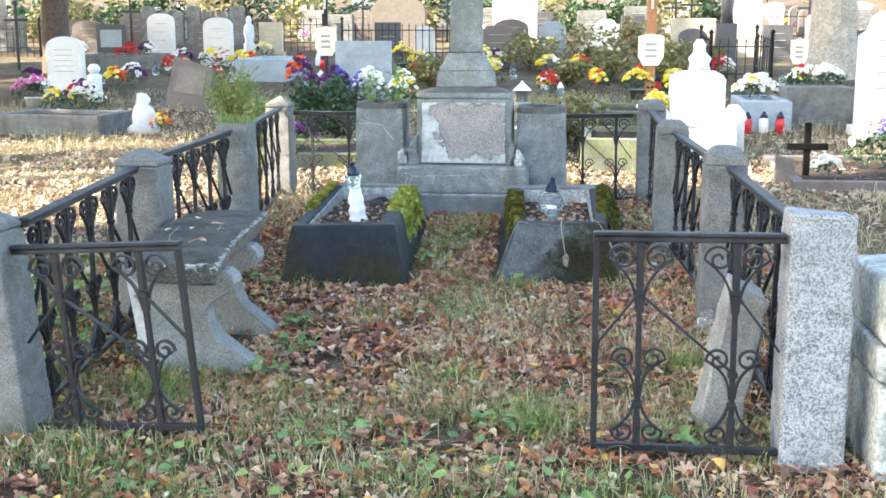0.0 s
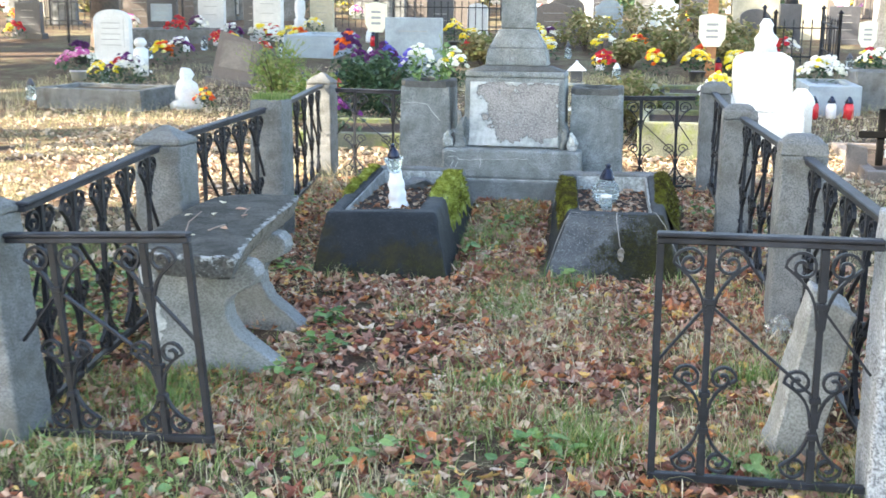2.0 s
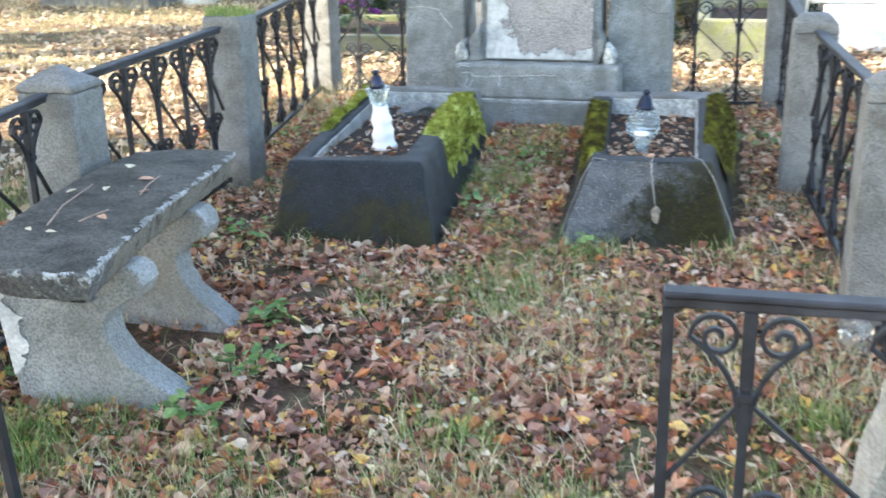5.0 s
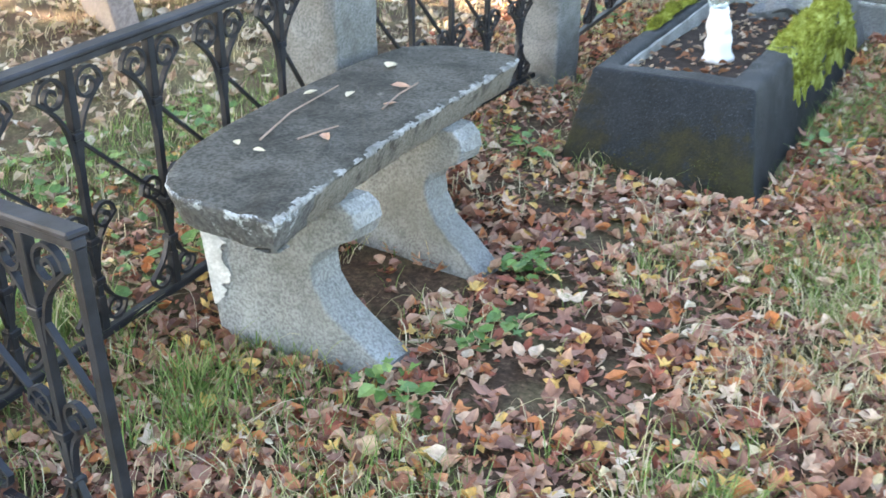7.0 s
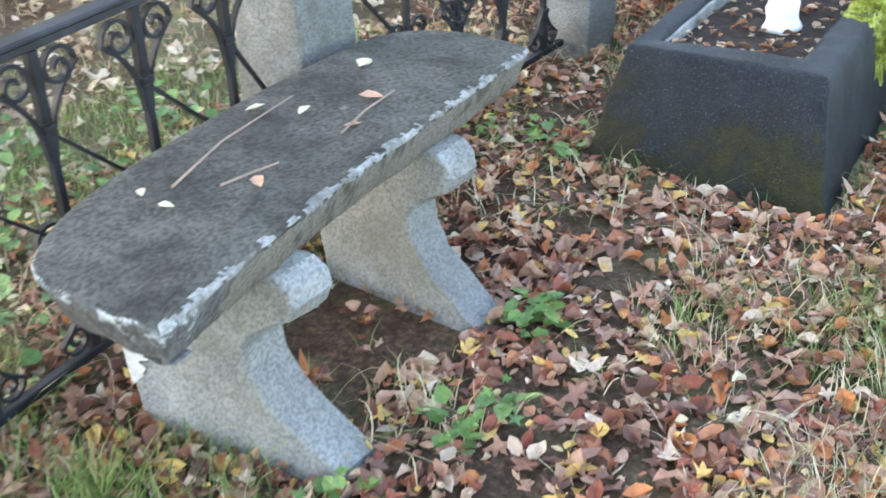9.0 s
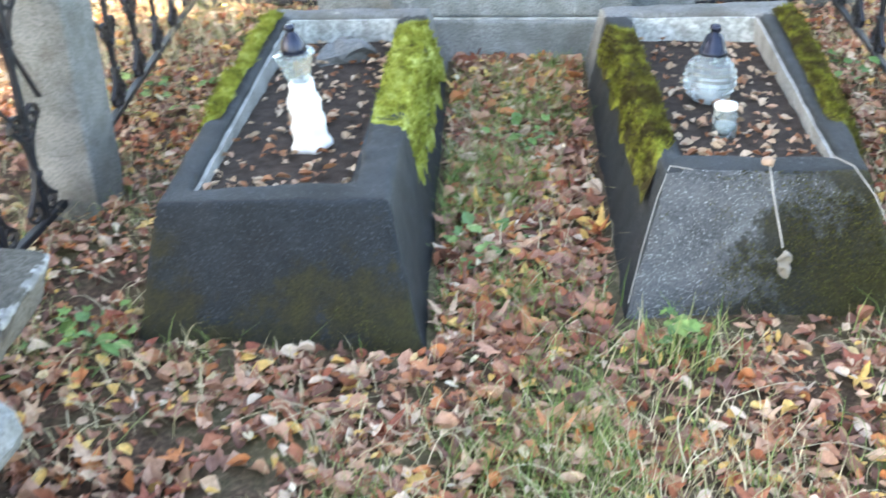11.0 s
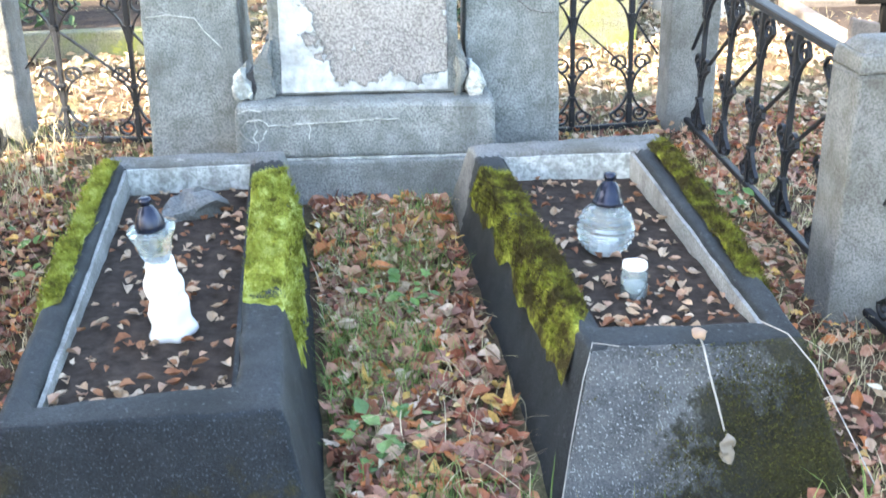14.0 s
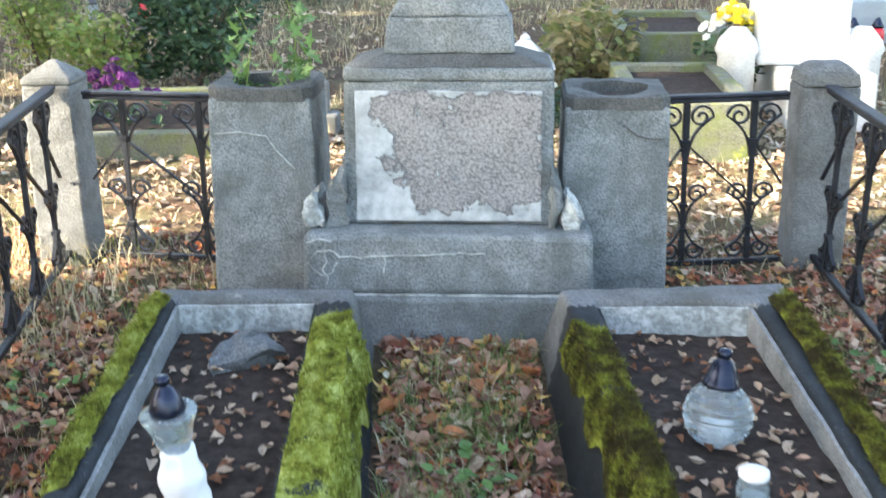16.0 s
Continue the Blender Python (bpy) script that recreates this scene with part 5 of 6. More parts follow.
def headstone(x, y, w, h, d, shape, material, label, turn=0.0, tilt=0.0, bars=3, plate=None, group="", sink=0.0):
    """A slab on a base, with plain bars for its writing."""
    t = thing("headstone", pose(x, y, ground_at(x, y) - sink, 0, 0, turn), label, "headstone", group)
    a = w / 2
    bm = bmesh.new()
    box(bm, -a - 0.06, a + 0.06, -d / 2 - 0.06, d / 2 + 0.06, -0.1, 0.12, 0.012, 2)
    part("base", weather(bm, 3, 0.003, 7.0, x, 0.2), material, t)
    out = [(-a, 0.1), (a, 0.1)]
    if shape == "round":
        out += [(a * math.cos(q), h - a * 0.55 + a * 0.55 * math.sin(q)) for q in (math.pi * i / 12 for i in range(13))]
    elif shape == "shoulder":
        out += [(a, h * 0.8), (a * 0.75, h * 0.84), (a * 0.6, h * 0.95), (a * 0.3, h), (-a * 0.3, h), (-a * 0.6, h * 0.95), (-a * 0.75, h * 0.84), (-a, h * 0.8)]
    elif shape == "slant":
        out += [(a, h * 0.88), (-a, h)]
    else:
        out += [(a, h), (-a, h)]
    bm = bmesh.new()
    prism(bm, out, -d / 2, d / 2, 0.012)
    sl = part("slab", bm, material, t)
    sl.matrix_basis = pose(0, 0, 0, -tilt, 0, 0)
    if plate:
        bm = bmesh.new()
        box(bm, -a * 0.72, a * 0.72, -d / 2 - 0.012, -d / 2 + 0.004, h * 0.34, h * 0.84, 0.003)
        part("plate", bm, plate, sl)
    if bars:
        rng = random.Random(int(x * 100))
        for i in range(bars):
            bm = bmesh.new()
            q = rng.uniform(0.35, 0.6) * a
            zz = h * (0.76 - 0.38 * i / max(1, bars - 1)) if bars > 1 else h * 0.6
            box(bm, -q, q, -d / 2 - 0.0165, -d / 2 - 0.0125 if plate else -d / 2 + 0.002, zz, zz + 0.012)
            part("inscription_line", bm, LETTER, sl)
    return t


def low_grave(x, y, w, l, h, material, fill, label, turn=0.0, group=""):
    """A kerb frame with a fill."""
    t = thing("grave", pose(x, y, ground_at(x, y), 1.5, 0, turn), label, "grave", group)
    a, k = w / 2, 0.1
    for x0, x1, y0, y1 in ((-a, a, 0, k), (-a, a, l - k, l), (-a, -a + k, k + 0.002, l - k - 0.002), (a - k, a, k + 0.002, l - k - 0.002)):
        bm = bmesh.new()
        box(bm, x0, x1, y0, y1, -0.1, h, 0.012, 2)
        part("kerb", weather(bm, 3, 0.004, 7.0, x + y0, 0.15), material, t)
    bm = bmesh.new()
    box(bm, -a + k, a - k, k, l - k, -0.1, h - 0.05)
    part("fill", weather(bm, 3, 0.01, 6.0, y, 0.15), fill, t)
    return t


def candle_lantern(x, y, z, h, body, lid, label, group=""):
    t = thing("grave_candle", pose(x, y, z), label, "grave candle", group)
    r = h * 0.22
    bm = bmesh.new()
    part("body", lathe(bm, [(r * 0.8, 0), (r, h * 0.05), (r, h * 0.55), (r * 0.75, h * 0.68), (r * 0.6, h * 0.7)], n=16), body, t, "", True)
    bm = bmesh.new()
    part("lid", lathe(bm, [(r * 0.85, h * 0.702), (r * 0.85, h * 0.75), (r * 0.5, h * 0.88), (r * 0.2, h), (r * 0.1, h)], n=16), lid, t, "", True)
    return t


def cross_post(x, y, w, h, r, material, label, figure=None, plaque=None, arm=0.72, name="cross"):
    t = thing(name, pose(x, y, ground_at(x, y)), label, "cross")
    bm = bmesh.new()
    box(bm, -r, r, -r * 0.6, r * 0.6, -0.2, h, 0.006)
    part("upright", bm, material, t)
    bm = bmesh.new()
    box(bm, -w / 2, w / 2, -r * 0.6 - 0.012, r * 0.6 - 0.012, h * arm - r, h * arm + r, 0.006)
    part("arm", bm, material, t)
    if figure:
        bm = bmesh.new()
        lathe(bm, [(0.015, -0.26), (0.022, -0.1), (0.034, 0.05), (0.04, 0.1), (0.02, 0.12), (0.025, 0.16), (0.01, 0.19)], 0, -r * 0.6 - 0.05, h * arm, 10)
        tube(bm, [(-0.2, -r * 0.6 - 0.045, h * arm + 0.09), (0, -r * 0.6 - 0.05, h * arm + 0.05), (0.2, -r * 0.6 - 0.045, h * arm + 0.09)], 0.016, 0.016, 6)
        part("ornament", bm, figure, t, "small pale metal ornament")
    if plaque:
        zc, pw, ph = plaque
        bm = bmesh.new()
        prism(bm, [(-pw / 2, zc + ph / 2), (-pw / 2, zc - ph * 0.2), (-pw * 0.3, zc - ph / 2), (pw * 0.3, zc - ph / 2), (pw / 2, zc - ph * 0.2), (pw / 2, zc + ph / 2), (0, zc + ph * 0.58)], -r * 0.6 - 0.03, -r * 0.6 - 0.002)
        part("plaque", bm, PAPER, t, "cream shield-shaped name plaque")
        for i in range(3):
            bm = bmesh.new()
            box(bm, -pw * 0.22, pw * 0.22, -r * 0.6 - 0.034, -r * 0.6 - 0.028, zc + ph * (0.18 - 0.2 * i), zc + ph * (0.26 - 0.2 * i))
            part("inscription_line", bm, LETTER, t)
    return t


def at(x, y):
    return ground_at(x, y)


# left background
tree(-9.98, 21.8, 0.26, 9.0, 3.4, 8.0, 2.2, 2500, 0.2, BARK, "brown-barked tree trunk leaning a little among the graves", 11, (0.03, 0.0))
headstone(-8.43, 19.05, 0.66, 0.98, 0.14, "round", MARBLE, "white round-topped headstone with a pale plate", 0, 0, 5, MARBLE)
low_grave(-6.15, 13.75, 1.5, 0.9, 0.26, POST, GROUND, "grey stone grave kerb filled with plants", -6)
t = thing("stone_bollard", pose(-7.32, 17.75, at(-7.32, 17.75)), "small white stone bollard with a ball top", "bollard")
bm = bmesh.new()
part("shaft", lathe(bm, [(0.12, -0.05), (0.12, 0.42), (0.09, 0.44), (0.07, 0.46)], n=18), MARBLE, t, "", True)
bm = bmesh.new()
part("ball", lathe(bm, [(0.05, 0.455), (0.1, 0.5), (0.1, 0.55), (0.06, 0.6), (0.02, 0.61)], n=18), MARBLE, t, "", True)
bouquet(-7.95, 16.9, at(-7.95, 16.9), 0.34, 0.5, ((PINK, 26, -0.2, 0.8), (WHITE, 8, 0.5, 0.5)), "pink flowers in a white pot", 1, MARBLE, 0.06)
bouquet(-7.3, 16.5, at(-7.3, 16.5), 0.32, 0.36, ((YELLOW, 22, 0, 0.9),), "low yellow flowers beside a headstone", 2, None, 0.05)
bouquet(-6.85, 16.3, at(-6.85, 16.3), 0.4, 0.48, ((WHITE, 16, 0.3, 0.6), (PURPLE, 14, -0.2, 0.7), (RED, 5, 0, 0.6)), "white and dark purple flowers with greenery", 3, None, 0.055, 200)
bouquet(-9.3, 19.5, at(-9.3, 19.5), 0.25, 0.4, ((PURPLE, 24, 0, 0.9),), "purple flowers in a dark pot", 4, DARK_STONE)
leaning = headstone(-5.39, 16.7, 0.68, 0.82, 0.12, "slant", BROWN_STONE, "brown headstone leaning sideways with a worn plate", -6, 12, 0, WORN_PLATE)
leaning.matrix_basis = leaning.matrix_basis @ pose(0, 0, -0.05, 0, 8, 0)
headstone(-11.2, 27.25, 0.75, 0.85, 0.16, "square", DARK_STONE, "dark headstone with a grey plate", 5, 0, 4, BLUE_STONE)
bouquet(-11.7, 25.6, at(-11.7, 25.6), 0.3, 0.6, ((YELLOW, 30, 0, 0.9),), "yellow flowers in a red pot", 5, RED_PLASTIC, 0.07)
bouquet(-9.75, 24.8, at(-9.75, 24.8), 0.34, 0.55, ((RED, 30, 0, 0.9),), "dark red bushy flowers", 6, None, 0.07)
low_grave(-9.6, 24.2, 2.2, 1.6, 0.3, POST, GROUND, "low grey grave kerb covered with leaves", 4)
bm = bmesh.new()
lathe(bm, [(0.2, -0.05), (0.21, 0.06), (0.13, 0.12), (0.15, 0.2), (0.12, 0.3), (0.07, 0.36), (0.08, 0.42), (0.06, 0.48), (0.02, 0.5)], n=18, ripple=0.14, waves=3)
for v in bm.verts:
    v.co += noise.noise_vector(v.co * 12) * 0.03
solo("white_statuette", bm, MARBLE, pose(-5.03, 14.2, at(-5.03, 14.2)), "small white statuette standing in sunlit grass", "statue", smooth=True)
bouquet(-4.75, 14.1, at(-4.75, 14.1), 0.16, 0.26, ((ORANGE, 10, 0, 0.9), (YELLOW, 6, 0, 0.9)), "small orange flowers in the grass", 7, None, 0.04, 30)
for i in range(7):
    headstone(-12.6 + i * 0.46, 33.1 + 0.1 * (i % 2), 0.34 if i % 3 else 0.42, 0.98 if i % 3 else 1.15, 0.16, "square" if i % 3 else "round", POST, "tall grey stone slab in a row of fence stones", 0, 0, 0, None, "stone slabs in a row")
bm = bmesh.new()
lathe(bm, [(0.15, -0.05), (0.15, 0.3), (0.1, 0.34), (0.14, 0.55), (0.12, 0.75), (0.06, 0.82), (0.08, 0.92), (0.03, 1.0)], n=16, ripple=0.1, waves=3)
solo("white_statue", bm, MARBLE, pose(-8.0, 28.3, at(-8, 28.3)), "small white garden-like statue on a grave", "statue", smooth=True)
headstone(-7.45, 28.4, 0.6, 0.85, 0.14, "square", SAND_STONE, "pale sandstone headstone with yellow flowers before it", 0, 0, 3)
bouquet(-7.5, 27.8, at(-7.5, 27.8), 0.3, 0.4, ((YELLOW, 20, 0, 0.9), (WHITE, 12, 0, 1.0)), "yellow and white flowers on a grave", 8, None, 0.06)
low_grave(-5.6, 21.3, 1.0, 1.9, 0.42, BLUE_STONE, BLUE_STONE, "blue-grey tomb slab with a low kerb", 3)
bouquet(-6.2, 20.4, at(-6.2, 20.4), 0.2, 0.4, ((RED, 12, 0, 0.9), (WHITE, 8, 0, 0.9)), "red and white flowers beside a tomb", 9, None, 0.05, 60)
feathery = shrub(-3.6, 13.6, 0.4, 0.46, 900, 0.05, PALE_SHRUB, "feathery light green shrub behind the plot's fence", 21)
fr, sh = random.Random(21), []
for _ in range(70):
    a, reach, tall = fr.uniform(0, 6.28), fr.uniform(0.1, 0.5), fr.uniform(0.45, 1.0)
    for i in range(26):
        f = 0.25 + 0.75 * i / 25
        p = Vector((math.cos(a) * reach * f * f, math.sin(a) * reach * f * f, tall * (1.35 * f - 0.4 * f * f)))
        for side in (-1, 1):
            sh.append(blade_shape(p, fr.uniform(0.0, 0.05), 0.008, fr.uniform(0.05, 0.1) * (1.2 - f), a + side * fr.uniform(0.7, 1.5)))
scatter_mesh("frond", sh, PALE_SHRUB, "", "", feathery, "")

# beside the plot's left fence
headstone(-3.9, 6.95, 0.62, 1.13, 0.13, "square", ROSE_STONE, "pinkish-brown stone slab leaning beside the fence", -25, -11, 0, None, "", 0.2)
headstone(-3.85, 7.55, 0.46, 1.3, 0.1, "square", BLACK_STONE, "black stone slab leaning behind a headstone", -25, -9, 0, None, "", 0.2)
tree(-6.1, 10.2, 0.17, 8.5, 1.6, 8.0, 1.2, 260, 0.2, BARK, "slim brown tree trunk in sunlit grass", 13)

# flowers, cross and headstone behind the plot
for k, (fx, fy, fh, fr, grp, lab) in enumerate((
        (-3.75, 17.3, 0.78, 0.3, ((ORANGE, 18, -0.3, 0.5), (PURPLE, 30, 0.2, 0.8)), "orange and purple flowers heaped on a grave"),
        (-3.2, 17.25, 0.6, 0.34, ((PURPLE, 36, 0, 0.9), (BLUE, 18, 0.5, 0.5)), "purple and blue flowers heaped on a grave"),
        (-2.65, 17.2, 0.6, 0.32, ((WHITE, 34, 0.1, 0.9), (BLUE, 14, -0.5, 0.5)), "white and blue flowers heaped on a grave"),
        (-2.15, 17.3, 0.55, 0.26, ((WHITE, 26, 0, 0.9), (YELLOW, 6, 0, 0.8)), "white and pale yellow flowers on a grave"))):
    bouquet(fx, fy, at(fx, fy), fr, fh, grp, lab, 30 + k, None, 0.07, 220)
shrub(-3.2, 16.8, 0.6, 0.12, 900, 0.07, EVERGREEN, "low dark green ground plant before the flowers", 22)
headstone(-3.0, 18.5, 0.92, 0.92, 0.14, "square", BLUE_STONE, "wide blue-grey headstone with a low inscription", 0, 0, 2)
cross_post(-4.2, 20.9, 0.95, 2.1, 0.035, IRON, "black iron cross with a cream plaque behind flowers", MARBLE, (0.78, 0.4, 0.5), 0.78)
headstone(-3.2, 26.5, 0.46, 0.82, 0.14, "round", MARBLE, "white round-topped headstone beside the monument", 0, 0, 0)
bouquet(-3.3, 24.0, at(-3.3, 24.0), 0.24, 0.6, ((YELLOW, 22, 0, 0.9),), "yellow flowers in a dark pot", 41, DARK_STONE, 0.06)
bouquet(-1.55, 23.6, at(-1.55, 23.6), 0.24, 0.55, ((YELLOW, 16, 0, 0.9), (WHITE, 10, 0.2, 0.9)), "yellow and white flowers on a slab", 42, None, 0.06)
headstone(-4.6, 31.0, 1.5, 1.45, 0.2, "round", BROWN_STONE, "large brown round-topped headstone", 0, 0, 0)
headstone(-1.6, 33.5, 1.3, 1.3, 0.2, "square", MARBLE, "large white headstone with a dark cross", 0, 0, 2)
for k, (sx, sy, r) in enumerate(((-0.6, 24.0, 0.7), (0.5, 25.0, 0.8), (1.0, 21.5, 0.55), (2.1, 22.5, 0.7), (2.0, 20.0, 0.5), (-2.2, 20.5, 0.5), (3.0, 23.6, 0.5), (0.3, 20.6, 0.4))):
    shrub(sx, sy, r, r * 0.62, 700, 0.1, DRY_SHRUB, "dry olive-brown shrub between the graves", 60 + k)


def roofed_lantern(x, y, h, label):
    t = thing("roofed_lantern", pose(x, y, at(x, y)), label, "grave lantern")
    w = h * 0.32
    bm = bmesh.new()
    box(bm, -w, w, -w, w, -0.02, h * 0.08, 0.005)
    part("base", bm, BLUE_STONE, t)
    bm = bmesh.new()
    box(bm, -w * 0.75, w * 0.75, -w * 0.75, w * 0.75, h * 0.08, h * 0.58, 0.004)
    part("body", bm, DARK_STONE, t, "dark glazed body")
    bm = bmesh.new()
    hexa(bm, [(-w * 1.25, -w * 1.25, h * 0.58), (w * 1.25, -w * 1.25, h * 0.58), (w * 1.25, w * 1.25, h * 0.58), (-w * 1.25, w * 1.25, h * 0.58)], [(-w * 0.2, -w * 0.2, h * 0.92), (w * 0.2, -w * 0.2, h * 0.92), (w * 0.2, w * 0.2, h * 0.92), (-w * 0.2, w * 0.2, h * 0.92)], 0.004)
    part("roof", bm, MARBLE, t, "pale hipped roof")
    bm = bmesh.new()
    part("knob", lathe(bm, [(w * 0.18, h * 0.9), (w * 0.22, h * 0.95), (w * 0.08, h * 1.0)], n=12), MARBLE, t)


roofed_lantern(-0.35, 17.8, 0.36, "small grave lantern with a pale roof and dark sides")
candle_lantern(0.23, 18.2, at(0.23, 18.2), 0.3, MILKY, WAX, "frosted white grave candle behind the pier")
candle_lantern(-0.1, 20.0, at(-0.1, 20), 0.34, WAX, WAX, "white grave candle among shrubs")
bouquet(0.7, 24.6, at(0.7, 24.6), 0.36, 0.62, ((WHITE, 14, -0.4, 0.6), (WHITE, 10, 0.5, 0.5)), "green wreath with white flowers", 44, None, 0.07, 260)

# right background
cross_post(1.67, 19.3, 0.85, 2.3, 0.08, WOOD, "varnished wooden cross with a cream name plaque", MARBLE, (0.72, 0.42, 0.48), 0.72)
bouquet(1.45, 18.7, at(1.45, 18.7), 0.26, 0.5, ((YELLOW, 46, 0, 0.95),), "yellow chrysanthemums in a dark pot", 45, DARK_STONE, 0.05)
t = thing("white_tomb", pose(1.86, 12.05, at(1.86, 12.05)), "white stepped tomb with a small statue on top", "tomb")
for x0, x1, y0, y1, z0, z1 in ((-0.18, 0.36, -0.1, 1.7, -0.1, 0.34), (-0.3, 0.27, 0.25, 0.6, 0.34, 0.86)):
    bm = bmesh.new()
    box(bm, x0, x1, y0, y1, z0, z1, 0.03, 3)
    part("block", weather(bm, 4, 0.004, 6.0, z1, 0.1), MARBLE, t)
for px in (-0.42, 0.36):
    bm = bmesh.new()
    part("side_pillar", lathe(bm, [(0.12, -0.1), (0.12, 0.4), (0.14, 0.44), (0.12, 0.5), (0.05, 0.58)], px, 0.3, 0, 16), MARBLE, t, "", True)
bm = bmesh.new()
prism(bm, [(-0.28, 0.86), (0.25, 0.86), (0.25, 0.88), (0.16, 0.93), (-0.18, 0.93), (-0.28, 0.88)], 0.3, 0.55, 0.01)
part("shoulder", bm, MARBLE, t)
bm = bmesh.new()
lathe(bm, [(0.12, 0.92), (0.1, 1.0), (0.12, 1.06), (0.07, 1.12), (0.06, 1.16), (0.07, 1.2), (0.03, 1.26)], 0.0, 0.42, 0, 16, 0.1, 3)
solo("angel_figure", bm, MARBLE, pose(1.85, 12.05, at(1.85, 12.05)), "small white kneeling figure of stone", "statue", smooth=True)
bouquet(3.0, 16.3, at(3, 16.3), 0.4, 0.6, ((WHITE, 70, 0, 0.95), (YELLOW, 12, -0.4, 0.5)), "cream chrysanthemums in a broad pot", 46, DARK_STONE, 0.055, 260)
t = thing("stone_flower_box", pose(3.7, 15.5, at(3.7, 15.5)), "grey stone flower box planted with white flowers", "flower box")
bm = bmesh.new()
hexa(bm, [(-0.4, 0, -0.1), (0.4, 0, -0.1), (0.4, 0.8, -0.1), (-0.4, 0.8, -0.1)], [(-0.45, -0.03, 0.5), (0.45, -0.03, 0.5), (0.45, 0.85, 0.5), (-0.45, 0.85, 0.5)], 0.02, 2)
part("box", weather(bm, 4, 0.004, 6.0, 3, 0.1), POST, t)
bouquet(3.7, 15.85, at(3.7, 15.85) + 0.5, 0.42, 0.26, ((WHITE, 50, -0.1, 0.9),), "white flowers and greenery in a flower box", 47, None, 0.055, 300)
low_grave(2.95, 15.0, 0.62, 1.3, 0.36, BLUE_STONE, BLUE_STONE, "small blue-grey tomb slab with three candles", 0)
for k, (lx, mt) in enumerate(((2.68, RED_PLASTIC), (2.88, WAX), (3.08, RED_PLASTIC))):
    candle_lantern(lx, 14.75, at(lx, 14.75), 0.27, mt, BLUE_CAP, "white grave candle before a slab" if mt is WAX else "red grave candle before a slab", "candles before the slab")
headstone(4.3, 14.65, 0.7, 1.5, 0.2, "shoulder", MARBLE, "large white shouldered headstone with faint lines", 0, 0, 4)
tree(5.2, 22.6, 0.42, 10.0, 3.6, 9.0, 2.2, 2500, 0.2, PALE_BARK, "thick pale-barked tree trunk among the graves", 12)
headstone(2.8, 25.0, 0.6, 0.82, 0.16, "round", DARK_STONE, "dark round-topped headstone in a sandstone frame", 0, 0, 0)
headstone(2.85, 25.5, 0.95, 1.02, 0.2, "square", SAND_STONE, "pale sandstone headstone with a dark inset", 0, 0, 0)
headstone(3.45, 24.6, 0.42, 0.95, 0.3, "square", DARK_STONE, "dark square pedestal with a statue", 0, 0, 0)
bm = bmesh.new()
lathe(bm, [(0.14, 0.9), (0.12, 1.2), (0.16, 1.5), (0.08, 1.66), (0.1, 1.76), (0.04, 1.88)], n=12, ripple=0.1, waves=3)
solo("dark_statue", bm, DARK_STONE, pose(3.45, 24.6, at(3.45, 24.6)), "dark draped statue on a square pedestal", "statue", smooth=True)
headstone(4.35, 28.5, 0.66, 2.0, 0.5, "square", SAND_STONE, "tall yellowish stone pillar", 0, 0, 0)
def railing(x, y, w, d, h, n, label):
    """Pointed iron bars between two rails, round three sides of a grave."""
    t = thing("grave_railing", pose(x, y, at(x, y)), label, "railing")
    sides = [(-w / 2, 0.0, w / 2, 0.0)] + ([(w / 2, 0.0, w / 2, d), (-w / 2, 0.0, -w / 2, d)] if d else [])
    for ax, ay, bx, by in sides:
        for z in (0.25 * h, 0.78 * h):
            bm = bmesh.new()
            tube(bm, [(ax, ay, z), (bx, by, z + by * 0.06)], 0.012, 0.012, 6)
            part("rail", bm, IRON, t)
        for i in range(n):
            f = i / (n - 1)
            px, py = ax + (bx - ax) * f, ay + (by - ay) * f
            big = i in (0, n - 1)
            r = 0.03 if big else 0.011
            top = (h * 1.12 if big else h * 0.95) + py * 0.06
            bm = bmesh.new()
            part("bar", lathe(bm, [(r, -0.15), (r, top - 0.08), (r * 1.8, top - 0.06), (r * 0.2, top)], px, py, 0, 7), IRON, t)


railing(3.3, 20.7, 1.05, 2.0, 0.9, 8, "black iron railing round a grave with pointed posts")
railing(-3.6, 26.2, 3.0, 0, 0.95, 20, "long rusty-black iron railing behind flowers")
railing(-7.6, 30.5, 2.0, 1.5, 0.9, 12, "black iron railing round a far grave")
railing(6.2, 33.0, 3.0, 0, 1.0, 18, "pale-lit iron railing by the path")
railing(-14.5, 28.0, 2.0, 1.5, 0.9, 12, "black iron railing round a far grave")
cross_post(4.38, 21.3, 0.1, 0.78, 0.02, IRON, "small white name plaque on an iron stake", None, (0.56, 0.3, 0.42), 0.7, "grave_marker")

# grave with a black cross beside the fence
low_grave(3.2, 10.2, 1.4, 1.9, 0.1, BROWN_STONE, SOIL, "low grave mound with grey kerb beside the fence", 0)
cross_post(2.72, 10.9, 0.37, 0.55, 0.03, plain("black_wood", (0.004, 0.004, 0.004), 0.8, 0.0, 0.2, 14.0, 0.1, 0.1), "small black wooden cross on a grave", None, None, 0.6)
bouquet(2.85, 10.65, at(2.85, 10.65) + 0.12, 0.14, 0.16, ((WHITE, 20, 0, 0.95),), "white flowers at the foot of the black cross", 48, None, 0.045, 40)
bouquet(3.5, 11.4, at(3.5, 11.4) + 0.1, 0.34, 0.42, ((WHITE, 20, -0.4, 0.6), (BLUE, 14, 0.2, 0.6), (ORANGE, 12, 0.3, 0.6)), "white, lilac and orange flowers with dark leaves", 49, None, 0.055, 260)
bm = bmesh.new()
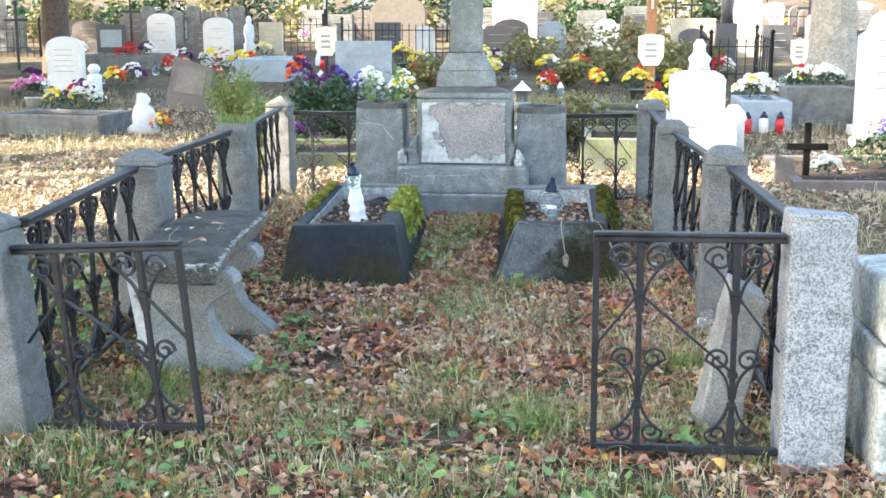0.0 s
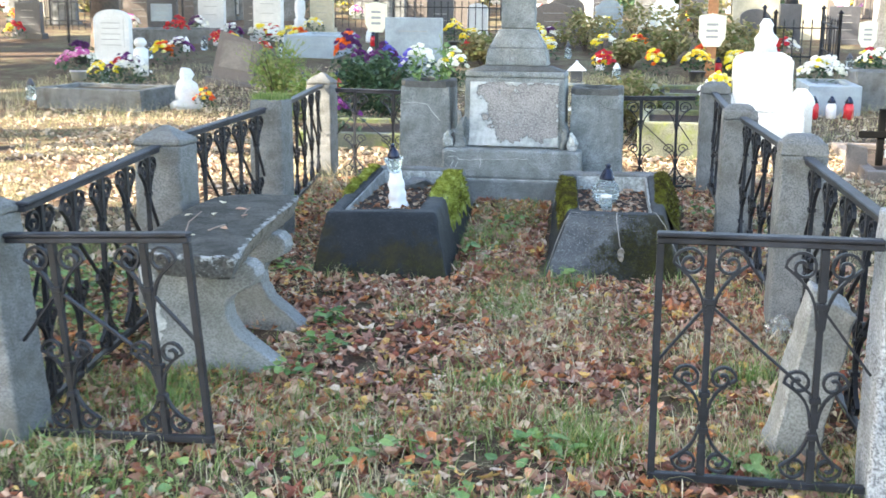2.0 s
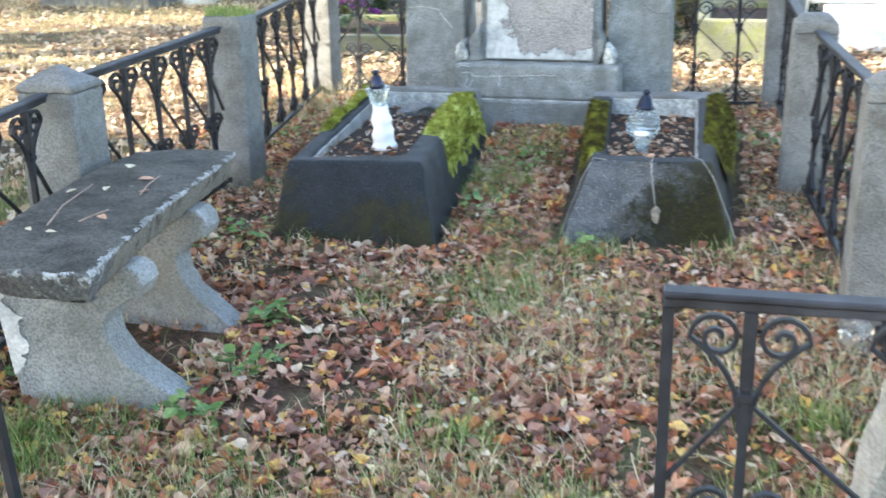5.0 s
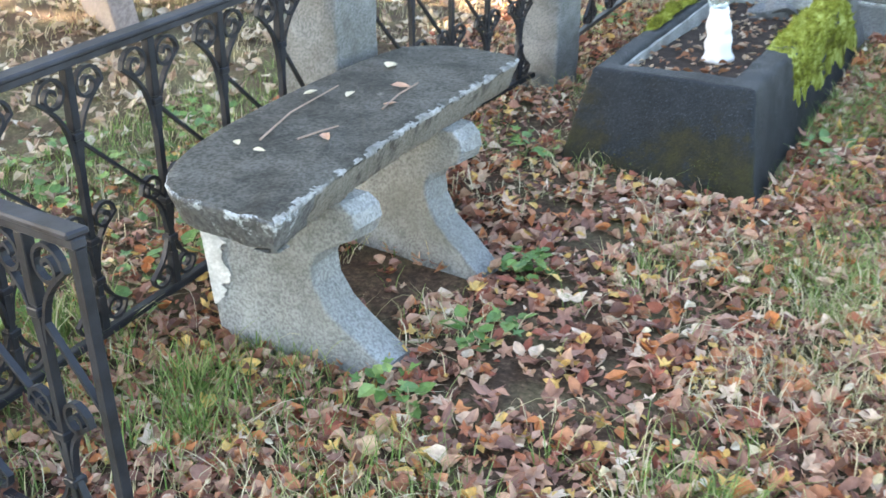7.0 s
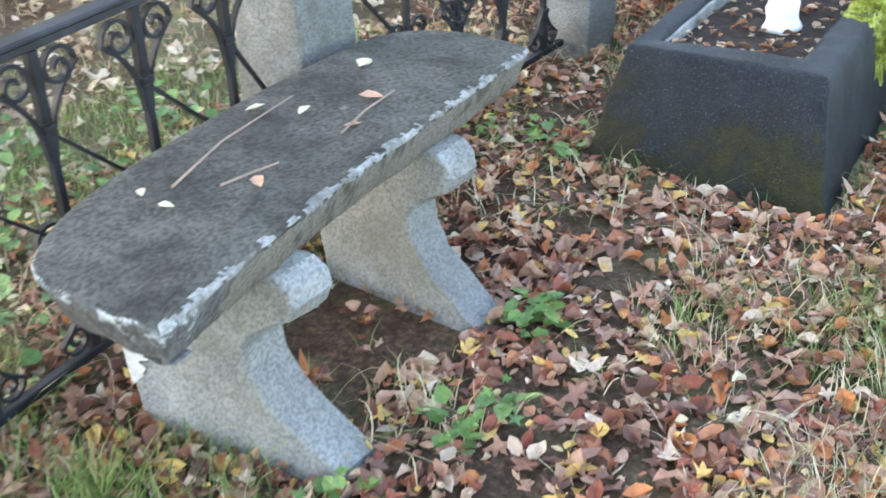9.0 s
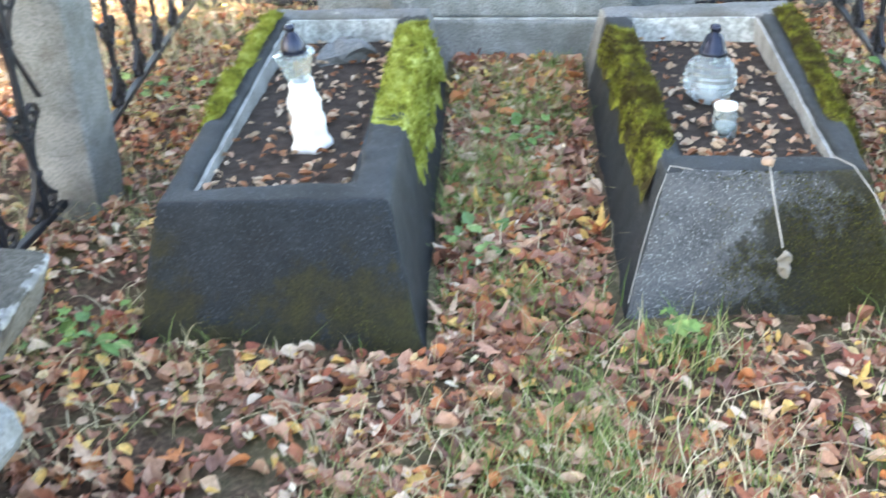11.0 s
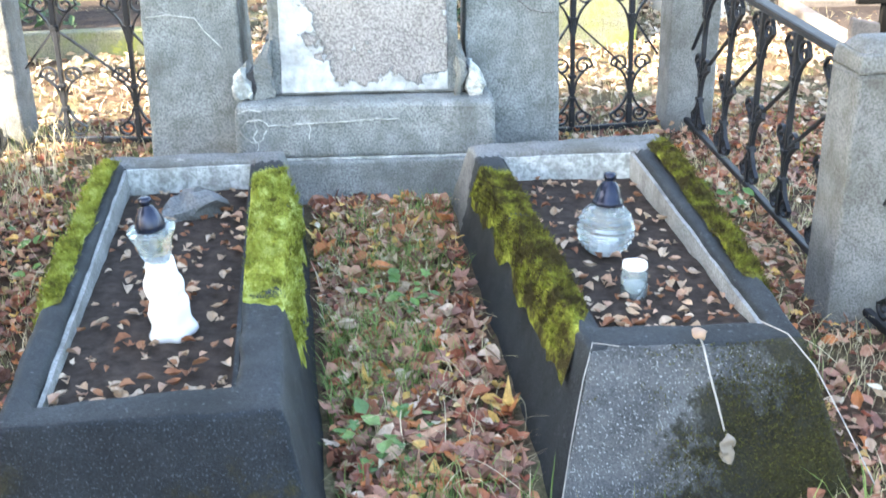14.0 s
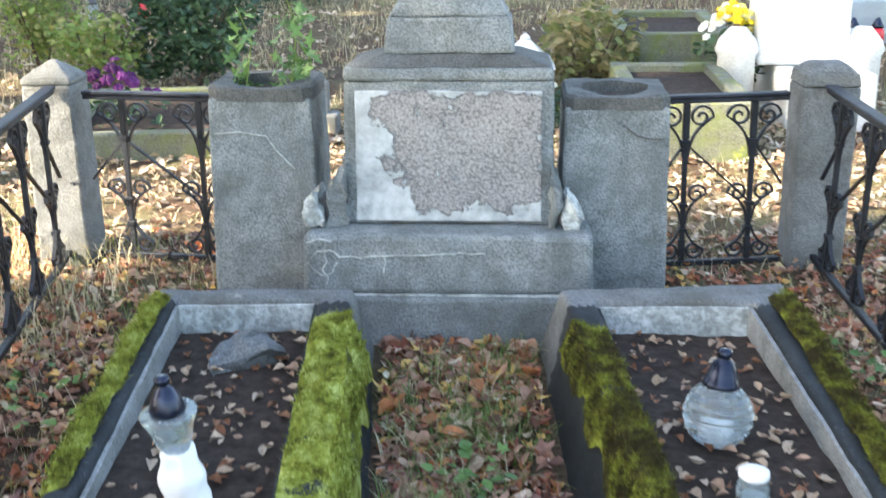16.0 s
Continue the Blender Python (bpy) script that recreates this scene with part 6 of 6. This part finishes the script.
hexa(bm, [(-0.1, -0.03, -0.1), (0.1, -0.03, -0.1), (0.1, 0.04, -0.1), (-0.1, 0.04, -0.1)], [(-0.08, -0.02, 0.28), (0.08, -0.02, 0.25), (0.08, 0.03, 0.25), (-0.08, 0.03, 0.28)], 0.012, 2)
solo("stone_marker", weather(bm, 3, 0.006, 9.0, 4, 0.06), BROWN_STONE, pose(2.48, 10.6, at(2.48, 10.6)), "small grey-brown stone marker near the cross", "stone")

# close behind the plot: bed with purple flowers, ivy, small mossy kerbs
bouquet(-2.35, 11.6, at(-2.35, 11.6), 0.32, 0.5, ((PURPLE, 13, 0, 0.8),), "dark purple flowers over a stone kerb", 50, None, 0.06, 120)
shrub(-2.3, 13.2, 0.55, 0.42, 1800, 0.07, EVERGREEN, "dark green ivy bush behind the plot", 23)
shrub(-2.9, 12.9, 0.4, 0.32, 1000, 0.06, PALE_SHRUB, "green ferns behind the plot", 24)
low_grave(-2.0, 11.2, 1.2, 1.4, 0.16, MOSSY_STONE, SOIL, "low mossy grave kerb behind the fence", 8)
candle_lantern(-1.42, 11.35, at(-1.42, 11.35), 0.28, MILKY, WAX, "clear glass candle standing on the ground", "")
headstone(-1.25, 11.9, 0.26, 0.36, 0.08, "round", POST, "small grey stone marker", 0, 8, 0)
low_grave(1.0, 11.2, 0.7, 1.3, 0.34, MOSSY_STONE, SOIL, "mossy stepped grave kerb", 0)
low_grave(1.15, 12.9, 0.8, 1.3, 0.45, MOSSY_STONE, SOIL, "mossy grey grave kerb with a hollow", 0)
bouquet(1.42, 12.5, at(1.42, 12.5) + 0.2, 0.24, 0.5, ((WHITE, 18, -0.3, 0.6), (YELLOW, 26, 0.2, 0.7)), "white and yellow flowers with dark leaves", 51, None, 0.05, 160)
roofed_lantern(0.1, 12.6, 0.5, "grave lantern with a pale hipped roof")
shrub(0.55, 12.9, 0.45, 0.34, 800, 0.08, DRY_SHRUB, "olive shrub behind the pier", 25)
bouquet(0.3, 12.0, at(0.3, 12), 0.22, 0.3, ((WHITE, 3, 0, 0.6),), "blue-green plant with small white blooms", 52, None, 0.04, 160)

# rows of graves further up the slope
rng = random.Random(77)
STYLES = (("round", MARBLE, "white round-topped headstone in a far row"), ("square", POST, "plain grey headstone in a far row"), ("shoulder", BLUE_STONE, "blue-grey shouldered headstone in a far row"), ("square", DARK_STONE, "dark polished headstone in a far row"), ("round", BROWN_STONE, "brown round-topped headstone in a far row"))
BUNCH = ((WHITE, YELLOW), (PINK, WHITE), (YELLOW, RED), (PURPLE, WHITE), (RED, WHITE), (ORANGE, YELLOW))
first = {}
for row in range(9):
    y = 24.5 + row * 3.1
    span = 0.62 * y
    x = -0.72 * y + rng.uniform(0, 1)
    while x < 0.34 * y:
        yy = y + rng.uniform(-0.8, 0.8)
        clash = any(math.hypot(x - o.location.x, yy - o.location.y) < 1.15 for o in scene.objects if o.parent is None and o.type == "EMPTY" and o.location.y > 18)
        if not clash and rng.random() < 0.8:
            if rng.random() < 0.22:
                if "x" not in first:
                    first["x"] = cross_post(x, yy, 0.6, 1.5, 0.03, IRON, "black iron cross on a far grave", None, None, 0.72)
                else:
                    copy_thing(first["x"], pose(x, yy, ground_at(x, yy), 0, 0, rng.uniform(-15, 15)))
                x += rng.uniform(0.6, 1.0)
                continue
            k = rng.randrange(5)
            sh, mt, lab = STYLES[k]
            if k not in first:
                first[k] = headstone(x, yy, rng.uniform(0.6, 0.9), rng.uniform(0.7, 1.1), 0.16, sh, mt, lab, 0, 0, 3, None, "far headstones")
            else:
                copy_thing(first[k], pose(x, yy, ground_at(x, yy), 0, 0, rng.uniform(-8, 8)))
            if rng.random() < 0.7:
                q = rng.randrange(6)
                key = ("b", q)
                if key not in first:
                    a, b = BUNCH[q]
                    first[key] = bouquet(x, yy - 0.6, ground_at(x, yy - 0.6), 0.3, 0.42, ((a, 16, -0.3, 0.6), (b, 14, 0.3, 0.6)), "mixed flowers on a far grave", 90 + q, None, 0.075, 70, "flowers", False)
                else:
                    copy_thing(first[key], pose(x + rng.uniform(-0.2, 0.2), yy - 0.6, ground_at(x, yy - 0.6), 0, 0, rng.uniform(0, 360)))
        x += rng.uniform(1.0, 1.9)
lamps = {}
for k in range(46):
    lx, ly = rng.uniform(-9, 5.5), rng.uniform(14.5, 26)
    if -3.4 < lx < 1.6 and ly < 21:
        continue
    if -0.45 * ly < lx + 1 and rng.random() < 0.95:
        q = rng.randrange(3)
        if q not in lamps:
            lamps[q] = candle_lantern(lx, ly, ground_at(lx, ly), 0.3, (RED_PLASTIC, WAX, MILKY)[q], (BLUE_CAP, WAX, DARK_STONE)[q], ("red grave candle among the graves", "white grave candle among the graves", "clear grave candle with a dark lid")[q], "candles among the graves")
        else:
            copy_thing(lamps[q], pose(lx, ly, ground_at(lx, ly), 0, 0, rng.uniform(0, 360)))
for k in range(22):
    lx, ly = rng.uniform(-9, 5), rng.uniform(18.5, 25)
    q = rng.randrange(6)
    if ("b", q) in first:
        copy_thing(first["b", q], pose(lx, ly, ground_at(lx, ly), 0, 0, rng.uniform(0, 360)))
for k in range(16):
    sx, sy = rng.uniform(-26, 14), rng.uniform(28, 50)
    shrub(sx, sy, rng.uniform(0.6, 1.2), rng.uniform(0.4, 0.8), 350, 0.16, rng.choice((DRY_SHRUB, EVERGREEN, DRY_SHRUB)), "shrub between far graves", 120 + k)
for k in range(26):
    sx, sy = -27 + k * 1.25 + rng.uniform(-0.4, 0.4), 37 + rng.uniform(-3, 5)
    shrub(sx, sy, rng.uniform(0.9, 1.5), rng.uniform(0.6, 1.1), 420, 0.2, EVERGREEN if k % 3 else DRY_SHRUB, "dark hedge shrub behind the far graves", 160 + k)
for k, (tx, ty) in enumerate(((-18, 34), (-6.5, 44), (1.5, 47), (9.5, 36), (-13.5, 52), (13, 47), (-24, 46))):
    tree(tx, ty, 0.3, 10, 3.5, 9, 2.5, 1200, 0.3, BARK if k % 2 else PALE_BARK, "tall tree up the slope", 140 + k)

# ---- unseen trees, added out of view to shade the plot and dapple the graves behind ----
tree(-9.8, 1.05, 0.4, 9.5, 5.1, 7.3, 2.4, 24000, 0.26, BARK, "unseen broad leafy tree added to shade the plot", 201)
for k, (tx, ty, th) in enumerate(((-16.5, 10.5, 9.5), (-20.0, 13.0, 9.5), (-17.0, 18.0, 9.5), (-22.0, 19.0, 9.5), (-14.0, 17.0, 9.5), (-24.0, 26.0, 10.0), (-13.2, 22.0, 9.5), (-17.5, 6.5, 15.0), (-16.0, 12.5, 14.5), (-19.0, 18.5, 14.5), (-13.0, 14.0, 15.0), (-26.0, 20.0, 14.0))):
    tree(tx, ty, 0.3, th, 3.8, th - 0.5, 2.2, 4200, 0.34, BARK, "unseen tall leafy tree added to dapple the graves with shade", 210 + k, gaps=0.2)
tree(-10.5, 7.4, 0.2, 9.0, 1.8, 8.2, 1.2, 300, 0.2, BARK, "unseen slim nearly bare tree added to cast shadow stripes", 202)
tree(-14.0, 7.6, 0.22, 10.0, 2.0, 9.0, 1.5, 300, 0.2, BARK, "unseen slim nearly bare tree added to cast shadow stripes", 203)
tree(-6.3, 4.3, 0.22, 9.0, 3.3, 7.3, 1.8, 8000, 0.24, BARK, "unseen leafy young tree added to shade the plot's right side", 205)

# ---- fallen leaves, grass and weeds ----
def inside(poly, x, y):
    n = len(poly)
    return all((poly[(i + 1) % n][0] - poly[i][0]) * (y - poly[i][1]) - (poly[(i + 1) % n][1] - poly[i][1]) * (x - poly[i][0]) > 0 for i in range(n))


def blocked(x, y):
    if inside(g1_low, x, y) or inside(g2_low, x, y):
        return True
    if -1.18 < x < -0.78 and 5.0 < y < 5.52 and noise.noise((x * 9, y * 9, 1.0)) < 0.25:
        return True
    if abs(x + 0.23) < 0.5 and 8.76 < y < 9.35:
        return True
    return 9.0 < y < 9.4 and (abs(x + 0.9) < 0.22 or abs(x - 0.365) < 0.21)


rng = random.Random(9)
outer_weeds = []


def litter(n, x0, x1, y0, y1, small, large, lift, maple_share, keep=None, clump=0.0):
    out = []
    while len(out) < n:
        x, y = rng.uniform(x0, x1), rng.uniform(y0, y1)
        if blocked(x, y) or (keep and not keep(x, y)):
            continue
        if clump and noise.noise((x * 1.6, y * 1.6, 5.0)) + 0.5 * noise.noise((x * 6, y * 6, 5.0)) + rng.uniform(-0.6, 0.6) < clump:
            continue
        mp = rng.random() < maple_share
        s = (small + (large - small) * rng.random() ** 1.6) * (1.5 if mp else 1.0)
        p = Vector((x, y, ground_at(x, y) + rng.uniform(0.003, lift)))
        k = 0.3 if rng.random() < 0.6 else 1.0
        out.append(leaf_shape(p, s, s * (0.95 if mp else rng.uniform(0.42, 0.8)), rng.uniform(0, 6.3), rng.uniform(-k, k), rng.uniform(-k, k), rng.uniform(0.04, 0.5), rng, mp, True))
    return out


plot = litter(25000, -2.3, 1.9, 2.9, 9.9, 0.02, 0.062, 0.028, 0.14, None, -0.2)
plot += litter(4500, -1.3, 1.3, 4.0, 6.6, 0.024, 0.07, 0.035, 0.3, None, -0.25)
plot += litter(1200, -0.45, 0.25, 6.5, 8.75, 0.03, 0.08, 0.03, 0.35)
scatter_mesh("fallen_leaves", plot, LEAVES, "brown, tan and yellow fallen leaves covering the ground", "leaves")
scatter_mesh("birch_leaves", litter(1700, -2.2, 1.8, 3.2, 9.6, 0.022, 0.046, 0.04, 0.0, None, -0.3), leafy("pale_birch_leaves", [(0.72, 0.56, 0.3), (0.78, 0.68, 0.46), (0.7, 0.47, 0.16), (0.82, 0.74, 0.58), (0.62, 0.5, 0.34)], 0.55, 0.2), "small pale yellow birch leaves on the brown litter", "leaves")
outer = litter(4500, -6.0, 5.0, 1.0, 4.0, 0.04, 0.08, 0.03, 0.3, lambda x, y: abs(x) > 2.2 or y < 3.2) + litter(5000, -10.0, 9.0, -6.0, 9.0, 0.04, 0.08, 0.03, 0.3, lambda x, y: (abs(x) > 4.5 or y < 1.2) and math.hypot(x, y - 3.0) < 9.0 - 2.5 * rng.random() ** 2, -0.2) + litter(5000, -7.0, 6.0, 9.9, 17.0, 0.04, 0.08, 0.03, 0.2) + litter(6000, -5.0, 3.5, 9.7, 12.5, 0.035, 0.075, 0.025, 0.15) + litter(2500, -4.5, -2.2, 3.5, 10.0, 0.04, 0.08, 0.03, 0.25) + litter(1500, 1.9, 4.5, 4.5, 10.0, 0.04, 0.08, 0.03, 0.25)
scatter_mesh("fallen_leaves", outer, SUNLIT_LEAVES, "scattered fallen leaves in the grass round the plot", "leaves")


def soil_leaves(inner, n, z_front, z_back, seed):
    r = random.Random(seed)
    out = []
    fl, fr, br, bl = (Vector(p) for p in inner)
    for _ in range(n):
        u, v = r.uniform(0.05, 0.95), r.random() ** 1.4 * 0.96 + 0.02
        p = fl.lerp(fr, u).lerp(bl.lerp(br, u), v)
        s = r.uniform(0.02, 0.048)
        out.append(leaf_shape(Vector((p.x, p.y, z_front + (z_back - z_front) * v + r.uniform(0.006, 0.018))), s, s * 0.65, r.uniform(0, 6.3), r.uniform(-0.35, 0.35), r.uniform(-0.35, 0.35), 0.3, r, r.random() < 0.15, True))
    return out


scatter_mesh("fallen_leaves", soil_leaves(g1_in, 230, 0.355, 0.315, 4) + soil_leaves(g2_in, 240, 0.36, 0.32, 5), leafy("pale_fallen_leaves", [(0.5, 0.36, 0.24), (0.6, 0.48, 0.36), (0.35, 0.17, 0.09), (0.55, 0.4, 0.28), (0.28, 0.12, 0.06), (0.5, 0.32, 0.22)], 0.6, 0.15), "pale fallen leaves on the grave soil", "leaves")


def grass(n, x0, x1, y0, y1, h0, h1, cut, off=0.0, keep=None):
    out, tries = [], 0
    while len(out) < n and tries < n * 30:
        tries += 1
        x, y = rng.uniform(x0, x1), rng.uniform(y0, y1)
        if blocked(x, y) or (keep and not keep(x, y)) or noise.noise((x * 1.9 + off, y * 1.9, 2.0)) + 0.4 * noise.noise((x * 7 + off, y * 7, 2.0)) < cut:
            continue
        h = rng.uniform(h0, h1)
        out.append(blade_shape(Vector((x, y, ground_at(x, y) - 0.01)), h, rng.uniform(0.002, 0.005), h * rng.uniform(0.3, 1.2), rng.uniform(0, 6.3)))
    return out


scatter_mesh("dry_grass", grass(13500, -2.4, 2.0, 2.9, 9.9, 0.03, 0.1, 0.04, 3.0) + grass(2200, -1.6, 1.6, 2.9, 4.8, 0.03, 0.12, 0.05, 6.0) + grass(3600, 0.0, 1.4, 4.4, 6.2, 0.03, 0.11, -0.1, 3.0), DRY_GRASS, "dry straw-coloured grass between fallen leaves", "grass")
near = grass(3500, -0.42, 0.22, 5.8, 8.6, 0.03, 0.1, -0.1, 8.0) + grass(12000, -2.0, 2.0, 2.8, 4.9, 0.03, 0.11, 0.0, 8.0) + grass(2000, -0.45, 0.25, 5.6, 8.7, 0.03, 0.09, 0.2, 8.0) + grass(2200, -1.9, 1.8, 5.0, 9.8, 0.04, 0.11, 0.25, 8.0)
for tx, ty, n in ((-1.05, 4.62, 420), (0.6, 4.35, 500), (-0.95, 4.5, 300), (0.35, 6.5, 110), (0.9, 6.6, 50), (-1.6, 4.6, 300), (0.2, 4.9, 200), (1.2, 5.2, 300)):
    for _ in range(n):
        a, q = rng.uniform(0, 6.28), abs(rng.gauss(0, 0.13))
        p = Vector((tx + math.cos(a) * q, ty + math.sin(a) * q, 0))
        p.z = ground_at(p.x, p.y) - 0.01
        near.append(blade_shape(p, rng.uniform(0.04, 0.14), 0.005, rng.uniform(0.03, 0.12), rng.uniform(0, 6.3)))
stalks = []
for _ in range(5200):
    x, y = rng.uniform(-1.9, 1.7), rng.uniform(3.2, 9.0)
    thick = noise.noise((x * 1.5, y * 1.5, 9.0)) + (0.3 if x > 0.0 and y < 6.6 else 0.0) + (0.2 if 6.0 < y < 6.5 else 0.0)
    if blocked(x, y) or thick + rng.uniform(-0.45, 0.45) < 0.12:
        continue
    stalks.append(stalk_shape(Vector((x, y, ground_at(x, y))), rng.uniform(0.06, 0.26), rng.uniform(0.01, 0.09), rng.uniform(0.0022, 0.0042), rng.uniform(0, 6.3), rng))
scatter_mesh("grass_stalks", stalks, DRY_GRASS, "thin bleached grass stalks bent over the leaves", "grass")
near += grass(5000, -2.7, -1.55, 3.9, 7.0, 0.03, 0.1, -0.2, 8.0)
for wx, wy in ((-1.9, 4.4), (-2.2, 5.0), (-2.0, 5.5), (-2.3, 6.0), (-1.95, 6.3), (-2.5, 5.4)):
    outer_weeds.append((wx, wy))
scatter_mesh("green_grass", near, GREEN_GRASS, "tufts of green grass in the plot", "grass")
far = grass(22000, -8.5, 6.0, 12.0, 19.0, 0.05, 0.18, -0.2, 5.0) + grass(5000, -6.5, 5.0, 9.7, 12.0, 0.03, 0.1, 0.0, 5.0) + grass(6000, -5.0, -2.05, 4.0, 10.5, 0.03, 0.11, -0.1, 5.0) + grass(6000, 1.85, 4.6, 4.5, 10.0, 0.05, 0.16, -0.2, 5.0) + grass(900, -2.2, -1.5, 8.6, 9.8, 0.05, 0.18, -0.5, 5.0)
scatter_mesh("dry_grass", far, DRY_GRASS, "tall dry grass round and behind the plot", "grass")


def weed(x, y, n, r, size):
    out = []
    for _ in range(n):
        a, q = rng.uniform(0, 6.28), r * math.sqrt(rng.random())
        px, py = x + math.cos(a) * q, y + math.sin(a) * q
        s = size * rng.uniform(0.6, 1.3)
        out.append(leaf_shape(Vector((px, py, ground_at(px, py) + rng.uniform(0.02, 0.09))), s, s * 0.75, a, rng.uniform(-0.5, 0.5), rng.uniform(-0.5, 0.5), 0.12, rng, rng.random() < 0.4))
    return out


weeds = []
for x, y, n, r, s in ((-0.62, 4.86, 30, 0.1, 0.05), (-0.58, 5.15, 22, 0.08, 0.05), (-0.68, 5.62, 34, 0.08, 0.05), (-0.55, 5.3, 14, 0.06, 0.045), (0.35, 6.55, 26, 0.07, 0.05), (-0.1, 4.1, 26, 0.2, 0.05), (0.25, 3.9, 30, 0.25, 0.05), (-0.4, 3.7, 40, 0.4, 0.045), (0.55, 3.6, 34, 0.3, 0.045), (0.45, 4.25, 26, 0.12, 0.06), (-0.15, 7.0, 24, 0.14, 0.05), (-0.1, 7.8, 22, 0.14, 0.05), (-1.6, 5.0, 60, 0.3, 0.06), (-1.85, 5.6, 70, 0.3, 0.06), (-1.6, 8.2, 50, 0.25, 0.05), (-1.2, 6.4, 40, 0.2, 0.05), (1.1, 4.2, 24, 0.12, 0.06), (-2.0, 4.6, 60, 0.3, 0.06), (1.1, 8.6, 30, 0.15, 0.05), (0.8, 3.5, 40, 0.4, 0.045), (-1.0, 3.6, 50, 0.4, 0.045)):
    weeds += weed(x, y, n, r, s)
for wx, wy in outer_weeds:
    weeds += weed(wx, wy, 70, 0.28, 0.05)
scatter_mesh("green_weeds", weeds, WEED, "small green weeds among the leaves", "plants")

# leaves and twigs lying on the bench
rb = random.Random(2)
for k, (x, y, s) in enumerate(((-0.95, 5.03, 0.05), (-1.1, 4.87, 0.035), (-1.02, 4.86, 0.035), (-1.05, 5.5, 0.06), (-1.12, 5.35, 0.05), (-1.22, 5.3, 0.05), (-0.98, 5.35, 0.04), (-1.2, 5.66, 0.07))):
    pts, fs = leaf_shape(Vector((0, 0, 0)), s, s * 0.55, rb.uniform(0, 6), 0.1, 0.1, 0.2, rb)
    ob = raw("fallen_leaf", pts, fs, petals(((0.6, 0.48, 0.3), (0.66, 0.58, 0.42))) if k % 3 else LEAVES)
    ob.matrix_basis = pose(x, y, 0.592)
    tagged(ob, "pale fallen leaf lying on the bench seat", "leaf", "leaves on the bench")
for pts in (((-1.07, 4.92, 0.592), (-1.14, 5.12, 0.597), (-1.2, 5.4, 0.592)), ((-0.97, 5.3, 0.592), (-1.0, 5.42, 0.598), (-1.03, 5.56, 0.592)), ((-1.0, 4.98, 0.591), (-0.985, 5.06, 0.594), (-0.98, 5.12, 0.591))):
    bm = bmesh.new()
    solo("twig", tube(bm, pts, 0.003, 0.002, 5), TWIG, pose(0, 0, 0), "thin dry twig lying on the bench seat", "twig", "twigs on the bench")

# ivy in the left pier, moss and plants on the left post
rv = random.Random(6)
ivy = thing("ivy", pose(-0.9, 9.2, 0.96), "pale green ivy shoots growing from the planter", "plant")
for px, h in ((-0.1, 0.32), (0.07, 0.4), (0.12, 0.2)):
    bm = bmesh.new()
    tube(bm, [(px, 0, 0), (px + 0.03, 0.02, h * 0.6), (px - 0.01, -0.02, h)], 0.004, 0.002, 5)
    part("stem", bm, PALE_SHRUB, ivy)
sh = []
for _ in range(95):
    f = rv.random()
    p = Vector((rv.choice((-0.1, 0.07, 0.12)) + rv.uniform(-0.05, 0.05), rv.uniform(-0.08, 0.05), 0.02 + 0.3 * f * f))
    s = rv.uniform(0.045, 0.085)
    sh.append(leaf_shape(p, s, s, rv.uniform(0, 6.3), rv.uniform(0.2, 1.1), rv.uniform(-0.5, 0.5), 0.15, rv, True))
scatter_mesh("leaves", sh, WEED, "", "", ivy, "")
sh = []
for _ in range(700):
    x, y = rv.uniform(-1.62, -1.42), rv.uniform(7.19, 7.39)
    sh.append(blade_shape(Vector((x, y, ground_at(-1.52, 7.29) + 0.867)), rv.uniform(0.015, 0.06), 0.004, rv.uniform(0.0, 0.03), rv.uniform(0, 6.3)))
scatter_mesh("moss_tuft", sh, GREEN_GRASS, "moss and small grass on the post's flat top", "moss")
